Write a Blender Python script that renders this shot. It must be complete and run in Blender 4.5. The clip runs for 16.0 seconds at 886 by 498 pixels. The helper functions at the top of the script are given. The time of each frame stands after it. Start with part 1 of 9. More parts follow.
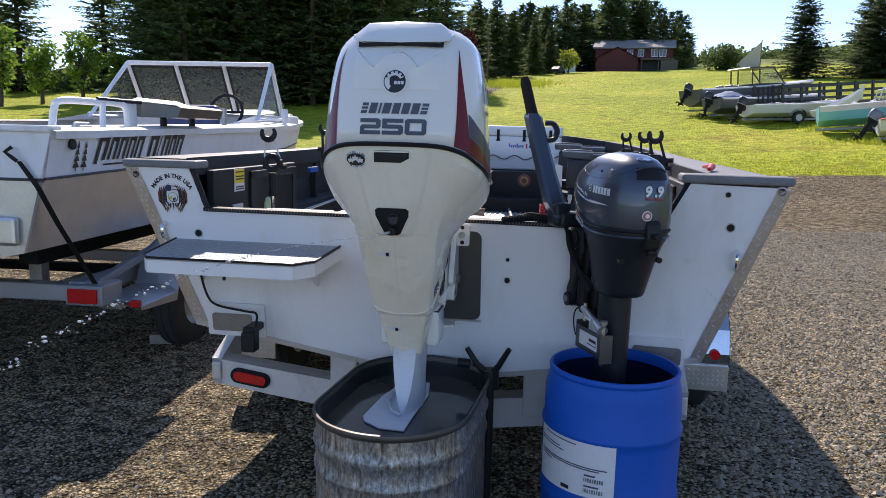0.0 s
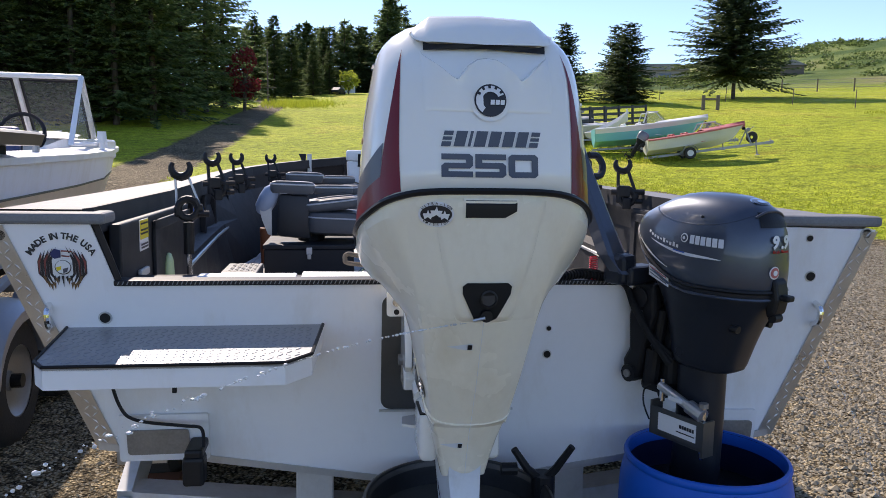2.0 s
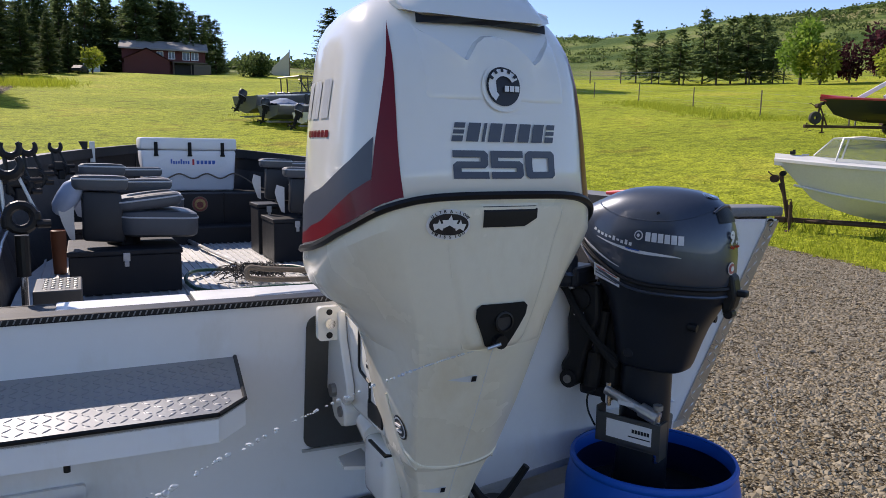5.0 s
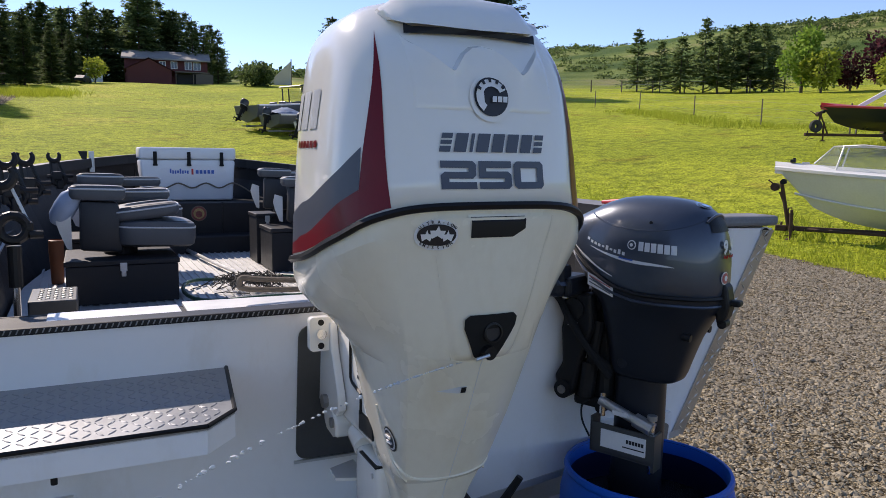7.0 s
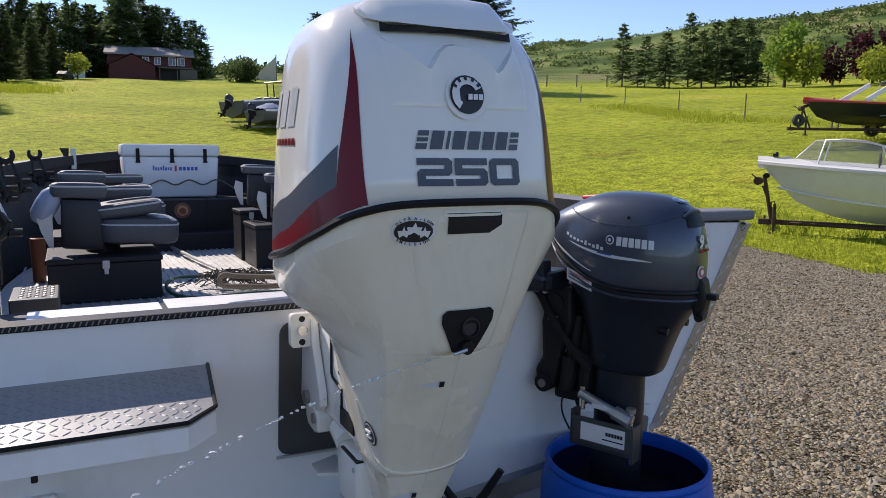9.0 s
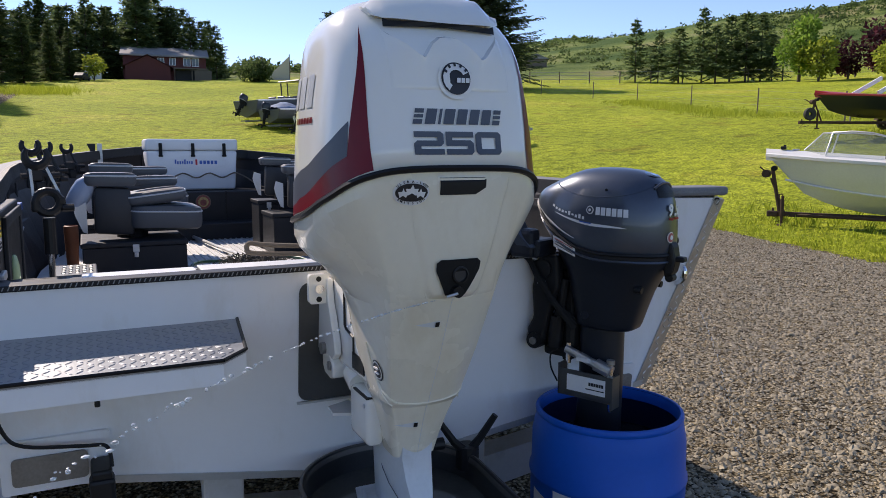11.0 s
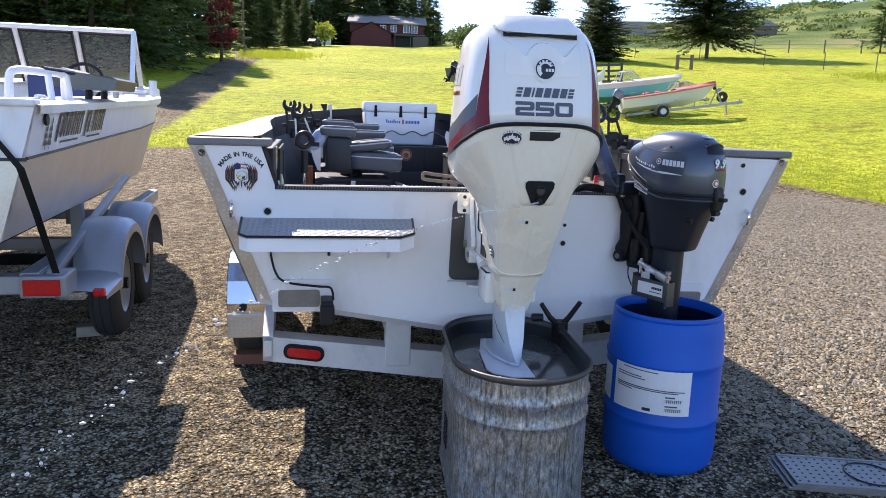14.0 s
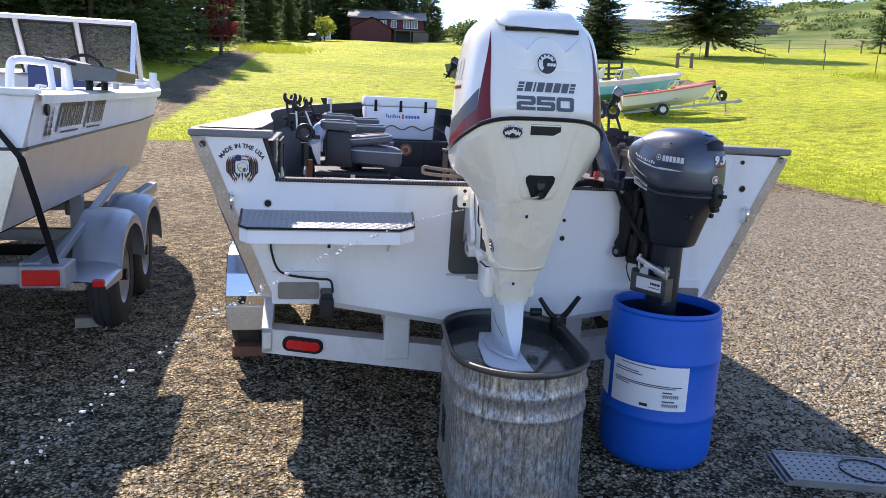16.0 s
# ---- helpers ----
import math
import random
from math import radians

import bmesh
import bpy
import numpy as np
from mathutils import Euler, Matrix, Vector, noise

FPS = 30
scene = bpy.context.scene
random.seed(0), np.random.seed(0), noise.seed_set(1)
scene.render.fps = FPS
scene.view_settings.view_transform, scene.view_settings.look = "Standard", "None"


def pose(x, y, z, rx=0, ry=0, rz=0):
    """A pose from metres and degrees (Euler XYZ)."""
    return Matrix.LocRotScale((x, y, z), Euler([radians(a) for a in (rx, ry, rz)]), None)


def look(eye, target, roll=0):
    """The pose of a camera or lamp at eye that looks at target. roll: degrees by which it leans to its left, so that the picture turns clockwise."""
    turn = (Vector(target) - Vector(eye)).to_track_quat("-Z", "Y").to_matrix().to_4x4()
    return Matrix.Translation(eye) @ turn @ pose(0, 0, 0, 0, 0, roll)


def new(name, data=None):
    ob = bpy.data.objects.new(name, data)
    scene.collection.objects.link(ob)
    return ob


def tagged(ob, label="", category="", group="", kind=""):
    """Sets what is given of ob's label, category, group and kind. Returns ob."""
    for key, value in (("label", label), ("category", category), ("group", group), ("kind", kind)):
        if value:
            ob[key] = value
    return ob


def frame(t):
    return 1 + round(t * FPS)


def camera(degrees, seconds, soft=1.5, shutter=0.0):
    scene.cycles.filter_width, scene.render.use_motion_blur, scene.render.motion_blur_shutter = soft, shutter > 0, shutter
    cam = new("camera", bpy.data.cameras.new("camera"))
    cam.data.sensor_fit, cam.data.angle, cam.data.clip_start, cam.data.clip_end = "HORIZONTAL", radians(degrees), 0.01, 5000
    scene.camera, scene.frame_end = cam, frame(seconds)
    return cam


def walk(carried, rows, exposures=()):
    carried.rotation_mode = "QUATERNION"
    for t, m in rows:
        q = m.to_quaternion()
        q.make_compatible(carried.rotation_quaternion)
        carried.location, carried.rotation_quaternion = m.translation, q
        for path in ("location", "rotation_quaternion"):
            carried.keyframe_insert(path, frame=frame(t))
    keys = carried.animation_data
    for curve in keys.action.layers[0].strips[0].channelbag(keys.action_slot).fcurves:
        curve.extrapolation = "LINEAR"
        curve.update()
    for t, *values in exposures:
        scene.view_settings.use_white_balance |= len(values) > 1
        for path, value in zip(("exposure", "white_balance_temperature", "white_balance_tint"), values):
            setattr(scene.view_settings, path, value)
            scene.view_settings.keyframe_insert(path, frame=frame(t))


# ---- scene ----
cam = camera(61.8, 16.0, soft=0.7)
PATH = [
    (0, (0.007, 0.104, 1.515), (-0.001, 2.08, 1.208), 1.4),
    (0.5, (-0.114, 0.319, 1.51), (-0.057, 2.292, 1.188), 1.1),
    (1, (-0.263, 0.542, 1.54), (-0.054, 2.51, 1.247), 1.8),
    (1.5, (-0.562, 0.735, 1.547), (-0.11, 2.665, 1.279), 1.2),
    (2, (-0.697, 0.91, 1.546), (-0.128, 2.812, 1.304), 1.0),
    (2.5, (-0.727, 1.124, 1.555), (-0.062, 2.996, 1.327), 0.8),
    (3, (-0.852, 1.252, 1.546), (-0.013, 3.051, 1.303), 1.0),
    (3.5, (-0.965, 1.35, 1.552), (0.018, 3.071, 1.284), 0.3),
    (4, (-0.991, 1.349, 1.563), (0.067, 3.024, 1.283), 0.5),
    (4.5, (-0.997, 1.344, 1.563), (0.106, 2.988, 1.281), 0.9),
    (5, (-0.99, 1.353, 1.56), (0.134, 2.985, 1.29), 0.9),
    (7.5, (-0.958, 1.335, 1.566), (0.163, 2.973, 1.32), 0.8),
    (8, (-0.949, 1.325, 1.57), (0.173, 2.961, 1.313), 0.9),
    (10.5, (-1.04, 1.319, 1.534), (0.152, 2.905, 1.279), -0.1),
    (11, (-1.079, 1.083, 1.518), (0.039, 2.719, 1.254), 0.1),
    (11.5, (-1.142, 0.83, 1.516), (-0.144, 2.538, 1.222), -0.1),
    (12, (-1.312, 0.629, 1.505), (-0.401, 2.373, 1.142), -0.7),
    (12.5, (-1.344, 0.392, 1.51), (-0.499, 2.168, 1.148), 0.8),
    (13, (-1.301, 0.161, 1.511), (-0.562, 1.987, 1.164), 2.3),
    (13.5, (-1.304, 0.058, 1.511), (-0.642, 1.913, 1.167), 2.3),
    (14, (-1.312, 0.031, 1.503), (-0.674, 1.892, 1.146), 2.0),
    (14.5, (-1.316, 0.036, 1.499), (-0.694, 1.902, 1.141), 1.9),
    (15, (-1.324, 0.034, 1.498), (-0.702, 1.9, 1.135), 2.1),
    (15.5, (-1.321, 0.029, 1.493), (-0.683, 1.888, 1.126), 2.4),
    (16, (-1.321, 0.024, 1.494), (-0.678, 1.882, 1.127), 2.6),
]
walk(cam, [(t, look(eye, target, roll)) for t, eye, target, roll in PATH],
     [(0, .76, 6850, 19), (.5, .94, 6850, 19), (1.5, .90, 6850, 19), (2.3, .66, 6850, 19), (3.0, .62, 6850, 19), (3.8, .47, 6850, 19), (11.2, .42, 6850, 19), (12.0, .80, 6850, 21), (12.5, 1.06, 6850, 21), (13.5, 1.32, 6850, 21), (16, 1.38, 6850, 21)])


# ---- world, sun ----
SUN = Vector((-0.18, 1.16, 1.0)).normalized()   # towards the sun
world = bpy.data.worlds.new("sky")
scene.world = world
world.use_nodes = True
wn = world.node_tree.nodes
sky = wn.new("ShaderNodeTexSky")
sky.sky_type, sky.sun_disc = "NISHITA", False
sky.sun_elevation = math.asin(SUN.z)
sky.sun_rotation = math.atan2(SUN.x, SUN.y)
sky.air_density, sky.dust_density, sky.ozone_density = 0.65, 0.0, 3.0
wn["Background"].inputs["Strength"].default_value = 0.150
world.node_tree.links.new(sky.outputs[0], wn["Background"].inputs["Color"])
sun = new("sun", bpy.data.lights.new("sun", "SUN"))
sun.data.energy, sun.data.angle, sun.data.color = 4.0, radians(0.53), (1.0, 0.93, 0.82)
sun.matrix_world = look(SUN * 50, (0, 0, 0))

# ---- materials ----
def mat(name, color, rough=0.5, metal=0.0, var=0.12, scale=8.0, bump=0.0, bscale=60.0, fine=0.06, coat=0.0, **kw):
    """Colour varied at two scales by noise in object space, with optional relief."""
    m = bpy.data.materials.new(name)
    m.use_nodes = True
    nt = m.node_tree
    b = nt.nodes["Principled BSDF"]
    tc = nt.nodes.new("ShaderNodeTexCoord")
    n1 = nt.nodes.new("ShaderNodeTexNoise")
    n1.inputs["Scale"].default_value, n1.inputs["Detail"].default_value = scale, 5
    n2 = nt.nodes.new("ShaderNodeTexNoise")
    n2.inputs["Scale"].default_value, n2.inputs["Detail"].default_value = scale * 14, 3
    mx = nt.nodes.new("ShaderNodeMath")
    mx.operation = "MULTIPLY_ADD"
    mx.inputs[1].default_value = fine / max(var, 1e-3)
    vr = nt.nodes.new("ShaderNodeMapRange")
    vr.inputs[3].default_value, vr.inputs[4].default_value = 1 - var * 2, 1 + var * 2
    col = nt.nodes.new("ShaderNodeMix")
    col.data_type, col.blend_type = "RGBA", "MULTIPLY"
    col.inputs["Factor"].default_value = 1
    col.inputs[6].default_value = (*color, 1)
    L = nt.links.new
    L(tc.outputs["Object"], n1.inputs["Vector"])
    L(tc.outputs["Object"], n2.inputs["Vector"])
    L(n2.outputs[0], mx.inputs[0])
    L(n1.outputs[0], mx.inputs[2])
    L(mx.outputs[0], vr.inputs[0])
    vr.inputs[2].default_value = 1 + fine / max(var, 1e-3)
    L(vr.outputs[0], col.inputs[7])
    L(col.outputs[2], b.inputs["Base Color"])
    rr = nt.nodes.new("ShaderNodeMapRange")
    rr.inputs[3].default_value, rr.inputs[4].default_value = max(rough - 0.08, 0.02), min(rough + 0.1, 1)
    L(n1.outputs[0], rr.inputs[0])
    L(rr.outputs[0], b.inputs["Roughness"])
    b.inputs["Metallic"].default_value = metal
    b.inputs["Coat Weight"].default_value = coat
    if bump:
        n3 = nt.nodes.new("ShaderNodeTexNoise")
        n3.inputs["Scale"].default_value, n3.inputs["Detail"].default_value = bscale, 4
        bp = nt.nodes.new("ShaderNodeBump")
        bp.inputs["Strength"].default_value, bp.inputs["Distance"].default_value = 0.6, bump
        L(tc.outputs["Object"], n3.inputs["Vector"])
        L(n3.outputs[0], bp.inputs["Height"])
        L(bp.outputs[0], b.inputs["Normal"])
    for k, v in kw.items():
        b.inputs[k.replace("_", " ")].default_value = v
    return m


WHITE = mat("white_boat_paint", (0.85, 0.85, 0.86), 0.35, var=0.03, scale=3, fine=0.01)
GELWHITE = mat("pearl_white_cowl", (0.88, 0.86, 0.80), 0.2, var=0.02, scale=3, fine=0.01, coat=0.6)
CREAM = mat("aged_white_cowl", (0.87, 0.81, 0.66), 0.26, var=0.05, scale=4, fine=0.02, coat=0.4)
LEG = mat("silver_white_leg", (0.70, 0.72, 0.74), 0.35, var=0.05, scale=6)
BLACK = mat("black_plastic", (0.012, 0.012, 0.013), 0.45, var=0.15, scale=20, Specular_IOR_Level=0.3)
RUBBER = mat("black_rubber", (0.015, 0.015, 0.015), 0.8, var=0.2, scale=25, bump=0.001, Specular_IOR_Level=0.25)
NAVY = mat("dark_blue_grey_cowl", (0.062, 0.078, 0.108), 0.30, 0.4, var=0.1, scale=5, coat=0.5)
NAVYMATT = mat("dark_blue_grey_metal", (0.016, 0.019, 0.026), 0.36, var=0.12, scale=8, Specular_IOR_Level=0.35)
RED = mat("metallic_red_decal", (0.17, 0.003, 0.010), 0.34, var=0.15, scale=5, coat=0.15, Specular_IOR_Level=0.3)
GREYDECAL = mat("dark_grey_decal", (0.075, 0.085, 0.11), 0.35, var=0.08, scale=8)
DECALBLACK = mat("black_print", (0.02, 0.02, 0.025), 0.4, var=0.05)
DECALWHITE = mat("white_print", (0.8, 0.8, 0.8), 0.4, var=0.02)
GALV = mat("weathered_galvanised_steel", (0.26, 0.25, 0.235), 0.48, 0.55, var=0.3, scale=9, fine=0.2, bump=0.0015, bscale=40)
# darker steel colour that carries the shade inside the tank
GALVIN = mat("shaded_steel_inside", (0.055, 0.055, 0.056), 0.35, 0.6, var=0.2, scale=8)
BLUE = mat("blue_drum_plastic", (0.0, 0.10, 0.50), 0.42, var=0.08, scale=4, fine=0.04, bump=0.0006, bscale=14, Specular_IOR_Level=0.28)
# the drum's blue darkened, its inner shade put into the colour
BLUEIN = mat("shaded_blue_inside", (0.002, 0.008, 0.05), 0.5, var=0.1)
PAPER = mat("white_paper_label", (0.78, 0.78, 0.78), 0.6, var=0.04)
ALU = mat("brushed_aluminium", (0.72, 0.72, 0.71), 0.32, 0.9, var=0.1, scale=12, bump=0.0005)
ALUDULL = mat("dull_aluminium", (0.60, 0.60, 0.59), 0.45, 0.6, var=0.12, scale=9)
BAREHULL = mat("bare_weathered_aluminium", (0.66, 0.66, 0.645), 0.34, 0.75, var=0.16, scale=6, fine=0.1, bump=0.001, bscale=5)
ALUWHITE = mat("painted_trailer_aluminium", (0.66, 0.665, 0.66), 0.42, 0.25, var=0.08, scale=5)
CHARCOAL = mat("charcoal_boat_paint", (0.021, 0.022, 0.025), 0.5, Specular_IOR_Level=0.3, var=0.15, scale=14, fine=0.12, bump=0.0008, bscale=200)
FLOOR = mat("grey_ribbed_deck", (0.55, 0.55, 0.54), 0.5, 0.3, var=0.15, scale=10)
VINYL = mat("grey_vinyl", (0.085, 0.09, 0.097), 0.5, var=0.08, scale=12, bump=0.0008, bscale=120)
VINYLDARK = mat("dark_grey_vinyl", (0.026, 0.027, 0.03), 0.5, var=0.15, scale=16, bump=0.0008, bscale=120)
DULLGOLD = mat("dull_gold_print", (0.42, 0.29, 0.11), 0.6, var=0.4, scale=60)
DULLRED = mat("dull_red_print", (0.24, 0.06, 0.05), 0.6, var=0.4, scale=60)
DARKBLUE = mat("dark_blue_print", (0.02, 0.03, 0.12), 0.5, var=0.1)
# sunlight on seat tops and piping is put into these paler vinyls
SEATTOP = mat("sunlit_grey_vinyl", (0.20, 0.205, 0.21), 0.42, var=0.15, scale=16, bump=0.0008, bscale=120)
VINYLTOP = mat("sunlit_vinyl_piping", (0.55, 0.55, 0.55), 0.5, var=0.06, scale=12)
REDLENS = mat("red_lens", (0.58, 0.010, 0.012), 0.18, var=0.15, scale=60)
CHROME = mat("chrome", (0.8, 0.8, 0.8), 0.12, 1.0, var=0.04)
WOODGREY = mat("weathered_wood", (0.16, 0.13, 0.10), 0.85, var=0.25, scale=10, bump=0.003, bscale=30)
GLASS = bpy.data.materials.new("clear_glass")
GLASS.use_nodes = True
g_ = GLASS.node_tree.nodes["Principled BSDF"]
g_.inputs["Roughness"].default_value, g_.inputs["IOR"].default_value = 0.03, 1.5
g_.inputs["Base Color"].default_value = (0.40, 0.41, 0.38, 1)
gt_, gm_ = GLASS.node_tree.nodes.new("ShaderNodeBsdfTransparent"), GLASS.node_tree.nodes.new("ShaderNodeMixShader")
gt_.inputs[0].default_value = (0.80, 0.83, 0.81, 1)
gm_.inputs[0].default_value = 0.17
GLASS.node_tree.links.new(gt_.outputs[0], gm_.inputs[1])
GLASS.node_tree.links.new(g_.outputs[0], gm_.inputs[2])
GLASS.node_tree.links.new(gm_.outputs[0], GLASS.node_tree.nodes["Material Output"].inputs["Surface"])


def streaked_material():
    """Old zinc: pale bloom, rust-brown and dark runs down the wall."""
    m = mat("streaked_old_zinc", (0.37, 0.37, 0.365), 0.42, 0.5, var=0.25, scale=7, fine=0.25)
    nt = m.node_tree
    N, L = nt.nodes.new, nt.links.new
    tc, mp, nz, rp, mx = N("ShaderNodeTexCoord"), N("ShaderNodeMapping"), N("ShaderNodeTexNoise"), N("ShaderNodeValToRGB"), N("ShaderNodeMix")
    mp.inputs["Scale"].default_value = (60, 60, 24)
    nz.inputs["Scale"].default_value, nz.inputs["Detail"].default_value, nz.inputs["Roughness"].default_value = 1.0, 12, .82
    L(tc.outputs["Object"], mp.inputs["Vector"])
    L(mp.outputs[0], nz.inputs["Vector"])
    el = rp.color_ramp.elements
    el[0].position, el[0].color = .36, (.22, .20, .18, 1)
    el[1].position, el[1].color = .64, (1.9, 1.9, 1.9, 1)
    k = el.new(.50)
    k.color = (.88, .85, .80, 1)
    L(nz.outputs[0], rp.inputs[0])
    # narrow dark runs
    mp2, nz2, rp2, mx2 = N("ShaderNodeMapping"), N("ShaderNodeTexNoise"), N("ShaderNodeValToRGB"), N("ShaderNodeMix")
    mp2.inputs["Scale"].default_value = (95, 95, 2.6)
    nz2.inputs["Scale"].default_value, nz2.inputs["Detail"].default_value = 1.0, 5
    L(tc.outputs["Object"], mp2.inputs["Vector"])
    L(mp2.outputs[0], nz2.inputs["Vector"])
    rp2.color_ramp.elements[0].position, rp2.color_ramp.elements[0].color = .33, (.25, .24, .23, 1)
    rp2.color_ramp.elements[1].position, rp2.color_ramp.elements[1].color = .44, (1, 1, 1, 1)
    L(nz2.outputs[0], rp2.inputs[0])
    mx2.data_type, mx2.blend_type = "RGBA", "MULTIPLY"
    mx2.inputs["Factor"].default_value = .8
    L(rp.outputs[0], mx2.inputs[6])
    L(rp2.outputs[0], mx2.inputs[7])
    mx.data_type, mx.blend_type = "RGBA", "MULTIPLY"
    mx.inputs["Factor"].default_value = 1
    bs = nt.nodes["Principled BSDF"]
    L(bs.inputs["Base Color"].links[0].from_socket, mx.inputs[6])
    L(mx2.outputs[2], mx.inputs[7])
    # brown rust bloom in patches, pale zinc spangle between them
    nr, rr, mr = N("ShaderNodeTexNoise"), N("ShaderNodeValToRGB"), N("ShaderNodeMix")
    nr.inputs["Scale"].default_value, nr.inputs["Detail"].default_value, nr.inputs["Roughness"].default_value = 9, 8, .7
    L(tc.outputs["Object"], nr.inputs["Vector"])
    re = rr.color_ramp.elements
    re[0].position, re[0].color = .40, (.80, .88, .98, 1)
    re[1].position, re[1].color = .62, (.98, .85, .70, 1)
    L(nr.outputs[0], rr.inputs[0])
    mr.data_type, mr.blend_type = "RGBA", "MULTIPLY"
    mr.inputs["Factor"].default_value = .85
    L(mx.outputs[2], mr.inputs[6])
    L(rr.outputs[0], mr.inputs[7])
    L(mr.outputs[2], bs.inputs["Base Color"])
    return m


def stain(m, amount=.5, tint=(.62, .55, .44), stretch=(3.0, 3.0, 1.1)):
    """Faint brown-grey grime in runs and smudges over a painted surface."""
    nt = m.node_tree
    N, L = nt.nodes.new, nt.links.new
    tc, mp, nz, rp, mx = N("ShaderNodeTexCoord"), N("ShaderNodeMapping"), N("ShaderNodeTexNoise"), N("ShaderNodeMapRange"), N("ShaderNodeMix")
    mp.inputs["Scale"].default_value = stretch
    nz.inputs["Scale"].default_value, nz.inputs["Detail"].default_value, nz.inputs["Roughness"].default_value = 1.3, 9, .68
    rp.inputs[1].default_value, rp.inputs[2].default_value = .50, .78
    rp.inputs[3].default_value, rp.inputs[4].default_value = 0, amount
    L(tc.outputs["Object"], mp.inputs["Vector"])
    L(mp.outputs[0], nz.inputs["Vector"])
    L(nz.outputs[0], rp.inputs[0])
    mx.data_type = "RGBA"
    bs = nt.nodes["Principled BSDF"]
    L(rp.outputs[0], mx.inputs["Factor"])
    L(bs.inputs["Base Color"].links[0].from_socket, mx.inputs[6])
    mx.inputs[7].default_value = (*tint, 1)
    L(mx.outputs[2], bs.inputs["Base Color"])
    return m


stain(WHITE, .55)
stain(CREAM, .45, (.66, .55, .36), (6, 6, 2.5))
stain(LEG, .5, (.36, .35, .30), (8, 8, 3))
stain(ALUWHITE, .6, (.36, .33, .28), (5, 5, 4))
ZINC = streaked_material()


def plate_material(name, color, rough, metal, pitch=0.03):
    """Chequer plate: short raised lugs set alternately along two diagonals."""
    m = mat(name, color, rough, metal, var=0.1, scale=10)
    nt = m.node_tree
    N, L = nt.nodes.new, nt.links.new
    tc = N("ShaderNodeTexCoord")
    mp = N("ShaderNodeMapping")
    mp.inputs["Rotation"].default_value = (0, 0, radians(45))
    L(tc.outputs["Object"], mp.inputs["Vector"])
    br = N("ShaderNodeTexChecker")
    br.inputs["Scale"].default_value = 1 / pitch
    L(mp.outputs[0], br.inputs["Vector"])
    wv = []
    for d in ("X", "Y"):
        w = N("ShaderNodeTexWave")
        w.bands_direction = d
        w.inputs["Scale"].default_value = 0.32 / pitch
        L(mp.outputs[0], w.inputs["Vector"])
        wv.append(w)
    mx = N("ShaderNodeMix")
    L(br.outputs["Fac"], mx.inputs["Factor"])
    L(wv[0].outputs["Fac"], mx.inputs[2])
    L(wv[1].outputs["Fac"], mx.inputs[3])
    bp = N("ShaderNodeBump")
    bp.inputs["Strength"].default_value, bp.inputs["Distance"].default_value = 1.0, 0.004
    L(mx.outputs[0], bp.inputs["Height"])
    L(bp.outputs[0], nt.nodes["Principled BSDF"].inputs["Normal"])
    return m


PLATEBASE = mat("bright_plate_metal", (0.55, 0.55, 0.54), 0.3, 0.85, var=0.12, scale=12)
MIRROR = mat("polished_aluminium", (0.70, 0.71, 0.72), 0.14, 1.0, var=0.08, scale=9, bump=0.0006, bscale=8)
CHOCK = mat("reddish_brown_wood", (0.17, 0.075, 0.045), 0.8, var=0.25, scale=12, bump=0.002, bscale=30)
TYRE = mat("tyre_rubber", (0.035, 0.034, 0.033), 0.85, var=0.25, scale=14, bump=0.004, bscale=70)
LIMEGREEN = mat("pale_green_plastic", (0.42, 0.55, 0.28), 0.5)
YELLOW = mat("yellow_label", (0.75, 0.60, 0.03), 0.5)
BLUEDECAL = mat("blue_print", (0.02, 0.10, 0.42), 0.4)
REDPRINT = mat("red_print", (0.55, 0.02, 0.03), 0.4)
COPPER = mat("brown_leather", (0.25, 0.09, 0.04), 0.5)
GREYPLATE = mat("dark_anodised_plate", (0.13, 0.13, 0.125), 0.38, 0.7, var=0.12, scale=4)
TEAL = mat("turquoise_gelcoat", (0.19, 0.57, 0.60), 0.3, var=0.06, scale=2)
OLDWHITE = mat("weathered_white_gelcoat", (0.70, 0.70, 0.68), 0.4, var=0.08, scale=2)
REDGEL = mat("red_gelcoat", (0.42, 0.03, 0.03), 0.3, var=0.08, scale=2)
BLACKGEL = mat("black_gelcoat", (0.02, 0.022, 0.025), 0.3, var=0.1, scale=2)
GREYHULL = mat("grey_aluminium_hull", (0.17, 0.18, 0.20), 0.4, 0.4, var=0.1, scale=2)
FADEDRED = mat("faded_red_trim", (0.50, 0.14, 0.13), 0.5)
TRAILERGREY = mat("grey_painted_steel", (0.30, 0.31, 0.32), 0.4, 0.5, var=0.12, scale=6)
FENDERPAINT = mat("silver_fender_paint", (0.34, 0.36, 0.39), 0.3, 0.35, var=0.04, scale=4)
GUNWALE = mat("brushed_grey_aluminium", (0.20, 0.203, 0.21), 0.6, 0.0, var=0.25, scale=14, fine=0.2, bump=0.0008, Specular_IOR_Level=0.25)
DARKRIM = mat("dark_wet_steel_rim", (0.11, 0.10, 0.092), 0.45, 0.6, var=0.3, scale=14)
NETTING = mat("grey_brown_netting", (0.075, 0.068, 0.056), 0.8)
BLUETARP = mat("blue_grey_cloth", (0.16, 0.22, 0.33), 0.8, var=0.3, scale=5)
RUST = mat("rusty_steel", (0.075, 0.042, 0.028), 0.85, 0.2, var=0.35, scale=14, bump=0.002, bscale=40)
CREAMTARP = mat("beige_canvas", (0.55, 0.50, 0.42), 0.9, var=0.06)


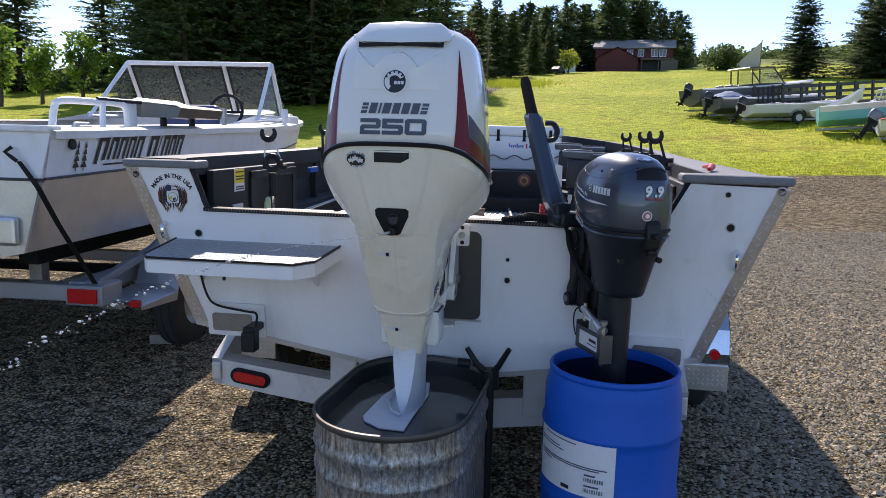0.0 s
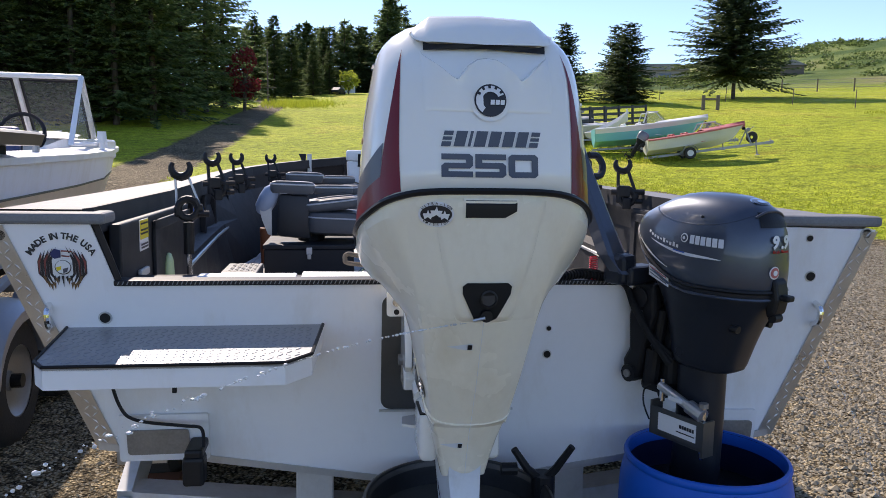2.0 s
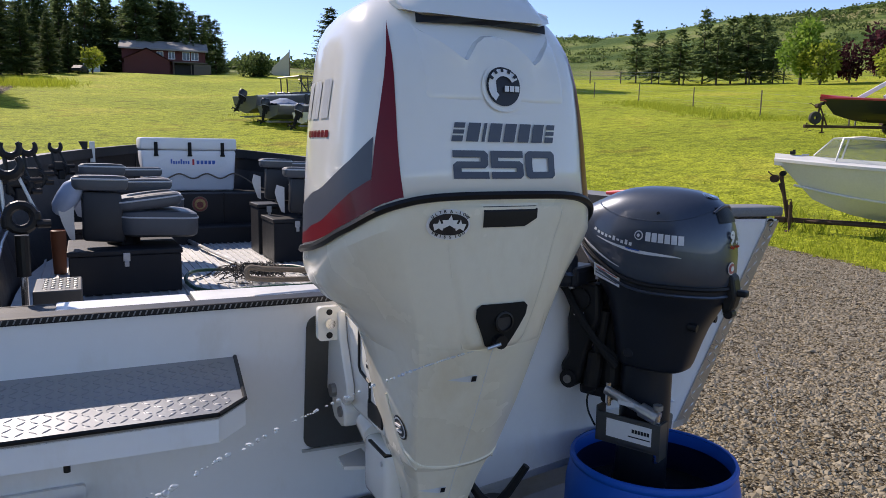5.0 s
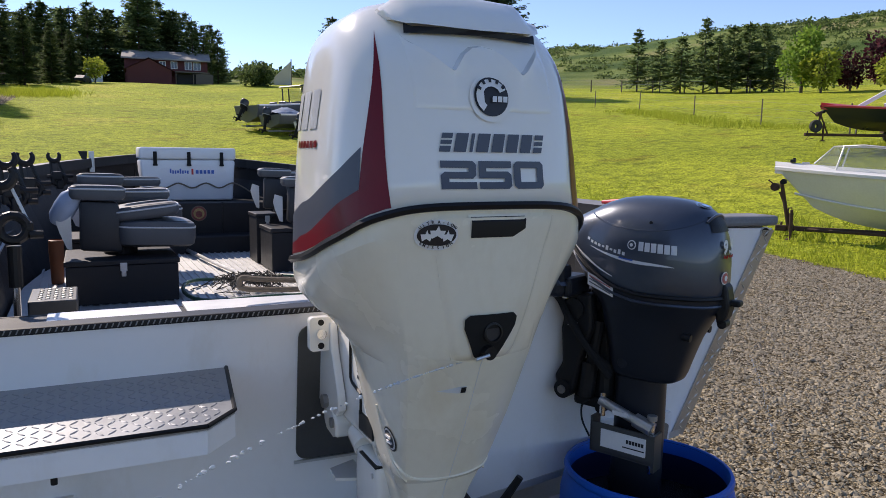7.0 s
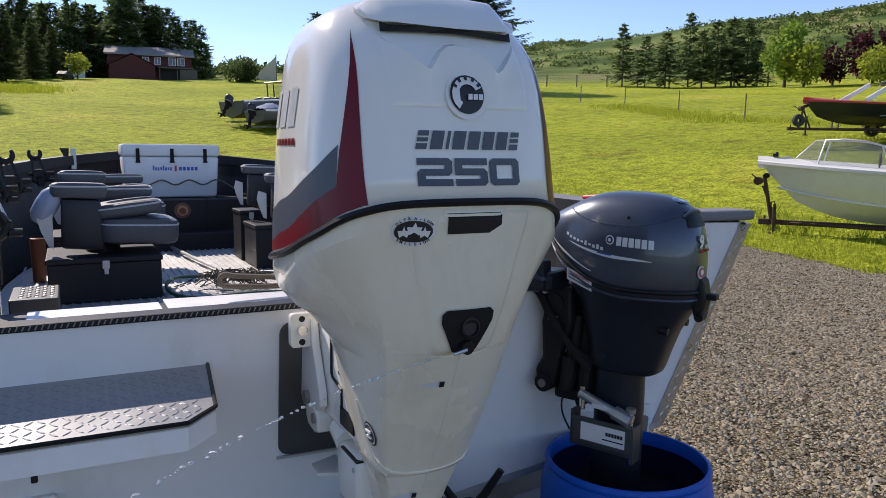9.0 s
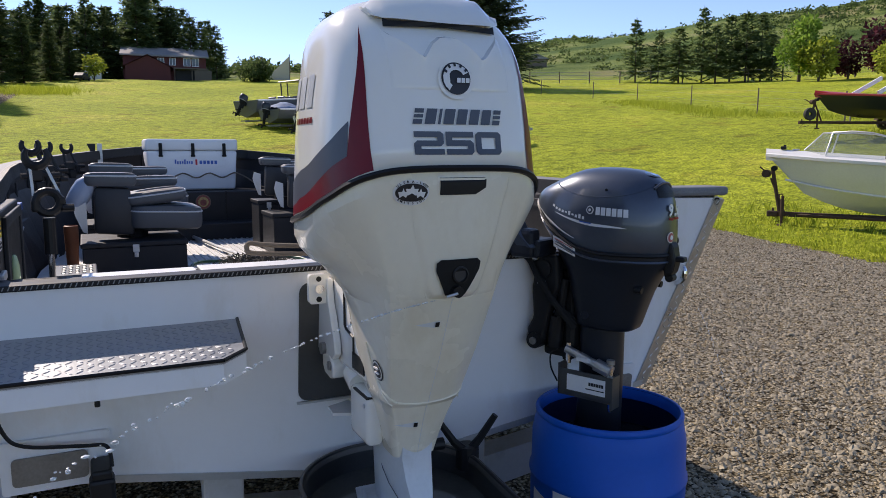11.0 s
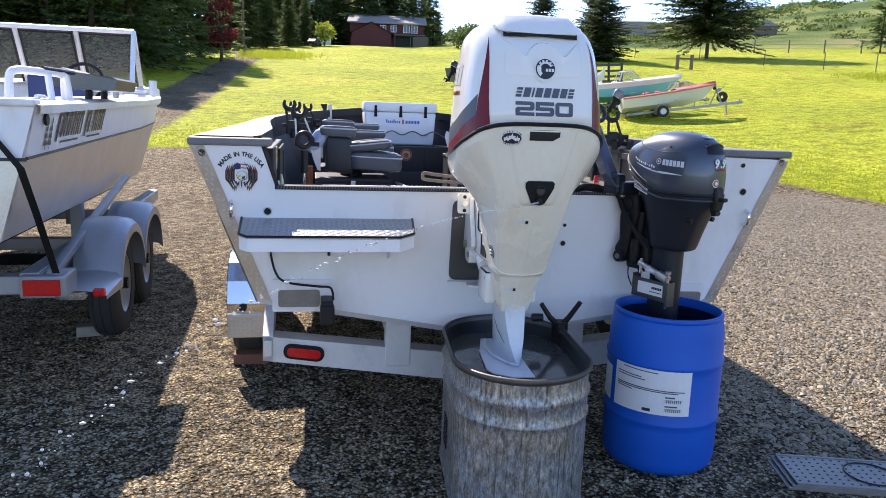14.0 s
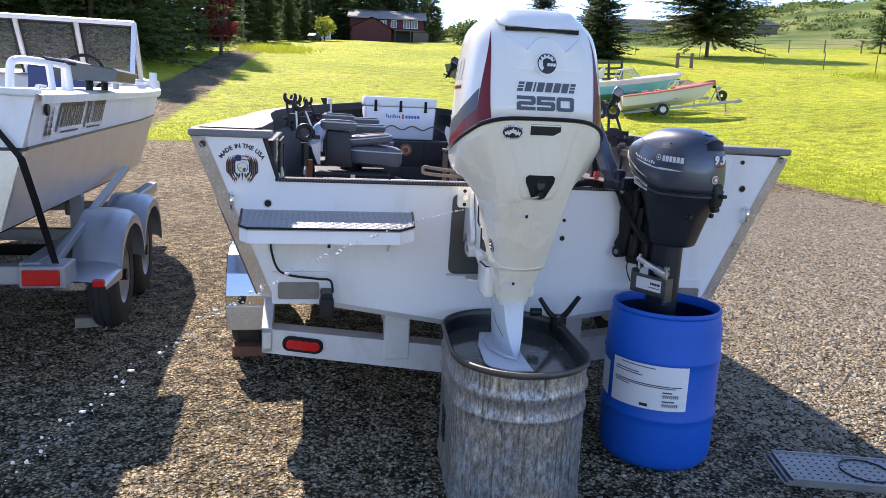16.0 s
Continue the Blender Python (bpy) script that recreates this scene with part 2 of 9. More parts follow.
# ---- mesh tools ----
def part(name, bm, material, parent=None, label="", smooth=False, m=None):
    """Links a bmesh as one mesh object under a thing or a part."""
    me = bpy.data.meshes.new(name)
    if m is not None:
        bm.transform(m)
    bmesh.ops.recalc_face_normals(bm, faces=bm.faces)
    bm.to_mesh(me)
    bm.free()
    for mt in (material if isinstance(material, (list, tuple)) else [material]):
        me.materials.append(mt)
    if smooth:
        me.shade_smooth()
        if smooth != 2:
            me.set_sharp_from_angle(angle=radians(40))
    ob = new(name, me)
    if parent is not None:
        ob.parent = parent
    if label:
        ob["label"] = label
    return ob


def thing(name, m, label, category, group="", kind=""):
    e = new(name)
    e.empty_display_size = 0.1
    e.matrix_world = m
    return tagged(e, label, category, group, kind)


def box(x0, x1, y0, y1, z0, z1, bevel=0.0, seg=2, bm=None):
    b = bmesh.new()
    bmesh.ops.create_cube(b, size=1)
    for v in b.verts:
        v.co = ((x0 + x1) / 2 + v.co.x * (x1 - x0), (y0 + y1) / 2 + v.co.y * (y1 - y0), (z0 + z1) / 2 + v.co.z * (z1 - z0))
    if bevel:
        bmesh.ops.bevel(b, geom=b.edges[:], offset=bevel, segments=seg, affect="EDGES", profile=0.5)
    return merge(bm, b)


def merge(bm, b):
    if bm is None:
        return b
    me = bpy.data.meshes.new("tmp")
    b.to_mesh(me)
    b.free()
    bm.from_mesh(me)
    bpy.data.meshes.remove(me)
    return bm


def prism(poly, axis, a, b_, bevel=0.0, bm=None):
    """A polygon of (p, q) extruded along axis from a to b_. axis 'y': (x, z); 'x': (y, z); 'z': (x, y)."""
    b = bmesh.new()
    put = {"y": lambda p, q, h: (p, h, q), "x": lambda p, q, h: (h, p, q), "z": lambda p, q, h: (p, q, h)}[axis]
    lo = [b.verts.new(put(p, q, a)) for p, q in poly]
    hi = [b.verts.new(put(p, q, b_)) for p, q in poly]
    n = len(poly)
    b.faces.new(lo)
    b.faces.new(hi)
    for i in range(n):
        b.faces.new((lo[i], lo[(i + 1) % n], hi[(i + 1) % n], hi[i]))
    bmesh.ops.recalc_face_normals(b, faces=b.faces)
    if bevel:
        bmesh.ops.bevel(b, geom=b.edges[:], offset=bevel, segments=2, affect="EDGES", profile=0.5)
    return merge(bm, b)


def loft(rings, closed=True, cap=True, bm=None, loop=True):
    """Skins rings of equal point counts. loop: each ring closes on itself."""
    b = bmesh.new()
    vs = [[b.verts.new(p) for p in r] for r in rings]
    n = len(rings[0])
    for i in range(len(vs) - 1):
        for j in range(n if loop else n - 1):
            k = (j + 1) % n
            b.faces.new((vs[i][j], vs[i][k], vs[i + 1][k], vs[i + 1][j]))
    if cap and loop:
        b.faces.new(vs[0])
        b.faces.new(vs[-1])
    return merge(bm, b)


def lathe(profile, n=40, bm=None, cx=0, cy=0):
    """Turns (radius, z) pairs round z."""
    return loft([[(cx + r * math.cos(2 * math.pi * k / n), cy + r * math.sin(2 * math.pi * k / n), z) for k in range(n)] for r, z in profile], cap=False, bm=bm)


def cyl(p, q, r, n=14, r2=None, bm=None):
    p, q = Vector(p), Vector(q)
    d = (q - p)
    rot = d.to_track_quat("Z", "Y").to_matrix()
    rings = []
    for c, rad in ((p, r), (q, r if r2 is None else r2)):
        rings.append([c + rot @ Vector((rad * math.cos(2 * math.pi * k / n), rad * math.sin(2 * math.pi * k / n), 0)) for k in range(n)])
    return loft(rings, bm=bm)


def tube(pts, r, n=8, bm=None):
    """A round bar along a polyline."""
    pts = [Vector(p) for p in pts]
    rings = []
    side = None
    for i, p in enumerate(pts):
        d = (pts[min(i + 1, len(pts) - 1)] - pts[max(i - 1, 0)]).normalized()
        if side is None:
            side = d.orthogonal().normalized()
        side = (side - d * side.dot(d)).normalized()
        up = d.cross(side)
        rad = r[i] if isinstance(r, (list, tuple)) else r
        rings.append([p + side * rad * math.cos(2 * math.pi * k / n) + up * rad * math.sin(2 * math.pi * k / n) for k in range(n)])
    return loft(rings, bm=bm)


def curve_pts(pts, n=8):
    """A smooth line through points."""
    P = [Vector(p) for p in pts]
    out = []
    for i in range(len(P) - 1):
        a, b, c, d = P[max(i - 1, 0)], P[i], P[i + 1], P[min(i + 2, len(P) - 1)]
        for k in range(n):
            t = k / n
            out.append(0.5 * ((2 * b) + (c - a) * t + (2 * a - 5 * b + 4 * c - d) * t * t + (3 * b - a - 3 * c + d) * t ** 3))
    return out + [P[-1]]


def ring(cx, cy, z, w, front, rear, ef=2.6, er=2.6, n=48):
    """A rounded section: half width w, reaching front (+y) and rear (-y) of cy, with its own roundness each way."""
    pts = []
    for k in range(n):
        a = 2 * math.pi * k / n
        c, s = math.cos(a), math.sin(a)
        e = ef if s > 0 else er
        x = w * math.copysign(abs(c) ** (2 / e), c)
        y = (front if s > 0 else rear) * math.copysign(abs(s) ** (2 / e), s)
        pts.append((cx + x, cy + y, z))
    return pts


def lugs(inside, u0, u1, v0, v1, pitch, to, h=0.0022):
    """Raised lugs of chequer plate, set alternately along two diagonals, where inside(u, v)."""
    b = bmesh.new()
    nu, nv = int((u1 - u0) / pitch) + 1, int((v1 - v0) / pitch) + 1
    for i in range(nu):
        for j in range(nv):
            u, v = u0 + (i + .5) * pitch, v0 + (j + .5) * pitch
            a = radians(45 if (i + j) % 2 else -45)
            c, s = math.cos(a), math.sin(a)
            L_, w = pitch * .56, pitch * .15
            pts = [(u + c * p - s * q, v + s * p + c * q) for p, q in ((L_, 0), (0, w), (-L_, 0), (0, -w))]
            if not all(inside(*p) for p in pts):
                continue
            top = [(u + c * L_ * k, v + s * L_ * k) for k in (.6, -.6)]
            e = [b.verts.new(to(*p, 0)) for p in pts]
            t = [b.verts.new(to(*p, h)) for p in top]
            for f in ((e[0], e[1], t[0]), (e[1], e[2], t[1]), (e[1], t[1], t[0]), (e[2], e[3], t[1]), (e[3], e[0], t[0]), (e[3], t[0], t[1])):
                b.faces.new(f)
    return b


def lettering(name, body, size, material, parent, m, shear=0.0, depth=0.0006, width=None, bold=0.0):
    """Writing laid on a surface: its base line's middle at the pose m, facing local +z."""
    cu = bpy.data.curves.new(name, "FONT")
    cu.body, cu.size, cu.align_x, cu.shear, cu.extrude, cu.offset = body, size, "CENTER", shear, depth, bold
    cu.resolution_u = 3
    tmp = new(name + "_tmp", cu)
    dg = bpy.context.evaluated_depsgraph_get()
    me = bpy.data.meshes.new_from_object(tmp.evaluated_get(dg))
    bpy.data.objects.remove(tmp)
    bpy.data.curves.remove(cu)
    if width:
        xs = [v.co.x for v in me.vertices]
        k = width / (max(xs) - min(xs))
        for v in me.vertices:
            v.co.x *= k
    me.materials.clear()
    me.materials.append(material)
    ob = new(name, me)
    ob.parent = parent
    ob.matrix_basis = m
    return ob


# ---- ground ----
AZ = [-180, -60, -15, 0, 12, 22, 32, 44, 56, 70, 110, 180]
RAD = [0, 12, 16, 20, 28, 45, 62, 80, 100, 130, 180, 260, 400, 900, 4000]
HGT = {
    -180: [0, 0, 0, 0, 0, -.5, -1, -1, -1, -1, -1, -1, 0, 0, 0],
    -60: [0, .05, .2, .4, .8, 1.8, 2.6, 3.4, 4.5, 6, 8, 12, 16, 22, 30],
    -15: [0, .05, .2, .45, 1.0, 2.6, 4.2, 5.8, 7.4, 9.5, 13, 18, 22, 28, 35],
    0: [0, .05, .2, .5, 1.1, 3.0, 5.0, 7.0, 8.9, 11, 15, 20, 25, 30, 40],
    12: [0, .05, .2, .55, 1.2, 3.2, 5.3, 7.6, 10.0, 12.4, 17, 24, 29, 35, 45],
    22: [0, .05, .2, .6, 1.4, 3.7, 5.8, 8.1, 10.4, 14, 20, 29, 36, 42, 50],
    32: [0, .05, .2, .6, 1.5, 3.8, 5.9, 8.1, 10.4, 13.5, 20, 31, 45, 60, 60],
    44: [0, .05, .15, .6, 1.7, 3.8, 5.8, 8.0, 10.2, 14, 23, 38, 54, 70, 70],
    56: [0, .05, .15, .8, 2.0, 4.0, 6.0, 8.0, 10.0, 14.6, 25, 43, 66, 80, 80],
    70: [0, .05, .15, .8, 2.0, 4.0, 6.0, 8.2, 10.4, 15.5, 27, 46, 72, 85, 85],
    110: [0, .05, .1, .4, 1.0, 2.0, 3.0, 4.0, 5.0, 7, 12, 20, 30, 30, 30],
    180: [0, 0, 0, 0, 0, -.5, -1, -1, -1, -1, -1, -1, 0, 0, 0],
}
EDGE_AZ = [-180, -60, -20, -6, 8, 21, 25, 30, 34, 37.6, 40, 46, 51, 57, 75, 100, 180]
EDGE_R = [14, 19, 20, 20, 20.2, 20.5, 21, 21.5, 20, 18.1, 17.2, 15.7, 13.2, 11.2, 9.8, 10, 14]
ROAD = [(-4.6, 17), (-4.0, 20), (-2.9, 28), (-1.4, 37), (0.4, 50), (2.9, 66), (4.6, 77), (2.0, 88), (-8.0, 100)]


def height(x, y):
    r = math.hypot(x, y)
    a = math.degrees(math.atan2(x, y))
    i = max(k for k in range(len(AZ)) if AZ[k] <= a)
    j = min(i + 1, len(AZ) - 1)
    f = 0 if i == j else (a - AZ[i]) / (AZ[j] - AZ[i])
    f = f * f * (3 - 2 * f)
    h = np.interp(r, RAD, HGT[AZ[i]]) * (1 - f) + np.interp(r, RAD, HGT[AZ[j]]) * f
    h += 0.045 * math.exp(-((x - 0.9) ** 2 + (y - 2.4) ** 2) / 4)
    if r > 20:
        h += 0.25 * min((r - 20) / 60, 1) * noise.noise((x * 0.05, y * 0.05, 3.0))
    if r > 150:
        h += min((r - 150) / 150, 1) * 5 * noise.noise((x * 0.008, y * 0.008, 7.0))
    return h


def lot(x, y):
    """Metres inside the gravel (negative: grass)."""
    r = math.hypot(x, y)
    d = np.interp(math.degrees(math.atan2(x, y)), EDGE_AZ, EDGE_R) - r
    for (x0, y0), (x1, y1) in zip(ROAD, ROAD[1:]):
        t = min(max(((x - x0) * (x1 - x0) + (y - y0) * (y1 - y0)) / ((x1 - x0) ** 2 + (y1 - y0) ** 2), 0), 1)
        d = max(d, 1.35 - math.hypot(x - x0 - t * (x1 - x0), y - y0 - t * (y1 - y0)))
    return d


def ground_material():
    m = bpy.data.materials.new("gravel_and_grass")
    m.use_nodes = True
    nt = m.node_tree
    N, L = nt.nodes.new, nt.links.new
    b = nt.nodes["Principled BSDF"]
    tc = N("ShaderNodeTexCoord")

    def tex(kind, scale, detail=4):
        t = N(kind)
        t.inputs["Scale"].default_value = scale
        if kind == "ShaderNodeTexNoise":
            t.inputs["Detail"].default_value = detail
        L(tc.outputs["Object"], t.inputs["Vector"])
        return t

    def ramp(src, stops):
        r = N("ShaderNodeValToRGB")
        el = r.color_ramp.elements
        while len(el) < len(stops):
            el.new(0.5)
        for e, (p, c) in zip(el, stops):
            e.position, e.color = p, (*c, 1)
        L(src, r.inputs[0])
        return r

    def mix(fac, a, c, kind="MIX"):
        x = N("ShaderNodeMix")
        x.data_type, x.blend_type = "RGBA", kind
        if isinstance(fac, float):
            x.inputs["Factor"].default_value = fac
        else:
            L(fac, x.inputs["Factor"])
        L(a, x.inputs[6])
        L(c, x.inputs[7])
        return x.outputs[2]

    stones = tex("ShaderNodeTexVoronoi", 58)
    sc = N("ShaderNodeSeparateColor")
    L(stones.outputs["Color"], sc.inputs[0])
    tone = ramp(sc.outputs[0], [(0.0, (0.19, 0.161, 0.108)), (0.35, (0.27, 0.23, 0.157)), (0.7, (0.36, 0.306, 0.212)), (1.0, (0.48, 0.41, 0.295))])
    big = ramp(tex("ShaderNodeTexNoise", 0.5).outputs[0], [(0.3, (0.72, 0.70, 0.66)), (0.7, (1.1, 1.08, 1.03))])
    # shade between stones and brighter stone tops, multiplied into the gravel colour
    gap_shade = ramp(stones.outputs["Distance"], [(0.12, (1.45, 1.45, 1.45)), (0.42, (0.84, 0.82, 0.78)), (0.66, (0.24, 0.22, 0.185))])
    gravel = mix(1.0, mix(1.0, tone.outputs[0], gap_shade.outputs[0], "MULTIPLY"), big.outputs[0], "MULTIPLY")
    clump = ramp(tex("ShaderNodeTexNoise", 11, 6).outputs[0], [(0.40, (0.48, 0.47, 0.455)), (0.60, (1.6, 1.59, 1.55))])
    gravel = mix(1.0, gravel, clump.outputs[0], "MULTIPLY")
    ga = ramp(tex("ShaderNodeTexNoise", 0.12).outputs[0], [(0.35, (0.36, 0.43, 0.034)), (0.55, (0.47, 0.53, 0.044)), (0.72, (0.58, 0.56, 0.08))])
    gb = ramp(tex("ShaderNodeTexNoise", 13, 9).outputs[0], [(0.32, (0.42, 0.48, 0.35)), (0.68, (1.4, 1.34, 1.2))])
    gc = ramp(tex("ShaderNodeTexNoise", 2.4, 10).outputs[0], [(0.30, (0.56, 0.60, 0.54)), (0.5, (0.98, 0.98, 0.95)), (0.7, (1.24, 1.20, 1.18))])
    grass = mix(1.0, mix(1.0, ga.outputs[0], gb.outputs[0], "MULTIPLY"), gc.outputs[0], "MULTIPLY")
    thatch = ramp(tex("ShaderNodeTexNoise", 0.55, 9).outputs[0], [(0.58, (1, 1, 1)), (0.68, (0.80, 0.70, 0.85))])
    grass = mix(1.0, grass, thatch.outputs[0], "MULTIPLY")
    far = N("ShaderNodeAttribute")
    far.attribute_name = "wild"
    hill = ramp(tex("ShaderNodeTexNoise", 0.035, 8).outputs[0], [(0.4, (0.06, 0.11, 0.02)), (0.52, (0.17, 0.22, 0.05)), (0.62, (0.26, 0.25, 0.10))])
    grass = mix(far.outputs["Fac"], grass, hill.outputs[0])
    sd = N("ShaderNodeAttribute")
    sd.attribute_name = "lot"
    nz = tex("ShaderNodeTexNoise", 3.5, 5)
    ad = N("ShaderNodeMath")
    ad.operation = "MULTIPLY_ADD"
    ad.inputs[1].default_value = 0.9
    L(nz.outputs[0], ad.inputs[0])
    L(sd.outputs["Fac"], ad.inputs[2])
    mk = N("ShaderNodeMapRange")
    mk.inputs[1].default_value, mk.inputs[2].default_value = 0.4, 0.62
    L(ad.outputs[0], mk.inputs[0])
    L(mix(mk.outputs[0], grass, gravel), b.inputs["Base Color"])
    b.inputs["Roughness"].default_value = 0.85
    b.inputs["Specular IOR Level"].default_value = 0.12
    bp = N("ShaderNodeBump")
    bp.invert = True
    bp.inputs["Strength"].default_value, bp.inputs["Distance"].default_value = 0.9, 0.02
    L(stones.outputs["Distance"], bp.inputs["Height"])
    bp2 = N("ShaderNodeBump")
    bp2.inputs["Strength"].default_value, bp2.inputs["Distance"].default_value = 1.0, 0.085
    L(tex("ShaderNodeTexNoise", 22, 5).outputs[0], bp2.inputs["Height"])
    L(bp.outputs[0], bp2.inputs["Normal"])
    L(bp2.outputs[0], b.inputs["Normal"])
    return m


GROUND = ground_material()


def make_ground():
    radii = [0.0] + [0.35 * i for i in range(1, 60)] + [21 * 1.045 ** i for i in range(0, 120)]
    radii = [r for r in radii if r < 4200]
    n = 300
    verts, lots, wild = [], [], []
    for r in radii:
        for k in range(n):
            a = 2 * math.pi * k / n
            x, y = r * math.sin(a), r * math.cos(a)
            verts.append((x, y, height(x, y)))
            lots.append(max(min(lot(x, y), 3), -3) if r < 140 else -3)
            wild.append(min(max((r - 100) / 30, 0), 1))
    faces = [(i * n + k, i * n + (k + 1) % n, (i + 1) * n + (k + 1) % n, (i + 1) * n + k) for i in range(len(radii) - 1) for k in range(n)]
    me = bpy.data.meshes.new("ground")
    me.from_pydata(verts, [], faces)
    me.attributes.new("lot", "FLOAT", "POINT").data.foreach_set("value", lots)
    me.attributes.new("wild", "FLOAT", "POINT").data.foreach_set("value", wild)
    me.materials.append(GROUND)
    me.shade_smooth()
    return tagged(new("ground", me), "gravel yard running into a sunlit mown meadow", "ground", kind="structure")


make_ground()

# ---- the white fishing boat ----
SHRED = mat("brown_print", (0.16, 0.09, 0.04), 0.4, var=0.2, scale=40)
STEPMETAL = mat("grey_painted_step", (0.30, 0.31, 0.325), 0.36, 0.55, var=0.12, scale=9)
M = pose(-0.03, 2.955, 0, 0, 0, -8.6)       # boat frame: x to starboard, y to the bow, z up


def tv(z):
    """How far forward the raked transom stands at a height."""
    return 0.12 * (1.37 - z)


def sheet(poly, d, t, bevel=0.0):
    """A plate on the transom: (x, z) outline, d proud of it, t thick."""
    b = prism(poly, "y", -d - t, -d, bevel)
    for v in b.verts:
        v.co.y += tv(v.co.z)
    return b


def disc_on(x, z, r, d=0.001, t=0.004, n=18):
    return sheet([(x + r * math.cos(2 * math.pi * k / n), z + r * math.sin(2 * math.pi * k / n)) for k in range(n)], d, t)


def rounded(x0, x1, z0, z1, r, n=4):
    pts = []
    for cx, cz, a0 in ((x1 - r, z1 - r, 0), (x0 + r, z1 - r, 90), (x0 + r, z0 + r, 180), (x1 - r, z0 + r, 270)):
        for k in range(n + 1):
            a = radians(a0 + 90 * k / n)
            pts.append((cx + r * math.cos(a), cz + r * math.sin(a)))
    return pts


def hull_half(y):
    """Half beam at the gunwale and at the chine, and heights of gunwale, chine and keel."""
    t = min(max((y - 2.6) / 3.3, 0), 1)
    g = 1.285 * (1 - t ** 2.6) + 0.015
    c = 1.05 * (1 - t ** 2.0) + 0.01
    return g, c, 1.375 + 0.16 * t ** 1.5 + 0.02 * y / 5, 0.68 + 0.35 * t ** 2, 0.50 + 0.25 * t ** 3


boat = thing("fishing_boat", M, "white aluminium open fishing boat with charcoal interior on a trailer", "boat")


def transom():
    b = bmesh.new()
    for half in ([(-1.30, 1.355), (-1.03, 1.362), (-0.97, 1.18), (0.0, 1.18), (0.0, 0.50), (-1.045, 0.685)], [(0.0, 1.18), (0.87, 1.18), (0.965, 1.362), (1.31, 1.355), (1.06, 0.685), (0.0, 0.50)]):
        f = [b.verts.new((x, tv(z), z)) for x, z in half]
        r = [b.verts.new((x, tv(z) + 0.045, z)) for x, z in half]
        b.faces.new(f)
        b.faces.new(r)
        for i in range(len(half)):
            j = (i + 1) % len(half)
            if half[i][0] or half[j][0]:
                b.faces.new((f[i], f[j], r[j], r[i]))
    bmesh.ops.remove_doubles(b, verts=b.verts[:], dist=1e-5)
    part("transom", b, WHITE, boat, "white painted transom plate with a wide notch")
    # chequer-plate corner strips
    for s in (-1, 1):
        o, i = (1.303, 1.05) if s < 0 else (1.313, 1.065)
        wd = .055 if s < 0 else .046
        poly = [(s * o, 1.35), (s * (o - wd), 1.35), (s * (i - wd), .695), (s * i, .685)]
        part("corner_strip", sheet(poly if s < 0 else poly[::-1], 0.002, 0.003), PLATEBASE, boat, "diamond plate corner strip")
        ok = lambda u, v: (i + (o - i) * (v - .685) / .665) - wd + .002 < u < (i + (o - i) * (v - .685) / .665) - .003
        tagged(part("strip_lug", lugs(ok, 1.0, 1.32, .70, 1.345, .021, lambda u, v, h: (s * u, tv(v) - .005 - h, v)), ALU, boat), kind="stuff")
        # corner caps on the gunwale ends
        a, c, up_ = (-1.312, -0.985, 0) if s < 0 else (0.93, 1.322, .012)
        part("corner_cap", box(a, c, -0.012, 0.10, 1.352 + up_, 1.384 + up_, 0.010), GUNWALE, boat, "dull aluminium corner cap")
        # tie eye
        part("tie_eye", tube(curve_pts([(s * 1.15, tv(1.12), 1.125), (s * 1.146, tv(1.1) - .035, 1.11), (s * 1.146, tv(1.07) - .035, 1.075), (s * 1.15, tv(1.05), 1.055)], 5), 0.009), CHROME, boat)
    # bottom edge trim
    for s in (-1, 1):
        part("bottom_trim", sheet([(0, .500), (s * 1.05, .683), (s * 1.05, .705), (0, .522)][::s], 0.002, 0.004), ALUDULL, boat)
    # notch edging, black with teeth
    for x0, x1 in ((-0.975, 0.0), (0.0, 0.875)):
        part("notch_edging", box(x0, x1, 0.014, 0.076, 1.178, 1.194, 0.004), BLACK, boat, "black toothed edging along the notch")
    teeth = bmesh.new()
    for k in range(150):
        x = -.965 + .0122 * k
        teeth = merge(teeth, prism([(x, 1.182), (x + .003, 1.182), (x + .007, 1.191), (x + .004, 1.191)], "y", .0122, .016))
    tagged(part("edging_tooth", teeth, GUNWALE, boat), kind="stuff")
    for x0, x1, z0, z1 in ((-0.97, -1.03, 1.18, 1.37), (0.87, 0.965, 1.18, 1.37)):
        part("notch_edging", tube([(x0, tv(z0) + .02, z0), (x1, tv(z1) + .02, z1)], 0.016, 6), BLACK, boat)
    # bolt and drain holes, black discs in place of the shade inside them
    for x, z, r in ((-1.257, 1.322, .014), (-1.005, 1.085, .014), (1.098, 1.327, .009), (1.119, 1.209, .0135), (1.279, 1.343, .014), (.29, 1.04, .007), (.29, .957, .011)):
        part("hole", disc_on(x, z, r), BLACK, boat)
        part("hole_rim", disc_on(x, z, r * 1.35, 0.0, 0.002), ALUDULL, boat)
    part("drain_plug", disc_on(.979, 1.079, .014), DECALWHITE, boat)
    part("engine_pad", sheet(rounded(-.228, .182, .784, 1.145, .03), 0.001, 0.004), GREYPLATE, boat, "dark anodised plate behind the engine")
    part("pad_edge", sheet([(-.232, .776), (.188, .776), (.188, .783), (-.232, .783)], 0.001, 0.008), ALUDULL, boat)
    # transducer boards
    part("board", sheet(rounded(-.99, -.735, .645, .79, .008), 0.001, 0.014), WHITE, boat, "white transducer board")
    part("bracket_plate", sheet(rounded(-.965, -.79, .668, .745, .012), 0.017, 0.006), GALV, boat)
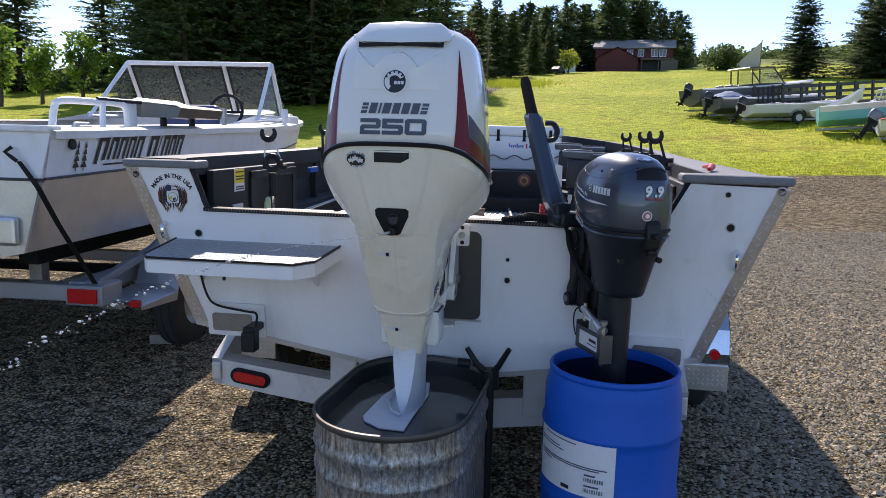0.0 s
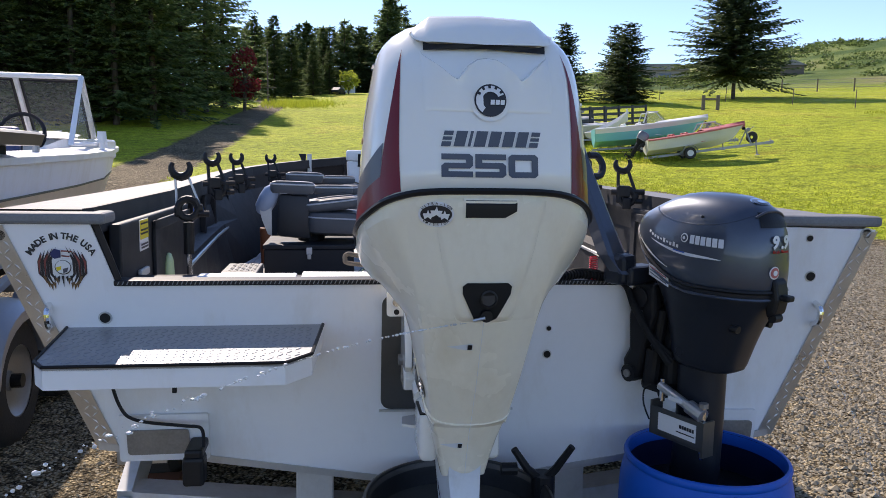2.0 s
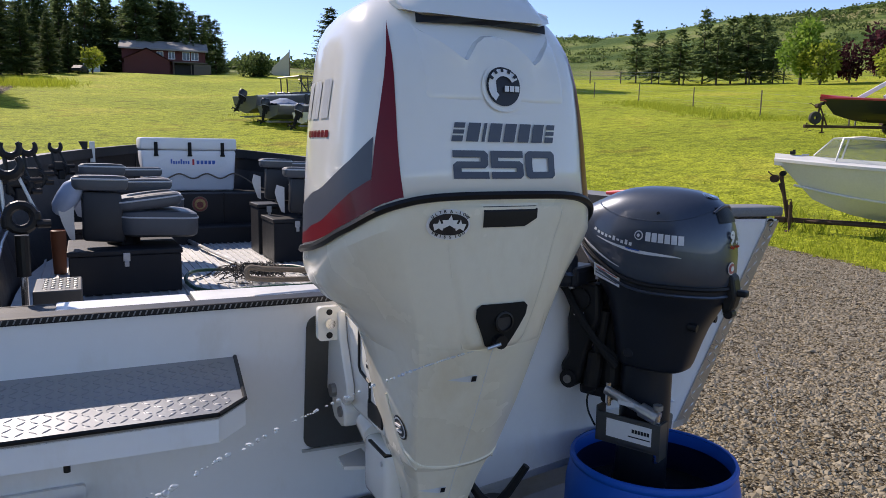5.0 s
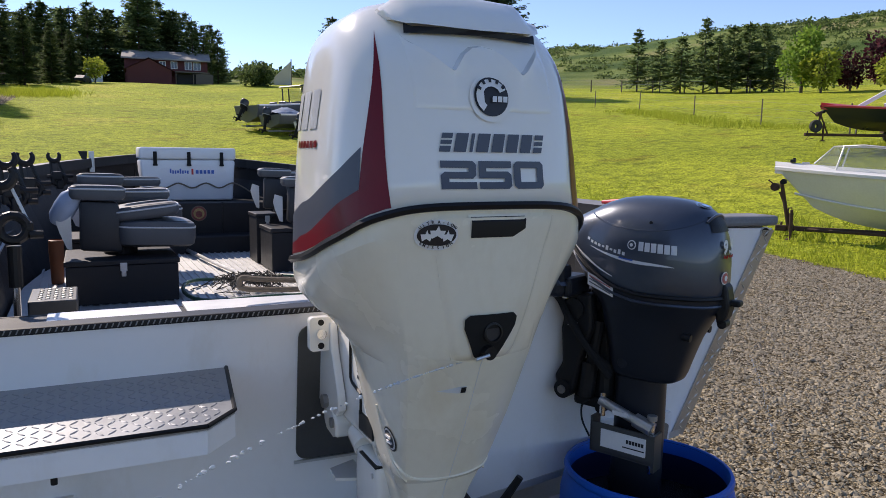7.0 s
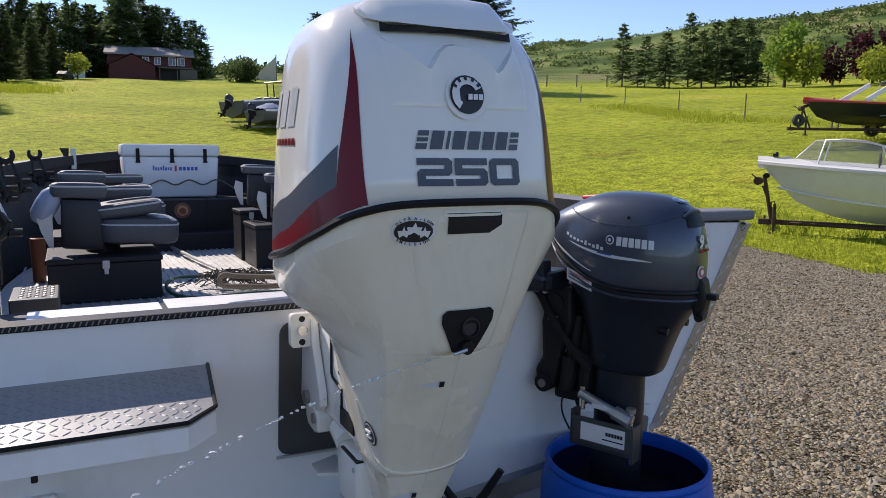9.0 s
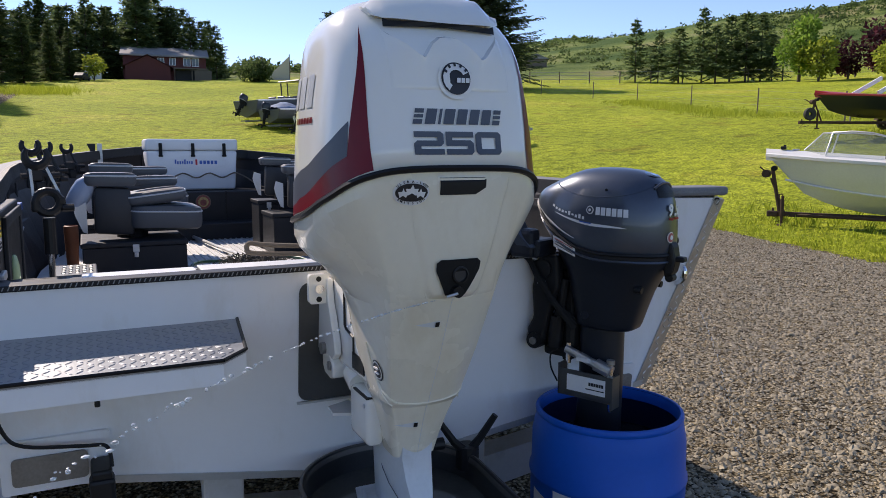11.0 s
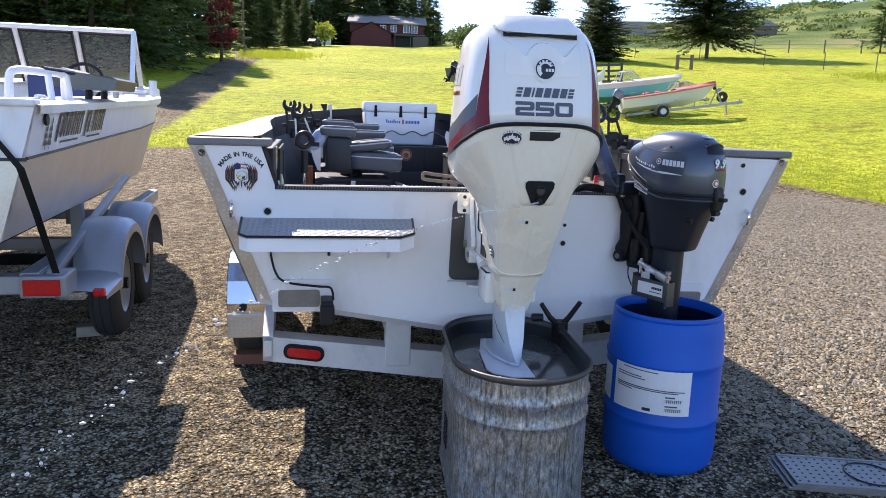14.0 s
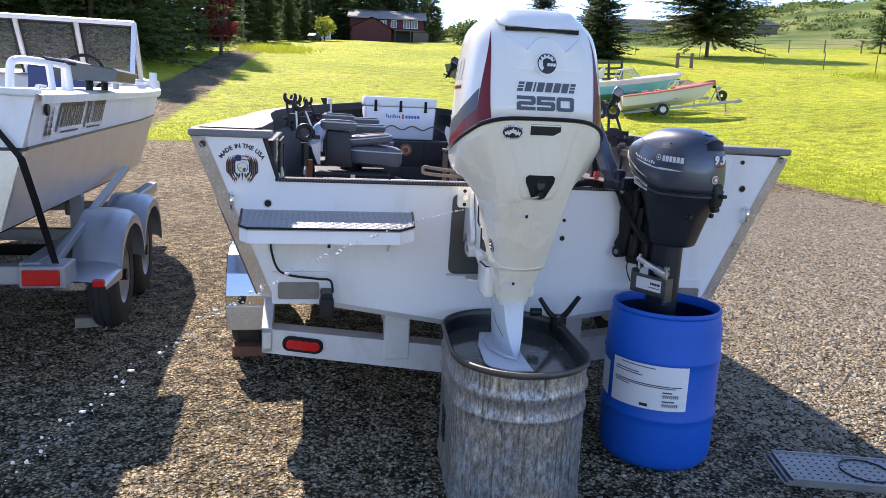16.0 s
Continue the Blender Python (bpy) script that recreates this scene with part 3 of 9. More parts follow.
    part("board", sheet(rounded(.72, 1.0, .66, .775, .008), 0.001, 0.014), WHITE, boat)
    part("bracket_plate", sheet(rounded(.80, .985, .672, .74, .012), 0.017, 0.006), GALV, boat)
    td = part("transducer", box(-.79, -.73, -.06, -.0, .615, .70, 0.01, bm=box(-.785, -.735, -.052, .06, .69, .72, 0.008)), BLACK, boat, "black transducer block")
    cab = curve_pts([(-1.0, .035, 1.0), (-.998, .02, .94), (-.975, .03, .83), (-.93, .03, .785), (-.80, .02, .768), (-.745, .0, .765), (-.735, -.03, .72)], 6)
    part("cable", tube(cab, 0.005), BLACK, td)


transom()


def decal():
    """The round badge on the port corner: words on an arc over torn dark and red shreds."""
    words = "MADE IN THE USA"
    wide = {"M": 1.25, "I": .45, " ": .55}
    total = sum(wide.get(c, 1.0) for c in words)
    pos = 0
    CX, CZ = -1.106, 1.234
    for ch in words:
        w = wide.get(ch, 1.0)
        a = radians(62 - 124 * (pos + w / 2) / total)
        pos += w
        x, z = CX - math.sin(a) * .088, CZ - .010 + math.cos(a) * .088
        if ch != " ":
            lettering("letter", ch, .0245, DECALBLACK, boat, pose(x, tv(z) - .002, z, 90, 0, 0) @ pose(0, 0, 0, 0, 0, math.degrees(a)), bold=.0009)
    for s in (-1, 1):
        for k in range(5):                   # long feathered shreds curving down both sides, with gaps between
            f = k / 4
            r0, z0 = .012 + .040 * f, .056 - .014 * f
            z1 = -.030 - .030 * math.sin(math.pi * (.15 + .75 * f))
            mid = .030 + .030 * f
            w = .0036
            pts = [(r0, z0), (mid + w, z0 * .35), (mid + w * .9, z1 * .5), (mid - .014, z1), (mid - w * .9, z1 * .45), (mid - w, z0 * .3)]
            part("badge_shred", sheet([(CX + s * x, CZ + z) for x, z in pts][::s], .001, .0008), DECALBLACK, boat)
            if k in (1, 3):
                pts = [(r0 + .008, z0 - .008), (mid + w + .006, z0 * .3), (mid + w + .004, z1 * .5), (mid + w + .001, z0 * .2)]
                part("badge_shred", sheet([(CX + s * x, CZ + z) for x, z in pts][::s], .0013, .0008), DULLRED, boat)
            part("badge_claw", sheet([(CX + s * (mid - .018), CZ + z1 + .010), (CX + s * (mid - .008), CZ + z1 + .014), (CX + s * (mid - .016), CZ + z1 - .008)][::s], .0016, .0008), SHRED, boat)
    part("badge_field", sheet([(CX - .030, CZ + .036), (CX - .018, CZ + .050), (CX - .002, CZ + .046), (CX - .002, CZ + .026), (CX - .018, CZ + .022), (CX - .026, CZ + .028)], .0022, .0008), DARKBLUE, boat)
    for k in range(4):
        z = CZ + .044 - .007 * k
        part("badge_stripe", sheet([(CX, z + .0025), (CX + .028 - .003 * k, z), (CX + .026 - .003 * k, z - .0035), (CX, z - .0015)], .0022, .0008), DULLRED if k % 2 == 0 else DECALWHITE, boat)
    part("badge_ring", sheet([(CX + .002 + .0215 * math.cos(2 * math.pi * k / 18), CZ - .002 + .0205 * math.sin(2 * math.pi * k / 18)) for k in range(18)][::-1], .0028, .0006), DECALBLACK, boat)
    part("badge_centre", sheet([(CX + .002 + .0195 * math.cos(2 * math.pi * k / 18), CZ - .001 + .0185 * math.sin(2 * math.pi * k / 18)) for k in range(18)][::-1], .0036, .0006), DECALWHITE, boat)
    part("badge_spot", sheet([(CX - .016, CZ - .002), (CX - .002, CZ + .002), (CX - .004, CZ - .009), (CX - .013, CZ - .012)], .0046, .0008), YELLOW, boat)
    part("badge_spot", sheet([(CX + .002, CZ - .006), (CX + .016, CZ - .002), (CX + .012, CZ - .015), (CX + .002, CZ - .018)], .0046, .0008), GREYDECAL, boat)
    for k in range(5):
        x = CX - .022 + .011 * k
        part("badge_shred", sheet([(x - .004, CZ - .026 - .003 * (k % 2)), (x + .003, CZ - .025), (x + .001, CZ - .046 - .012 * (k == 2))], .0028, .0008), DECALBLACK, boat)



decal()


def stern_step():
    st = thing("boarding_step", M, "grey diamond plate boarding step with white edges on the transom", "step")
    out = [(-1.11, .045), (-.400, .045), (-.424, -.205), (-.488, -.266), (-1.065, -.266), (-1.098, -.225)]
    zt = lambda y: 1.034 + .096 * (y + .21)                 # the tread rises a little towards the transom

    def tread_at(u, v, h):
        return (u, v, zt(v) + h)
    b = prism(out, "z", -.010, 0)
    for v in b.verts:
        v.co.z += zt(v.co.y)
    part("tread", b, STEPMETAL, st, "grey diamond plate tread")

    def on(u, v):
        return -1.10 < u < -.412 and -.256 < v < .035 and u - v * .10 < -.415 and (v > -.2 or u - v < -.232) and (v > -.2 or u + v > -1.325)
    tagged(part("tread_lug", lugs(on, -1.11, -.40, -.27, .04, .022, tread_at, .0016), STEPMETAL, st), kind="stuff")
    trim, skirt = bmesh.new(), bmesh.new()
    for i in (1, 2, 3, 4, 5):
        (x0, y0), (x1, y1) = out[i], out[(i + 1) % 6]
        trim = merge(trim, tube([(x0, y0, zt(y0)), (x1, y1, zt(y1))], 0.005, 6))
        skirt = merge(skirt, loft([[(x0, y0, zt(y0) - .008), (x1, y1, zt(y1) - .008)], [(x0, y0, zt(y0) - .058), (x1, y1, zt(y1) - .058)], [(x0 * .99 - .008, y0 + .012, zt(y0) - .058), (x1 * .99 - .008, y1 + .012, zt(y1) - .058)]], loop=False))
    part("edge_trim", trim, BLACK, st)
    part("skirt", skirt, WHITE, st, "white painted skirt")
    for x in (-1.0, -.50):
        part("bracket", prism([(.045, .985), (-.12, .985), (.06, .88)], "x", x - .004, x + .004), WHITE, st)
    part("bolt", cyl((-.76, -.256, .98), (-.76, -.256, .955), .006), BLACK, st)


stern_step()


def hull_sides():
    ys = [0.0, 0.5, 1, 1.5, 2, 2.5, 3, 3.5, 4, 4.5, 5, 5.4, 5.7, 5.85, 5.9]
    for s in (-1, 1):
        rings = []
        for y in ys:
            g, c, zg, zc, zk = hull_half(y)
            yy = lambda z: y + (tv(z) + 0.03 if y == 0 else 0)
            rings.append([(s * g, yy(zg), zg - .01), (s * (g * 0.55 + c * 0.45), yy(1.05), zc + 0.5 * (zg - zc)), (s * c, yy(zc), zc), (s * (c - 0.06), yy(zc), zc - 0.01), (0.0, yy(zk), zk)])
        part("hull_side", loft(rings, loop=False), WHITE, boat, smooth=True)
        cap, wall, rail = [], [], []
        for y in ys:
            g, c, zg, zc, zk = hull_half(y)
            k = min(0.27 * (1 - 0.55 * min(max(0, (y - 1.0) / 2.5), 1)), g * .8)
            w = g - k
            yy = y if y else 0.05
            yw = max(y, .14)
            inn = lambda x, z: min(x, max(c + (g - c) * (z - zc) / (zg - zc) - .035, .01))
            cap.append([(s * (g + .012), yy, zg - .03), (s * (g + .015), yy, zg + .008), (s * (g - .03), yy, zg + .014), (s * (w + .02), yy, zg + .014)])
            rail.append([(s * (w + .03), yy, zg + .016), (s * w, yy, zg + .020), (s * (w - .006), yy, zg - .055), (s * (w + .03), yy, zg - .06)])
            wall.append([(s * inn(w + .028, zg - .05), yw, zg - .05), (s * inn(w + .05, zg - .16), yw, zg - .16), (s * inn(w + .045, 1.10), yw, 1.10), (s * inn(w - .02, 1.08), yw, 1.08), (s * inn(w - .02, .76), yw, .74)])
        part("gunwale", loft(cap, loop=False), GUNWALE, boat, "dull aluminium gunwale deck", smooth=True)
        part("gunwale_rail", loft(rail, loop=True), CHARCOAL, boat, "charcoal rail along the cockpit edge")
        part("inner_side", loft(wall, loop=False), CHARCOAL, boat, "charcoal painted inner side")
        # stern quarter: closing panel, a black sheet standing in for the pocket's shade
        a, c = (-1.03, -.985) if s < 0 else (.90, .965)
        part("quarter_panel", box(*sorted((s * 1.02, s * .985)), .14, 1.12, .745, 1.34, 0.006), CHARCOAL, boat, "charcoal side pocket panel")
        pk = part("pocket", box(*sorted((s * .986, s * .979)), .52, 1.08, 1.02, 1.30, 0.003), BLACK, boat)
        part("pocket_frame", merge(box(*sorted((s * .985, s * .972)), .50, .56, 1.0, 1.32, .003), merge(box(*sorted((s * .985, s * .972)), .50, 1.10, 1.285, 1.32, .003), box(*sorted((s * .985, s * .972)), 1.05, 1.10, 1.0, 1.32, .003))), CHARCOAL, pk)
        for k in range(5):
            y = 1.25 + .55 * k
            g = hull_half(y)[0]
            w = g - 0.27 * (1 - 0.55 * min(max(0, (y - 1.0) / 2.5), 1))
            part("rib", box(*sorted((s * (w + .05), s * (w + .012))), y - .02, y + .02, 1.08, 1.31, .006), CHARCOAL, boat)
        part("side_rail", tube([(s * (hull_half(y)[0] - .27 * (1 - .55 * min(max(0, (y - 1) / 2.5), 1)) - .03), y, 1.05) for y in (1.15, 2, 2.6, 3.2)], .009), ALU, boat)
    row, ribs = [], bmesh.new()
    for y in ys[:-2]:
        w = max(min(hull_half(y)[0] - 0.2, hull_half(y)[1] - .02), 0.03)
        row.append([(-w, max(y, .14), 0.798), (w, max(y, .14), 0.798)])
    part("deck", loft(row, loop=False), FLOOR, boat, "grey ribbed aluminium deck")
    for k in range(44):
        x = -.95 + k * .0442
        ribs = merge(ribs, box(x - .006, x + .006, .3, 4.2, .796, .805))
    part("deck_ribs", ribs, FLOOR, boat)
    # stern well
    part("well", merge(box(-.99, .90, .085, .30, 1.08, 1.165, .004), box(-.99, .90, .29, .305, .74, 1.165)), CHARCOAL, boat, "charcoal stern well")
    part("well_ledge", box(-.78, -.485, .095, .235, 1.166, 1.180, .003), WHITE, boat, "white lid on the stern well")
    part("well_ledge", box(-.47, .86, .10, .29, 1.166, 1.176, .003), FLOOR, boat, "grey ribbed lid beside the engine")
    # bow platform
    rows = []
    for y in (4.43, 4.8, 5.2, 5.5, 5.7):
        w = max(hull_half(y)[0] - .10, .05)
        rows.append([(-w, y, 1.17), (w, y, 1.17)])
    part("bow_deck", loft(rows, loop=False), CHARCOAL, boat)
    part("bow_locker", merge(box(-.98, .98, 4.40, 4.45, .74, 1.172, .006), box(-.98, .98, 4.16, 4.42, .74, .93, .01)), CHARCOAL, boat, "charcoal bow locker with a step")
    for x in (.30,):
        part("hatch_gap", box(x, x + .01, 4.395, 4.46, .75, 1.176), BLACK, boat)
    em = part("emblem", cyl((.119, 4.399, 1.09), (.119, 4.394, 1.09), .062, 26), WOODGREY, boat, "round dull gold and red sticker")
    part("emblem_ring", cyl((.119, 4.394, 1.09), (.119, 4.392, 1.09), .056, 26), DULLRED, em)
    part("emblem_core", cyl((.119, 4.392, 1.09), (.119, 4.390, 1.09), .042, 26), DULLGOLD, em)
    part("emblem_core", cyl((.119, 4.390, 1.085), (.119, 4.388, 1.085), .026, 26), DULLRED, em)
    # labels on the port quarter
    lb = part("warning_label", box(-.984, -.982, .335, .44, 1.235, 1.335), DECALWHITE, boat, "yellow and white warning label")
    part("label_band", box(-.9815, -.981, .337, .438, 1.272, 1.333), YELLOW, lb)
    for z in (1.322, 1.302, 1.29, 1.255, 1.245):
        part("print_bar", box(-.9808, -.9804, .345, .43, z - .003, z + .003), DECALBLACK, lb)
    part("latch", box(-.984, -.97, .30, .40, 1.155, 1.18, .004), ALUDULL, boat)
    part("blue_tag", box(-1.02, -1.0, 1.42, 1.56, 1.27, 1.30), BLUEDECAL, boat)
    jug = thing("plastic_jug", M, "pale green plastic jug in the side pocket", "jug")
    part("body", loft([[(-.976 + x * k * .35, .70 + y * k, z) for x, y, zz in ring(0, 0, 0, .042, .045, .045, 2.4, 2.4, 20)] for z, k in ((1.022, .7), (1.03, 1.0), (1.10, 1.08), (1.15, .95), (1.178, .55), (1.184, .2))]), LIMEGREEN, jug, smooth=True)


hull_sides()


def set_quarter():
    """Bends the starboard quarter aft and towards the keel line to fit the camera's views."""
    for ob in boat.children_recursive:
        for v in ob.data.vertices:
            x, y, z = v.co
            if x > 0:
                f = min(max(1 - (y - .1) / 2.4, 0), 1)
                v.co = (x * (1 - .043 * f), y - .075 * x * f, z)


set_quarter()

# ---- boat trailer ----
tr = thing("boat_trailer", M @ pose(-.010, -.055, .008), "white aluminium boat trailer with red tail lights", "trailer")


def trailer():
    for s in (-1, 1):
        b = bmesh.new()
        x0, x1 = s * 1.03, 0.0
        f = [b.verts.new(p) for p in [(x0, .25, .377), (x0, .25, .491), (x1, .25, .375), (x1, .25, .24)]]
        g = [b.verts.new(p) for p in [(x0, .33, .377), (x0, .33, .491), (x1, .33, .375), (x1, .33, .24)]]
        b.faces.new(f)
        b.faces.new(g)
        for i in range(4):
            j = (i + 1) % 4
            b.faces.new((f[i], f[j], g[j], g[i]))
        part("crossbar", b, ALUWHITE, tr, "white rear crossbar")
        part("crossbar_flange", loft([[(x0, .25, .493), (x0, .35, .493)], [(x1, .25, .377), (x1, .35, .377)]], loop=False), ALUWHITE, tr)
        part("side_arm", prism([(.25, .377), (.25, .491), (.62, .66), (2.6, .66), (2.6, .55), (.7, .55)], "x", *sorted((s * 1.03, s * .985))), ALUWHITE, tr)
        li = part("tail_light", prism([(x, z - .02) for x, z in rounded(-.092, .092, -.034, .034, .033)], "y", .236, .25, 0.0), RUBBER, tr, "red oval tail light in a black grommet")
        li.matrix_basis = pose(s * .845, 0, .432, 0, -s * 8, 0)
        le = part("lens", prism([(x, z - .02) for x, z in rounded(-.076, .076, -.021, .021, .02)], "y", .228, .238, 0.002), REDLENS, li)
        part("side_marker", box(*sorted((s * 1.028, s * .985)), .236, .25, .395, .475, .006), ALUDULL, tr, "small white marker light")
        part("bracket", merge(box(s * .42 - .06, s * .42 + .06, .245, .30, .335, .56, .006), box(s * .42 - .06, s * .42 + .06, .30, .50, .50, .54)), ALUWHITE, tr, "welded bunk bracket")
        part("bunk", box(s * .42 - .05, s * .42 + .05, .35, 3.2, .535, .60, .01), RUBBER, tr)
        # fender
        cs = [(1.115, .30), (1.105, .42), (1.14, .54), (1.22, .63), (1.34, .665), (2.55, .665), (2.68, .60), (2.76, .45), (2.78, .30)]
        xo, xi = (1.375, 1.12) if s > 0 else (-1.275, -1.07)
        part("fender", loft([[(xo, y, z), (xi, y, z)] for y, z in cs], loop=False), MIRROR, tr, "polished aluminium fender")
        part("fender_side", loft([[(xo + s * .003, y, z), (xo + s * .003, y, max(z - .13, .30))] for y, z in cs[1:-1]], loop=False), MIRROR, tr)
        part("fender_lip", box(*sorted((xo, xi)), 1.095, 1.11, .225, .36, .003), PLATEBASE, tr, "diamond plate lip")
        tagged(part("lip_lug", lugs(lambda u, v: abs(xi) + .005 < u < abs(xo) - .005 and .23 < v < .355, abs(xi), abs(xo), .225, .36, .024, lambda u, v, h: (s * u, 1.095 - h, v)), ALU, tr), kind="stuff")
        if s > 0:
            part("marker", cyl((1.30, 1.085, .42), (1.30, 1.112, .42), .026, 18), REDLENS, tr, "round red marker light")
        else:
            part("pipe_end", cyl((s * 1.19, 1.085, .40), (s * 1.19, 1.112, .40), .022, 18), BLACK, tr)
        for y in (1.55, 2.30):
            wh = part("wheel", merge(lathe([(.19, -.09), (.29, -.095), (.325, -.06), (.328, 0), (.325, .06), (.29, .095), (.19, .09)], 32), bmesh.new()), TYRE, tr, smooth=True)
            wh.matrix_basis = pose((xo + xi) / 2, y, .33, 0, 90, 0)
            part("rim", lathe([(.0, .05), (.06, .055), (.10, .05), (.17, .05), (.19, .085), (.2, .09), (.2, -.09), (0, -.06)], 24), ALUDULL, wh, smooth=True)
    part("axle", box(-1.1, 1.1, 1.51, 1.59, .29, .36), GALV, tr)
    part("tongue", box(-.06, .06, .3, 7.2, .33, .45, .006), ALUWHITE, tr)


trailer()
blk = thing("wheel_chock", M @ pose(-1.17, 1.24, 0), "reddish brown wood block under the trailer wheel", "block")
part("block", box(-.10, .10, -.05, .06, 0.0, .085, .006), CHOCK, blk)

# ---- big outboard engine ----
EV = M @ pose(-0.0425, 0, 0)
YC = -0.35                                   # middle of the engine cover, forward of its stern face
big = thing("outboard_engine", EV, "large white outboard engine with red and grey flashes", "outboard engine")
# height, half width, reach forward and aft of the upper cover
UP = [(1.43, .270, .304, .268), (1.50, .266, .309, .255), (1.56, .261, .312, .248), (1.62, .2535, .316, .2405), (1.68, .2445, .322, .229), (1.72, .238, .326, .213), (1.75, .2325, .328, .192), (1.78, .224, .328, .162), (1.80, .212, .322, .142), (1.82, .193, .306, .120), (1.838, .165, .28, .10), (1.85, .125, .235, .08), (1.856, .07, .15, .05)]
UE, UF = 2.85, 2.65                          # roundness aft and forward
SEAM_Y = [-.62, -.608, -.60, -.58, -.556, -.512, -.465, -.42, -.35, -.2, .0]
SEAM_Z = [1.484, 1.482, 1.476, 1.467, 1.454, 1.427, 1.408, 1.390, 1.371, 1.346, 1.338]
SEAM_X = ([0, .06, .11, .15, .178, .21, .246], [1.482, 1.480, 1.475, 1.470, 1.465, 1.453, 1.427])


def upw(z):
    return [float(np.interp(z, [u[0] for u in UP], [u[i] for u in UP])) for i in (1, 2, 3)]


def band(x, y):
    """The seam between upper and lower cowl: high at the stern, falling forward."""
    return sum(float(np.interp(y + d, SEAM_Y, SEAM_Z)) for d in (-.016, -.008, 0, .008, .016)) / 5


def surf(a, z, off=0.002):
    """The upper cover at an angle round it and a height."""
    c, s = math.cos(a), math.sin(a)
    e = UF if s > 0 else UE
    zs = z
    if z < 1.62:
        y = YC + (upw(z)[1] if s > 0 else upw(z)[2]) * math.copysign(abs(s) ** (2 / e), s)
        zb = band(0, y)
        zs = max(1.43, 1.43 + (z - zb) * 0.19 / (1.62 - zb))
    w, f, r = upw(zs)
    return Vector(((w + off) * math.copysign(abs(c) ** (2 / e), c), YC + ((f if s > 0 else r) + off) * math.copysign(abs(s) ** (2 / e), s), z))


# lower cover: height, half width, reach forward, stern line, half width and hollow of the stern face, fullness of the flank
LOWZ = [1.43, 1.40, 1.37, 1.32, 1.27, 1.22, 1.17, 1.12, 1.05, .98, .935, .918, .905, .86, .80, .755]
LOWV = [(.270, .304, -.618, .172, .034, 2.4), (.271, .302, -.616, .172, .036, 2.1), (.270, .297, -.612, .168, .040, 1.75), (.260, .286, -.606, .158, .046, 1.35),
        (.234, .271, -.597, .146, .047, 1.2), (.192, .255, -.582, .135, .043, 1.15), (.152, .24, -.563, .126, .038, 1.3), (.137, .225, -.541, .119, .034, 1.6),
        (.124, .21, -.511, .108, .028, 1.9), (.110, .20, -.477, .097, .023, 2.0), (.102, .195, -.454, .0905, .02, 2.0), (.099, .192, -.446, .088, .018, 2.0), (.093, .19, -.434, .080, .016, 2.0),
        (.081, .18, -.415, .066, .014, 2.0), (.066, .17, -.392, .052, .011, 2.0), (.056, .165, -.376, .043, .010, 2.0)]


def low(z):
    return [float(np.interp(z, LOWZ[::-1], [v[i] for v in LOWV[::-1]])) for i in range(6)]


def seam_share(z):
    k = min(max((z - 1.375) / .05, 0), 1)
    return k * k * (3 - 2 * k)


def low_section(z, n1=10, n2=16, n3=16):
    """Half of the lower cover's outline at a level: stern face, crease, flank, front."""
    w, f, yr, xs, bow, e2 = low(z)
    y1 = yr + bow
    pts = [(xs * k / n1, yr + bow * (k / n1) ** 2.5) for k in range(n1)]
    for k in range(n2):
        u = math.pi / 2 * k / n2
        pts.append((xs + (w - xs) * math.sin(u) ** (2 / e2), y1 + (YC - y1) * (1 - math.cos(u) ** (2 / e2))))
    near = seam_share(z)
    if near:                                 # towards the seam it takes the upper cover's outline
        for k, (x, y) in enumerate(pts):
            a, r = math.atan2(YC - y, x), math.hypot(x, y - YC)
            q = ((abs(math.cos(a)) / w) ** UE + (abs(math.sin(a)) / (YC - yr)) ** UE) ** (-1 / UE)
            r += (q - r) * near
            pts[k] = (r * math.cos(a), YC - r * math.sin(a))
    for k in range(n3 + 1):
        u = math.pi / 2 * k / n3
        pts.append((w * math.cos(u) ** (2 / UF) if k < n3 else 0.0, YC + f * math.sin(u) ** (2 / UF)))
    return pts


def groove_z(x):
    """Height of the step under the intake, across the stern face."""
    return float(np.interp(abs(x), [0, .02, .04, .055, .067, .08, .10, .134, .146], [1.757, 1.754, 1.741, 1.724, 1.708, 1.716, 1.735, 1.763, 1.79]))


def bulge(x, z):
    """The raised fields: round the badge, fading out downwards, and the centre panel below the seam."""
    if 1.195 < z < 1.462:
        b = float(np.interp(z, [1.195, 1.215, 1.32, 1.43, 1.47], [.050, .066, .094, .118, .124]))
        k = min(max((b - abs(x)) / .010, 0), 1) * min((z - 1.195) / .010, 1)
        return .006 * k * k * (3 - 2 * k)
    g = groove_z(x)
    if z > g + .0001 or z < 1.60 or abs(x) > .146:
        return 0.0
    f = (z - 1.60) / (g - 1.60)
    e = min(max((abs(x) - .095) / .051, 0), 1)
    return .013 * f ** 4 * (1 - e * e * (3 - 2 * e))


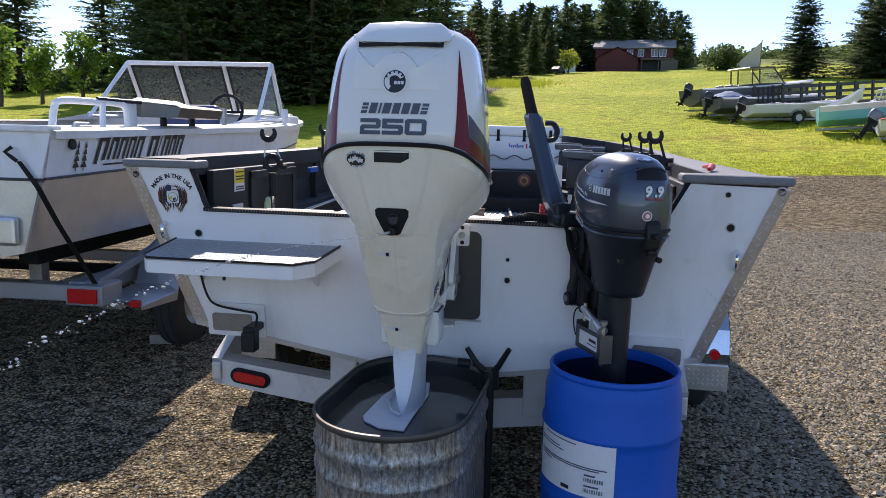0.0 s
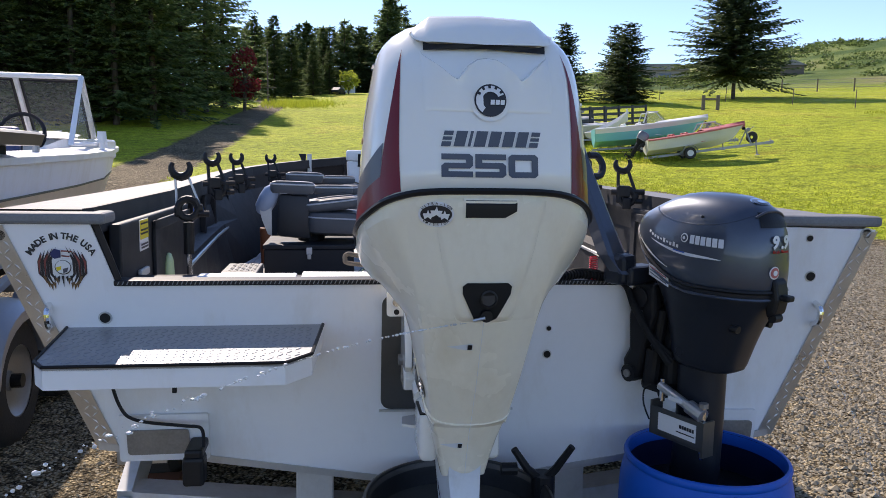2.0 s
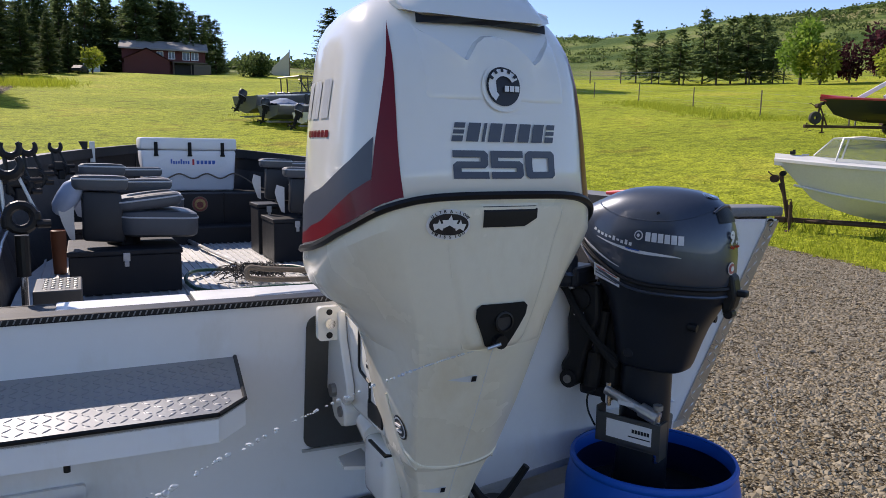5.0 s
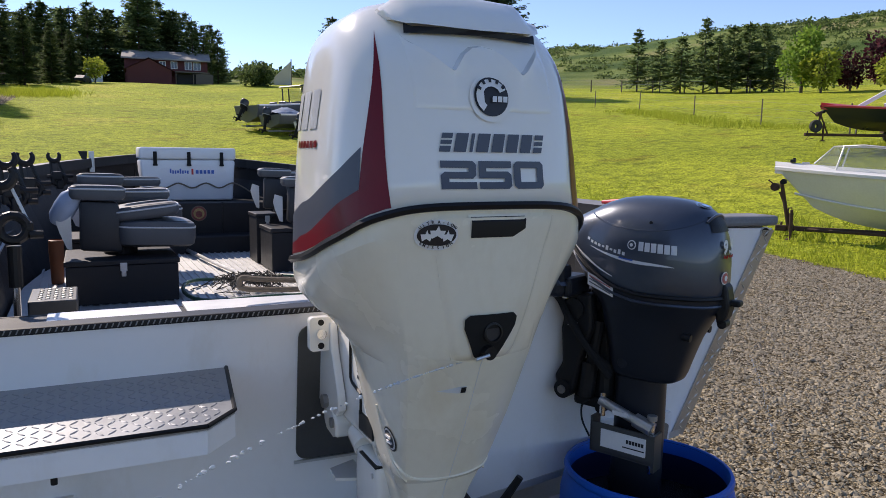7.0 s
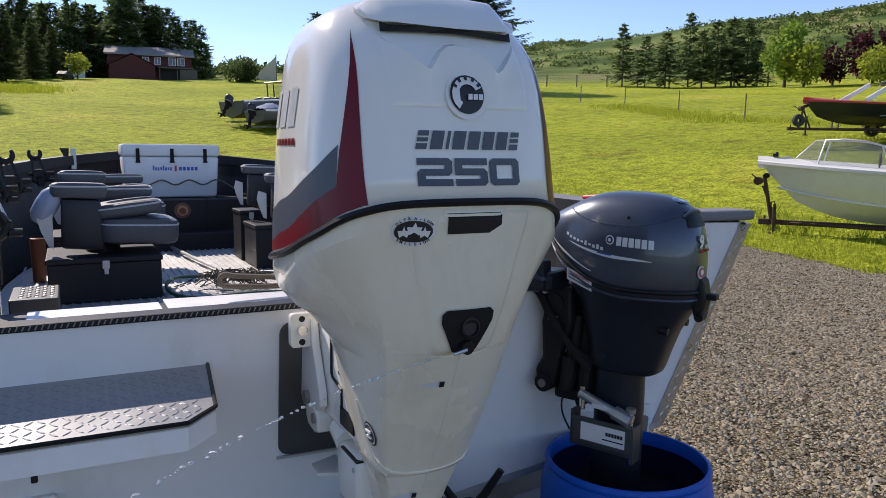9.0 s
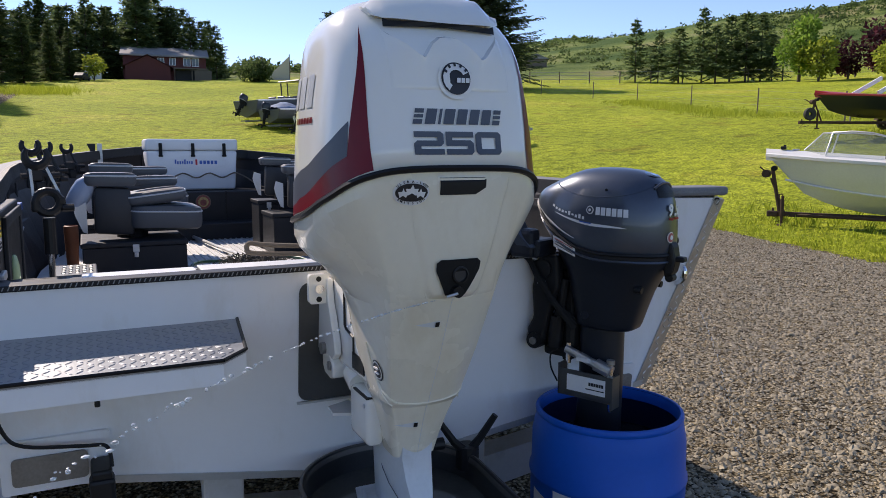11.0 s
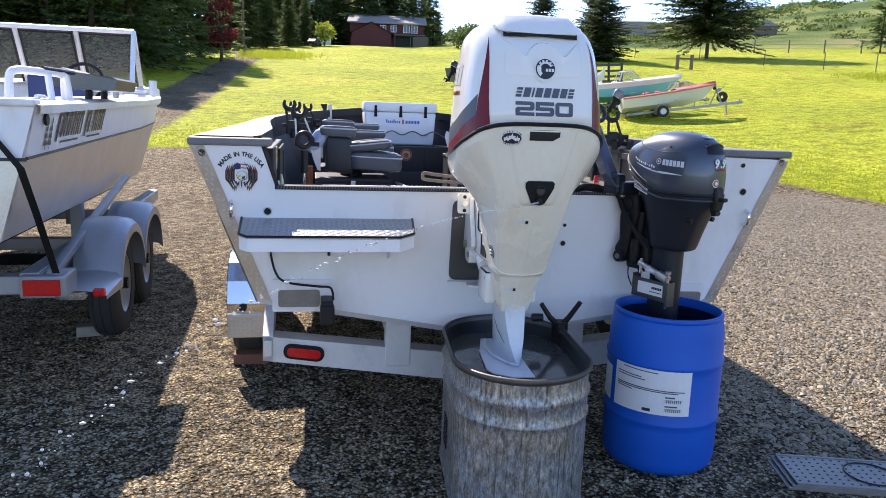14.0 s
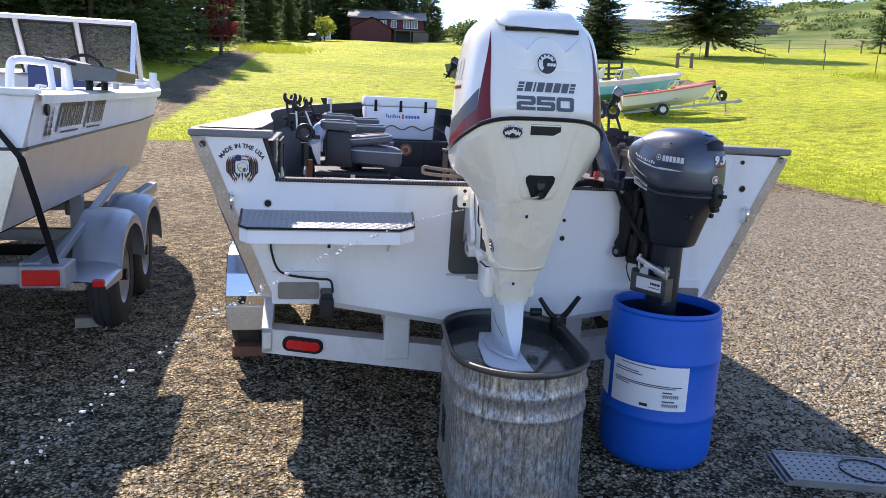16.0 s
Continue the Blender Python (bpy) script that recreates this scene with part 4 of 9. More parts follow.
def rear(x, z, off=0.002):
    """The stern face of the engine cover at a place across and a height."""
    ax = abs(x)
    bx = float(np.interp(ax, *SEAM_X))
    if z >= bx:
        w, f, r = upw(1.43 + (z - bx) * .19 / (1.62 - bx) if z < 1.62 else z)
        y = YC - r * max(1 - (ax / w) ** UE, 0.0) ** (1 / UE)
    else:
        zs = 1.245 + (z - 1.245) * .185 / (bx - 1.245) if z > 1.245 else z
        w, f, yr, xs, bow, e2 = low(zs)
        y1 = yr + bow
        if ax <= xs:
            y = yr + bow * (ax / xs) ** 2.5
        else:
            u = math.asin(min(max((ax - xs) / (w - xs), 0), 1) ** (e2 / 2))
            y = y1 + (YC - y1) * (1 - math.cos(u) ** (2 / e2))
        y += (YC - (YC - yr) * max(1 - (ax / w) ** UE, 0) ** (1 / UE) - y) * seam_share(zs)
    return y - off - bulge(x, z)


def on_rear(polys, off=0.0025, sub=3):
    """Flat shapes of (x, z) laid on the stern face."""
    b = bmesh.new()
    for p in polys:
        b.faces.new([b.verts.new((x, 0, z)) for x, z in p])
    bmesh.ops.triangulate(b, faces=b.faces)
    bmesh.ops.subdivide_edges(b, edges=b.edges[:], cuts=sub, use_grid_fill=True)
    for v in b.verts:
        v.co.y = rear(v.co.x, v.co.z, off)
    return b


def flank(z, y, out=.002):
    """The lower cover's flank (starboard) at a height and a place along."""
    w, f, yr, xs, bow, e2 = low(z)
    y1 = yr + bow
    k = min(max((y - y1) / (YC - y1), 0), 1)
    u = math.acos(max(1 - k, 0) ** (e2 / 2))
    return Vector((xs + (w - xs) * math.sin(u) ** (2 / e2) + out, y, z))


def cowl():
    rings = []
    for z, w, f, r in UP:
        ps = []
        for x, y, zz in ring(0, YC, z, w, f, r, UF, UE, 216):
            ps.append((x, y, band(x, y) + (z - 1.43) * ((1.62 - band(x, y)) / 0.19) if z < 1.62 else z))
        rings.append(ps)
    upper = part("upper_cowl", loft(rings), GELWHITE, big, "pearl white upper cowl", smooth=2)
    rings = []
    for z in sorted(set(LOWZ + [1.415, 1.385, 1.345, 1.295, 1.245, 1.195, 1.145, 1.085, 1.015, .89, .83, .78]), reverse=True):
        half = low_section(z)
        ps = half + [(-x, y) for x, y in half[-2:0:-1]]
        rings.append([(x, y, band(x, y) - 0.004 + (z - 1.43) * ((band(x, y) - 1.245) / 0.185) if z > 1.245 else z) for x, y in ps])
    lower = part("lower_cowl", loft(rings), CREAM, big, "cream white lower cowl and leg cover", smooth=2)
    lower.data.set_sharp_from_angle(angle=radians(16))
    ps = [Vector((x, y, band(x, y) - 0.002)) for x, y, zz in ring(0, YC, 0, .2725, .3065, .2705, UF, UE, 216)]
    part("seam", tube(ps + [ps[0]], 0.0075, 6), BLACK, big, "black seam between the cowl halves")
    # hood over the stern intake: flat face, corners turned up
    hood = []
    for x in (-.158, -.15, -.13, -.115, -.06, 0, .06, .115, .13, .15, .158):
        ax = abs(x)
        zl = float(np.interp(ax, [0, .13, .15, .158], [1.788, 1.793, 1.799, 1.812]))
        zt = float(np.interp(ax, [0, .115, .158], [1.861, 1.857, 1.826]))
        yl = float(np.interp(ax, [0, .115, .15, .158], [-.535, -.522, -.497, -.478]))
        yt = float(np.interp(ax, [0, .115, .158], [-.462, -.455, -.448]))
        hood.append([(x, yl, zl), (x, yl + .004, zl + .007), (x, yt - .008, zt - .006), (x, yt + .004, zt), (x, -.22, zt - .002 - .02 * ax / .158), (x, -.24, zt - .05), (x, yl + .04, zl + .006)])
    part("intake_hood", loft(hood), GELWHITE, upper, "white hood over the air intake", smooth=True)
    # black strip takes the place of shade under the hood
    part("intake_slot", loft([[(x, rear(x, 1.770, .0025), 1.776 + .004 * (1 - abs(x) / .14)), (x, -.530 + .9 * abs(x) ** 1.8, 1.7895 + .3 * max(0, abs(x) - .12))] for x in (-.134, -.12, -.06, 0, .06, .12, .134)], loop=False), BLACK, upper, "black intake slot")
    rows = []
    for x in np.linspace(-.143, .143, 71):
        g = groove_z(x)
        col = [(x, rear(x, g, 0) + bulge(x, g) + .005, g + .004), (x, rear(x, g, .0014) + .003, g + .001)]
        rows.append(col + [(x, rear(x, 1.64 + (g - 1.64) * k / 14, .0014 - .003 * max(0, (abs(x) - .135) / .008, (1 - k) if k < 1 else 0)), 1.64 + (g - 1.64) * k / 14) for k in range(14, -1, -1)])
    part("stern_panel", loft(rows, loop=False), GELWHITE, upper, "raised white panel round the badge", smooth=True)
    # flashes down both quarters
    def angle(x, z, fwd=None):
        """Angle round the cover of a place given across, or along where forward of the middle."""
        w, f, r = upw(z)
        if fwd is not None:
            return math.pi - math.asin(min(max(((fwd - YC) / f), 0), 1) ** (UF / 2))
        return math.pi + math.acos(min(x / w, 1) ** (UE / 2))
    tip, br = angle(.175, 1.782), angle(.180, 1.50)
    notch, inner = angle(.215, 1.575), angle(.223, 1.506)
    ga = [angle(0, 1.5, -.18), angle(0, 1.5, -.28), angle(.263, 1.50), angle(.244, 1.54), notch]
    for s in (-1, 1):
        def P(a, z):
            v = surf(a, z, .0015)
            return Vector((v.x * (1 if s < 0 else -1), v.y, v.z))
        red = []
        for k in range(31):
            zt = 1.782 - (1.782 - 1.455) * k / 30
            al = float(np.interp(zt, [1.45, 1.506, 1.575, 1.782], [inner, inner, notch, tip]))
            ar = float(np.interp(zt, [1.47, 1.782], [br, tip]))
            row = []
            for j in range(9):
                a = al + (ar - al) * j / 8
                v = surf(a, zt)
                row.append(P(a, max(zt, band(v.x, v.y) + .009)))
            red.append(row)
        part("red_flash", loft(red, loop=False), RED, upper, "metallic red flash", smooth=True)
        low_red, low_grey = [], []
        for k in range(25):
            a = ga[0] + (inner - ga[0]) * k / 24
            v = surf(a, 1.45)
            zb = band(v.x, v.y) + .009
            zt = max(float(np.interp(a, ga[:3] + [ga[3], inner], [1.372, 1.392, 1.441, 1.481, 1.506])), zb + .004)
            zg = float(np.interp(a, ga[:4] + [inner], [1.425, 1.457, 1.503, 1.54, 1.578]))
            low_red.append([P(a, zb + (zt - zb) * j / 4) for j in range(5)])
            low_grey.append([P(a, zt + (zg - zt) * j / 4) for j in range(5)])
        part("red_flash", loft(low_red, loop=False), RED, upper, smooth=True)
        part("grey_flash", loft(low_grey, loop=False), GREYDECAL, upper, "dark grey flash", smooth=True)
        # large maker's bars on the flank
        for k in range(7):
            y0 = -.385 + .062 * k
            ys = [y0 + .046 * j / 4 for j in range(5)]
            bb = loft([[P(angle(0, z, y) if y > YC else math.pi + math.asin(((YC - y) / upw(z)[2]) ** (UE / 2)), z) for z in (1.612, 1.65, 1.685)] for y in ys], loop=False)
            part("name_bar", bb, ALUDULL, upper)
        for k in range(6):
            y0 = -.395 + .024 * k
            bb = loft([[P(angle(0, z, y) if y > YC else math.pi + math.asin(((YC - y) / upw(z)[2]) ** (UE / 2)), z) for z in (1.577, 1.590)] for y in (y0, y0 + .009, y0 + .018)], loop=False)
            part("name_bar", bb, RED, upper)
    # round maker's badge
    n = 28
    BZ = 1.668
    circ = lambda r, cx=0.0, cz=BZ: [(cx + r * math.cos(2 * math.pi * k / n), cz + r * math.sin(2 * math.pi * k / n)) for k in range(n)]
    bad = part("badge", on_rear([circ(.042, 0, BZ - .002)], .004, 1), GELWHITE, upper, "round black and white badge")
    part("badge_disc", on_rear([circ(.034)], .006, 1), DECALBLACK, bad)
    part("badge_gear", on_rear([[(.031 * math.cos(a), BZ + .031 * math.sin(a)) for a in [radians(25 + 21 * k) for k in range(11)]] + [(.018 * math.cos(a), BZ + .018 * math.sin(a)) for a in [radians(235 - 21 * k) for k in range(11)]]], .008, 1), DECALWHITE, bad)
    for k in range(5):
        a = radians(38 + 28 * k)
        part("badge_tooth", on_rear([[(.033 * math.cos(a - .1), BZ + .033 * math.sin(a - .1)), (.033 * math.cos(a + .1), BZ + .033 * math.sin(a + .1)), (.025 * math.cos(a + .1), BZ + .025 * math.sin(a + .1)), (.025 * math.cos(a - .1), BZ + .025 * math.sin(a - .1))]], .010, 1), DECALBLACK, bad)
    for k in range(3):
        part("badge_bar", on_rear([[(-.001 + .0105 * k, BZ - .009), (.0075 + .0105 * k, BZ - .009), (.0085 + .0105 * k, BZ + .001), (.0 + .0105 * k, BZ + .001)]], .011, 1), DECALWHITE, bad)
    # maker's name as slanted blocks, and the model number
    x = -.1035
    for w in (.0225, .026, .009, .027, .026, .026, .026, .0225):
        for z0, z1 in ((1.572, 1.582), (1.585, 1.592), (1.595, 1.604)) if w in (.0225,) else ((1.572, 1.604),):
            sh = lambda z: (z - 1.572) * .25
            part("name_block", on_rear([[(x + sh(z0), z0), (x + w - .003 + sh(z0), z0), (x + w - .003 + sh(z1), z1), (x + sh(z1), z1)]], .003, 1), GREYDECAL, upper)
        x += w + .0032
    Q = lambda x0, x1, z0, z1: [(x0, z0), (x1, z0), (x1, z1), (x0, z1)]
    two = [[(0, .75), (1.52, .75), (1.52, .88), (1.36, 1), (0, 1)], Q(1.18, 1.52, .61, .75), [(0, .37), (1.36, .37), (1.52, .49), (1.52, .61), (.16, .61), (0, .49)], Q(0, .34, .25, .37), Q(0, 1.52, 0, .25)]
    five = [Q(0, 1.52, .75, 1), Q(0, .34, .63, .75), [(0, .38), (1.52, .38), (1.52, .51), (1.36, .63), (0, .63)], Q(1.18, 1.52, .25, .38), [(0, 0), (1.36, 0), (1.52, .12), (1.52, .25), (0, .25)]]
    zero = [[(0, .75), (1.52, .75), (1.52, .88), (1.36, 1), (.16, 1), (0, .88)], Q(0, .34, .25, .75), Q(1.18, 1.52, .25, .75), [(.16, 0), (1.36, 0), (1.52, .12), (1.52, .25), (0, .25), (0, .12)]]
    for k, polys in enumerate((two, five, zero)):
        x0 = -.1025 + .0700 * k
        part("digit", on_rear([[(x0 + px * .0428, 1.509 + pz * .048) for px, pz in p] for p in polys], .003, 2), GREYDECAL, upper)
    # lower cover details: the vent in its recess, the exhaust plate, seams and slots
    part("vent_recess", on_rear([[(-.057, 1.466), (.060, 1.466), (.060, 1.404), (.052, 1.399), (-.049, 1.399), (-.057, 1.404)]], .0012, 3), CREAM, lower, "shallow recess under the vent")
    # flat black patch carries the shade of the vent opening
    part("vent", on_rear([[(-.053, 1.462), (.055, 1.462), (.055, 1.440), (.03, 1.426), (-.053, 1.426)]], .003, 3), BLACK, lower, "vent opening drawn as a flat black patch")
    ex = part("exhaust_relief", on_rear([[(-.044, 1.287), (.044, 1.287), (.053, 1.279), (.052, 1.262), (.025, 1.206), (.015, 1.200), (-.015, 1.200), (-.025, 1.206), (-.052, 1.262), (-.053, 1.279)]], .005, 2), RUBBER, lower, "black exhaust relief plate")
    part("pipe", lathe([(.019, 0), (.019, .006), (.0155, .007), (.015, -.004)], 20), BLACK, ex, smooth=True).matrix_basis = pose(.004, rear(0, 1.25, .005), 1.252, 90, 0, 0)
    # black disc for the shade down the bore
    part("pipe_bore", cyl((.004, rear(0, 1.25, .0055), 1.252), (.004, rear(0, 1.25, .007), 1.252), .0155, 16), DECALBLACK, ex)
    part("outlet", cyl((.0, rear(0, 1.215) - .018, 1.214), (.0, rear(0, 1.215) + .02, 1.217), .013, 12), BLACK, ex)
    part("spout", cyl((-.004, rear(0, 1.215) - .02, 1.212), (-.03, rear(-.03, 1.208) - .022, 1.206), .0035, 8), ALU, ex)
    rows = []
    for x in np.linspace(-.126, .126, 53):
        rows.append([(x, rear(x, z, .0008 - .0025 * max(0, (abs(x) - .118) / .008, (1.199 - z) / .006)), z) for z in np.linspace(1.193, 1.461, 46)])
    part("centre_panel", loft(rows, loop=False), CREAM, lower, "raised centre panel", smooth=True)
    part("centre_seam", tube([(0, rear(0, z, .0), z) for z in np.linspace(1.40, .765, 30)], .0007, 5), LEG, lower)
    for s in (-1, 1):
        part("panel_line", tube(curve_pts([(s * x, rear(x, z, -.0005), z) for x, z in ((.108, 1.40), (.092, 1.32), (.066, 1.215), (.055, 1.197), (.03, 1.193), (.012, 1.190))], 5), .0016, 5), CREAM, lower)
        pts = [(s * x, rear(x, z, .001), z) for x, z in ((0, .916), (.04, .918), (.075, .923), (.088, .930))]
        pts += [tuple(Vector((s * v.x, v.y, v.z))) for v in (flank(z, y, .001) for y, z in ((-.425, .94), (-.40, .955), (-.385, .98), (-.375, 1.02)))]
        part("cover_line", tube(curve_pts(pts, 4), [.0028] * 21 + [.0028 - .0003 * k for k in range(8)], 5), CREAM, lower, "raised line along the cover's joint")
        pts = [tuple(Vector((s * v.x, v.y, v.z))) for v in (flank(z, y, .001) for y, z in ((-.43, .915), (-.405, .935), (-.385, .965), (-.37, 1.01), (-.362, 1.06)))]
        part("swage_line", tube(curve_pts(pts, 4), .002, 5), CREAM, lower)
    # grey patches with black eyes carry the shading of recessed slots
    for x, z in ((-.035, 1.133), (-.03, .853)):
        sl = part("slot", on_rear([[(x - .04, z), (x, z + .007), (x + .016, z + .008), (x + .017, z - .008), (x, z - .007)]], .002, 1), LEG, lower)
        part("slot_eye", on_rear([[(x + .005, z + .006), (x + .015, z + .006), (x + .015, z - .006), (x + .005, z - .006)]], .004, 1), BLACK, sl)
    st = part("emission_badge", on_rear([[(-.113 + .036 * math.cos(2 * math.pi * k / 24), 1.432 + .027 * math.sin(2 * math.pi * k / 24)) for k in range(24)]], .003, 1), DECALWHITE, lower, "oval badge with three stars")
    part("badge_field", on_rear([[(-.113 + .032 * math.cos(2 * math.pi * k / 24), 1.432 + .019 * math.sin(2 * math.pi * k / 24)) for k in range(24)]], .005, 1), DECALBLACK, st)
    for dx, dz, big_ in ((-.0165, -.002, 1), (0, .004, 1.15), (.0165, -.002, 1)):
        star = []
        for k in range(10):
            r = (.011 if k % 2 == 0 else .0045) * big_
            a = math.pi / 2 + math.pi * k / 5
            star.append((-.113 + dx + r * math.cos(a), 1.432 + dz + r * math.sin(a)))
        part("star", on_rear([star], .007, 0), DECALWHITE, st)
    for word, a0, a1, top_ in (("ULTRA-LOW", 146, 34, 1), ("EMISSION", 222, 318, 0)):
        for k, ch in enumerate(word):
            a = radians(a0 + (a1 - a0) * k / (len(word) - 1))
            rx, rz = (.0325, .0205) if top_ else (.034, .0245)
            x, z = -.113 + rx * math.cos(a), 1.432 + rz * math.sin(a)
            turn = math.degrees(math.atan2(math.sin(a) * rx, math.cos(a) * rz)) + (-90 if top_ else 90)
            lettering("letter", ch, .0072, DECALBLACK, st, pose(x, rear(x, z, .006), z, 90, 0, 0) @ pose(0, 0, 0, 0, 0, turn), bold=.0001)
    # round emblem on each flank
    for s in (-1, 1):
        for r, out, mt in ((.026, .0015, DECALBLACK), (.0225, .0025, DECALWHITE), (.019, .0035, DECALBLACK)):
            b = bmesh.new()
            vs = []
            for k in range(20):
                t = 2 * math.pi * k / 20
                v = flank(1.00 + r * math.sin(t), -.405 + r * math.cos(t), out)
                vs.append(b.verts.new((s * v.x, v.y, v.z)))
            b.faces.new(vs)
            part("flank_badge", b, mt, lower)
        for dz in (-.006, .006):
            v0, v1 = flank(1.0 + dz, -.416, .0045), flank(1.0 + dz, -.394, .0045)
            part("flank_mark", tube([(s * v0.x, v0.y, v0.z), (s * v1.x, v1.y, v1.z)], .003, 4), DECALWHITE, lower)


cowl()


def leg():
    # gearcase: stern face narrowing to a point at the plate, deep chord forward
    rings = []
    for z, w, yr, yf, xs, dx in [(.80, .060, -.385, -.12, .040, 0), (.752, .056, -.378, -.12, .040, 0), (.70, .052, -.390, -.115, .036, .001), (.64, .049, -.408, -.11, .028, .003), (.59, .047, -.424, -.105, .016, .005), (.556, .046, -.436, -.10, .004, .008), (.50, .045, -.43, -.10, .004, .008), (.30, .03, -.38, -.16, .004, .004), (.12, .03, -.36, -.2, .004, 0)]:
        half = [(0, yr), (xs * .5, yr), (xs, yr + .002), (xs + (w - xs) * .55, yr + .055), (w, yr + .13), (w * .98, (yr + yf) / 2 + .03), (w * .62, yf - .03), (w * .25, yf - .006), (0, yf)]
        rings.append([(x + dx, y, z) for x, y in half + [(-x, y) for x, y in half[-2:0:-1]]])
    gc = part("gearcase", loft(rings), LEG, big, "silver white gearcase leg", smooth=2)
    gc.data.set_sharp_from_angle(angle=radians(30))
    part("vent_plate", prism([(.040, -.555), (.045, -.42), (.06, -.2), (.04, -.07), (-.06, -.07), (-.105, -.25), (-.125, -.46), (-.11, -.50), (-.045, -.55)], "z", .547, .553, 0.002), LEG, gc, "flat plate at the waterline")
    part("plate_edge", tube([(-.05, -.11, .562), (-.072, -.2, .562), (-.066, -.33, .562), (-.03, -.42, .562), (.006, -.452, .562)], .006, 6), LEG, gc)
    part("casting_line", tube([(-.0475, -.235, .715), (-.0515, -.27, .69), (-.050, -.31, .665), (-.042, -.345, .642), (-.036, -.37, .628)], .0012, 5), GREYDECAL, gc)
    for s in (-1, 1):
        sb = part("side_pod", merge(box(s * .082 - .024, s * .082 + .024, -.305, -.165, .765, .90, .016, 3), cyl((s * .078, -.175, .895), (s * .078, -.125, .915), .032, 14)), GELWHITE, big, "white side cover", smooth=True)
        part("pod_bolt", cyl((s * .106, -.285, .872), (s * .1085, -.285, .872), .006), ALUDULL, sb)
        part("pod_gap", box(s * .082 - .0245, s * .082 + .0245, -.303, -.20, .893, .897), BLACK, sb)
        part("winglet", prism([(s * .06, -.02), (s * .06, -.14), (s * .135, -.11), (s * .13, -.05)], "z", .792, .80), GELWHITE, big, "small winglet under the bracket")
        # transom bracket: flanged plate with its row of holes, hooked foot
        br = part("clamp_bracket", merge(prism([(.06, 1.16), (-.045, 1.165), (-.06, 1.10), (-.085, 1.05), (-.11, 1.0), (-.115, .965), (-.09, .945), (.07, .945)], "x", *sorted((s * .108, s * .128)), .004), prism(rounded(*sorted((s * .120, s * .176)), 1.095, 1.178, .010), "y", -.042, -.022)), GELWHITE, big, "white transom bracket")
        for z, r, mt in ((1.165, .0075, BLACK), (1.138, .0125, CHROME), (1.108, .008, BLACK)):
            part("bolt", cyl((s * .148, -.052 if mt is CHROME else -.0435, z), (s * .148, -.04, z), r, 12), mt, br)
        part("bracket_foot", prism([(.0, .945), (-.07, .955), (-.10, .93), (-.10, .895), (-.07, .885), (-.02, .89), (.0, .91)], "x", *sorted((s * .075, s * .13)), .006), GELWHITE, br, "hooked bracket foot")
        part("lower_bolt", cyl((s * .128, -.02, .962), (s * .140, -.02, .962), .017, 12), GALV, br)
        part("lower_bolt", cyl((s * .128, -.075, .925), (s * .136, -.075, .925), .013, 12), GALV, br)
    sw = part("swivel", box(-.107, .107, -.30, -.03, .93, 1.175, .018, 3), GELWHITE, big, "white swivel housing", smooth=True)
    for s in (-1, 1):
        line = [(-.145, 1.175), (-.145, 1.055), (-.155, 1.045), (-.215, 1.035), (-.215, .99)]
        part("swivel_seam", tube([(s * .1075, y, z) for y, z in line], .0045, 6), BLACK, sw)
        for k in range(5):
            part("print_bar", box(*sorted((s * .1065, s * .1085)), -.235, -.19, 1.065 + .014 * k, 1.072 + .014 * k), DECALBLACK, sw)
        # recess drawn as a black block, its shade put into the colour
        part("swivel_recess", box(*sorted((s * .104, s * .1085)), -.29, -.20, .95, .995, .004), BLACK, sw)


leg()

# ---- small outboard engine ----
YA = M @ pose(0.68, -0.205, 0, 0, 0, 25)
kicker = thing("outboard_engine", YA, "small glossy blue-grey outboard engine turned to one side", "outboard engine")
KU = [(1.222, .118, .233, .194), (1.236, .1235, .236, .198), (1.26, .125, .235, .199), (1.30, .1245, .229, .199), (1.34, .1215, .219, .196), (1.372, .116, .204, .190), (1.402, .107, .182, .179), (1.428, .094, .154, .162), (1.448, .076, .121, .136), (1.461, .053, .083, .097), (1.468, .024, .036, .042)]
KE = 2.5


def kdrop(y, z=1.222):
    """The seam sweeps up towards the front; the sweep fades with height."""
    return 2.1 * max(0, y + .03) ** 2 * max(0, 1 - (z - 1.222) / .22)


def ksurf(a, z, off=.002):
    w, f, r = [float(np.interp(z, [u[0] for u in KU], [u[i] for u in KU])) for i in (1, 2, 3)]
    c, s = math.cos(a), math.sin(a)
    y = ((f if s > 0 else r) + off) * math.copysign(abs(s) ** (2 / KE), s)
    return Vector(((w + off) * math.copysign(abs(c) ** (2 / KE), c), y, z + kdrop(y, z)))


def kang(y, r=.199):
    """Angle of a place along the port side, y aft of the middle."""
    return math.pi + math.asin(min(max(-y, 0) / r, 1) ** (KE / 2)) if y <= 0 else math.pi - math.asin(min(y / .235, 1) ** (KE / 2))


def kpatch(a0, a1, z0, z1, slant=0.0, off=.002, n=6, m=2):
    return loft([[ksurf(a0 + (a1 - a0) * i / n + slant * j / m, z0 + (z1 - z0) * j / m, off) for j in range(m + 1)] for i in range(n + 1)], loop=False)


def kside(y0, y1, z0, z1, s, off=.002, n=4):
    """A patch on the port (s < 0) or starboard side between two places along it."""
    b = loft([[ksurf(kang(y0 + (y1 - y0) * i / n), z, off) for z in (z0, (z0 + z1) / 2, z1)] for i in range(n + 1)], loop=False)
    if s > 0:
        for v in b.verts:
            v.co.x = -v.co.x
    return b


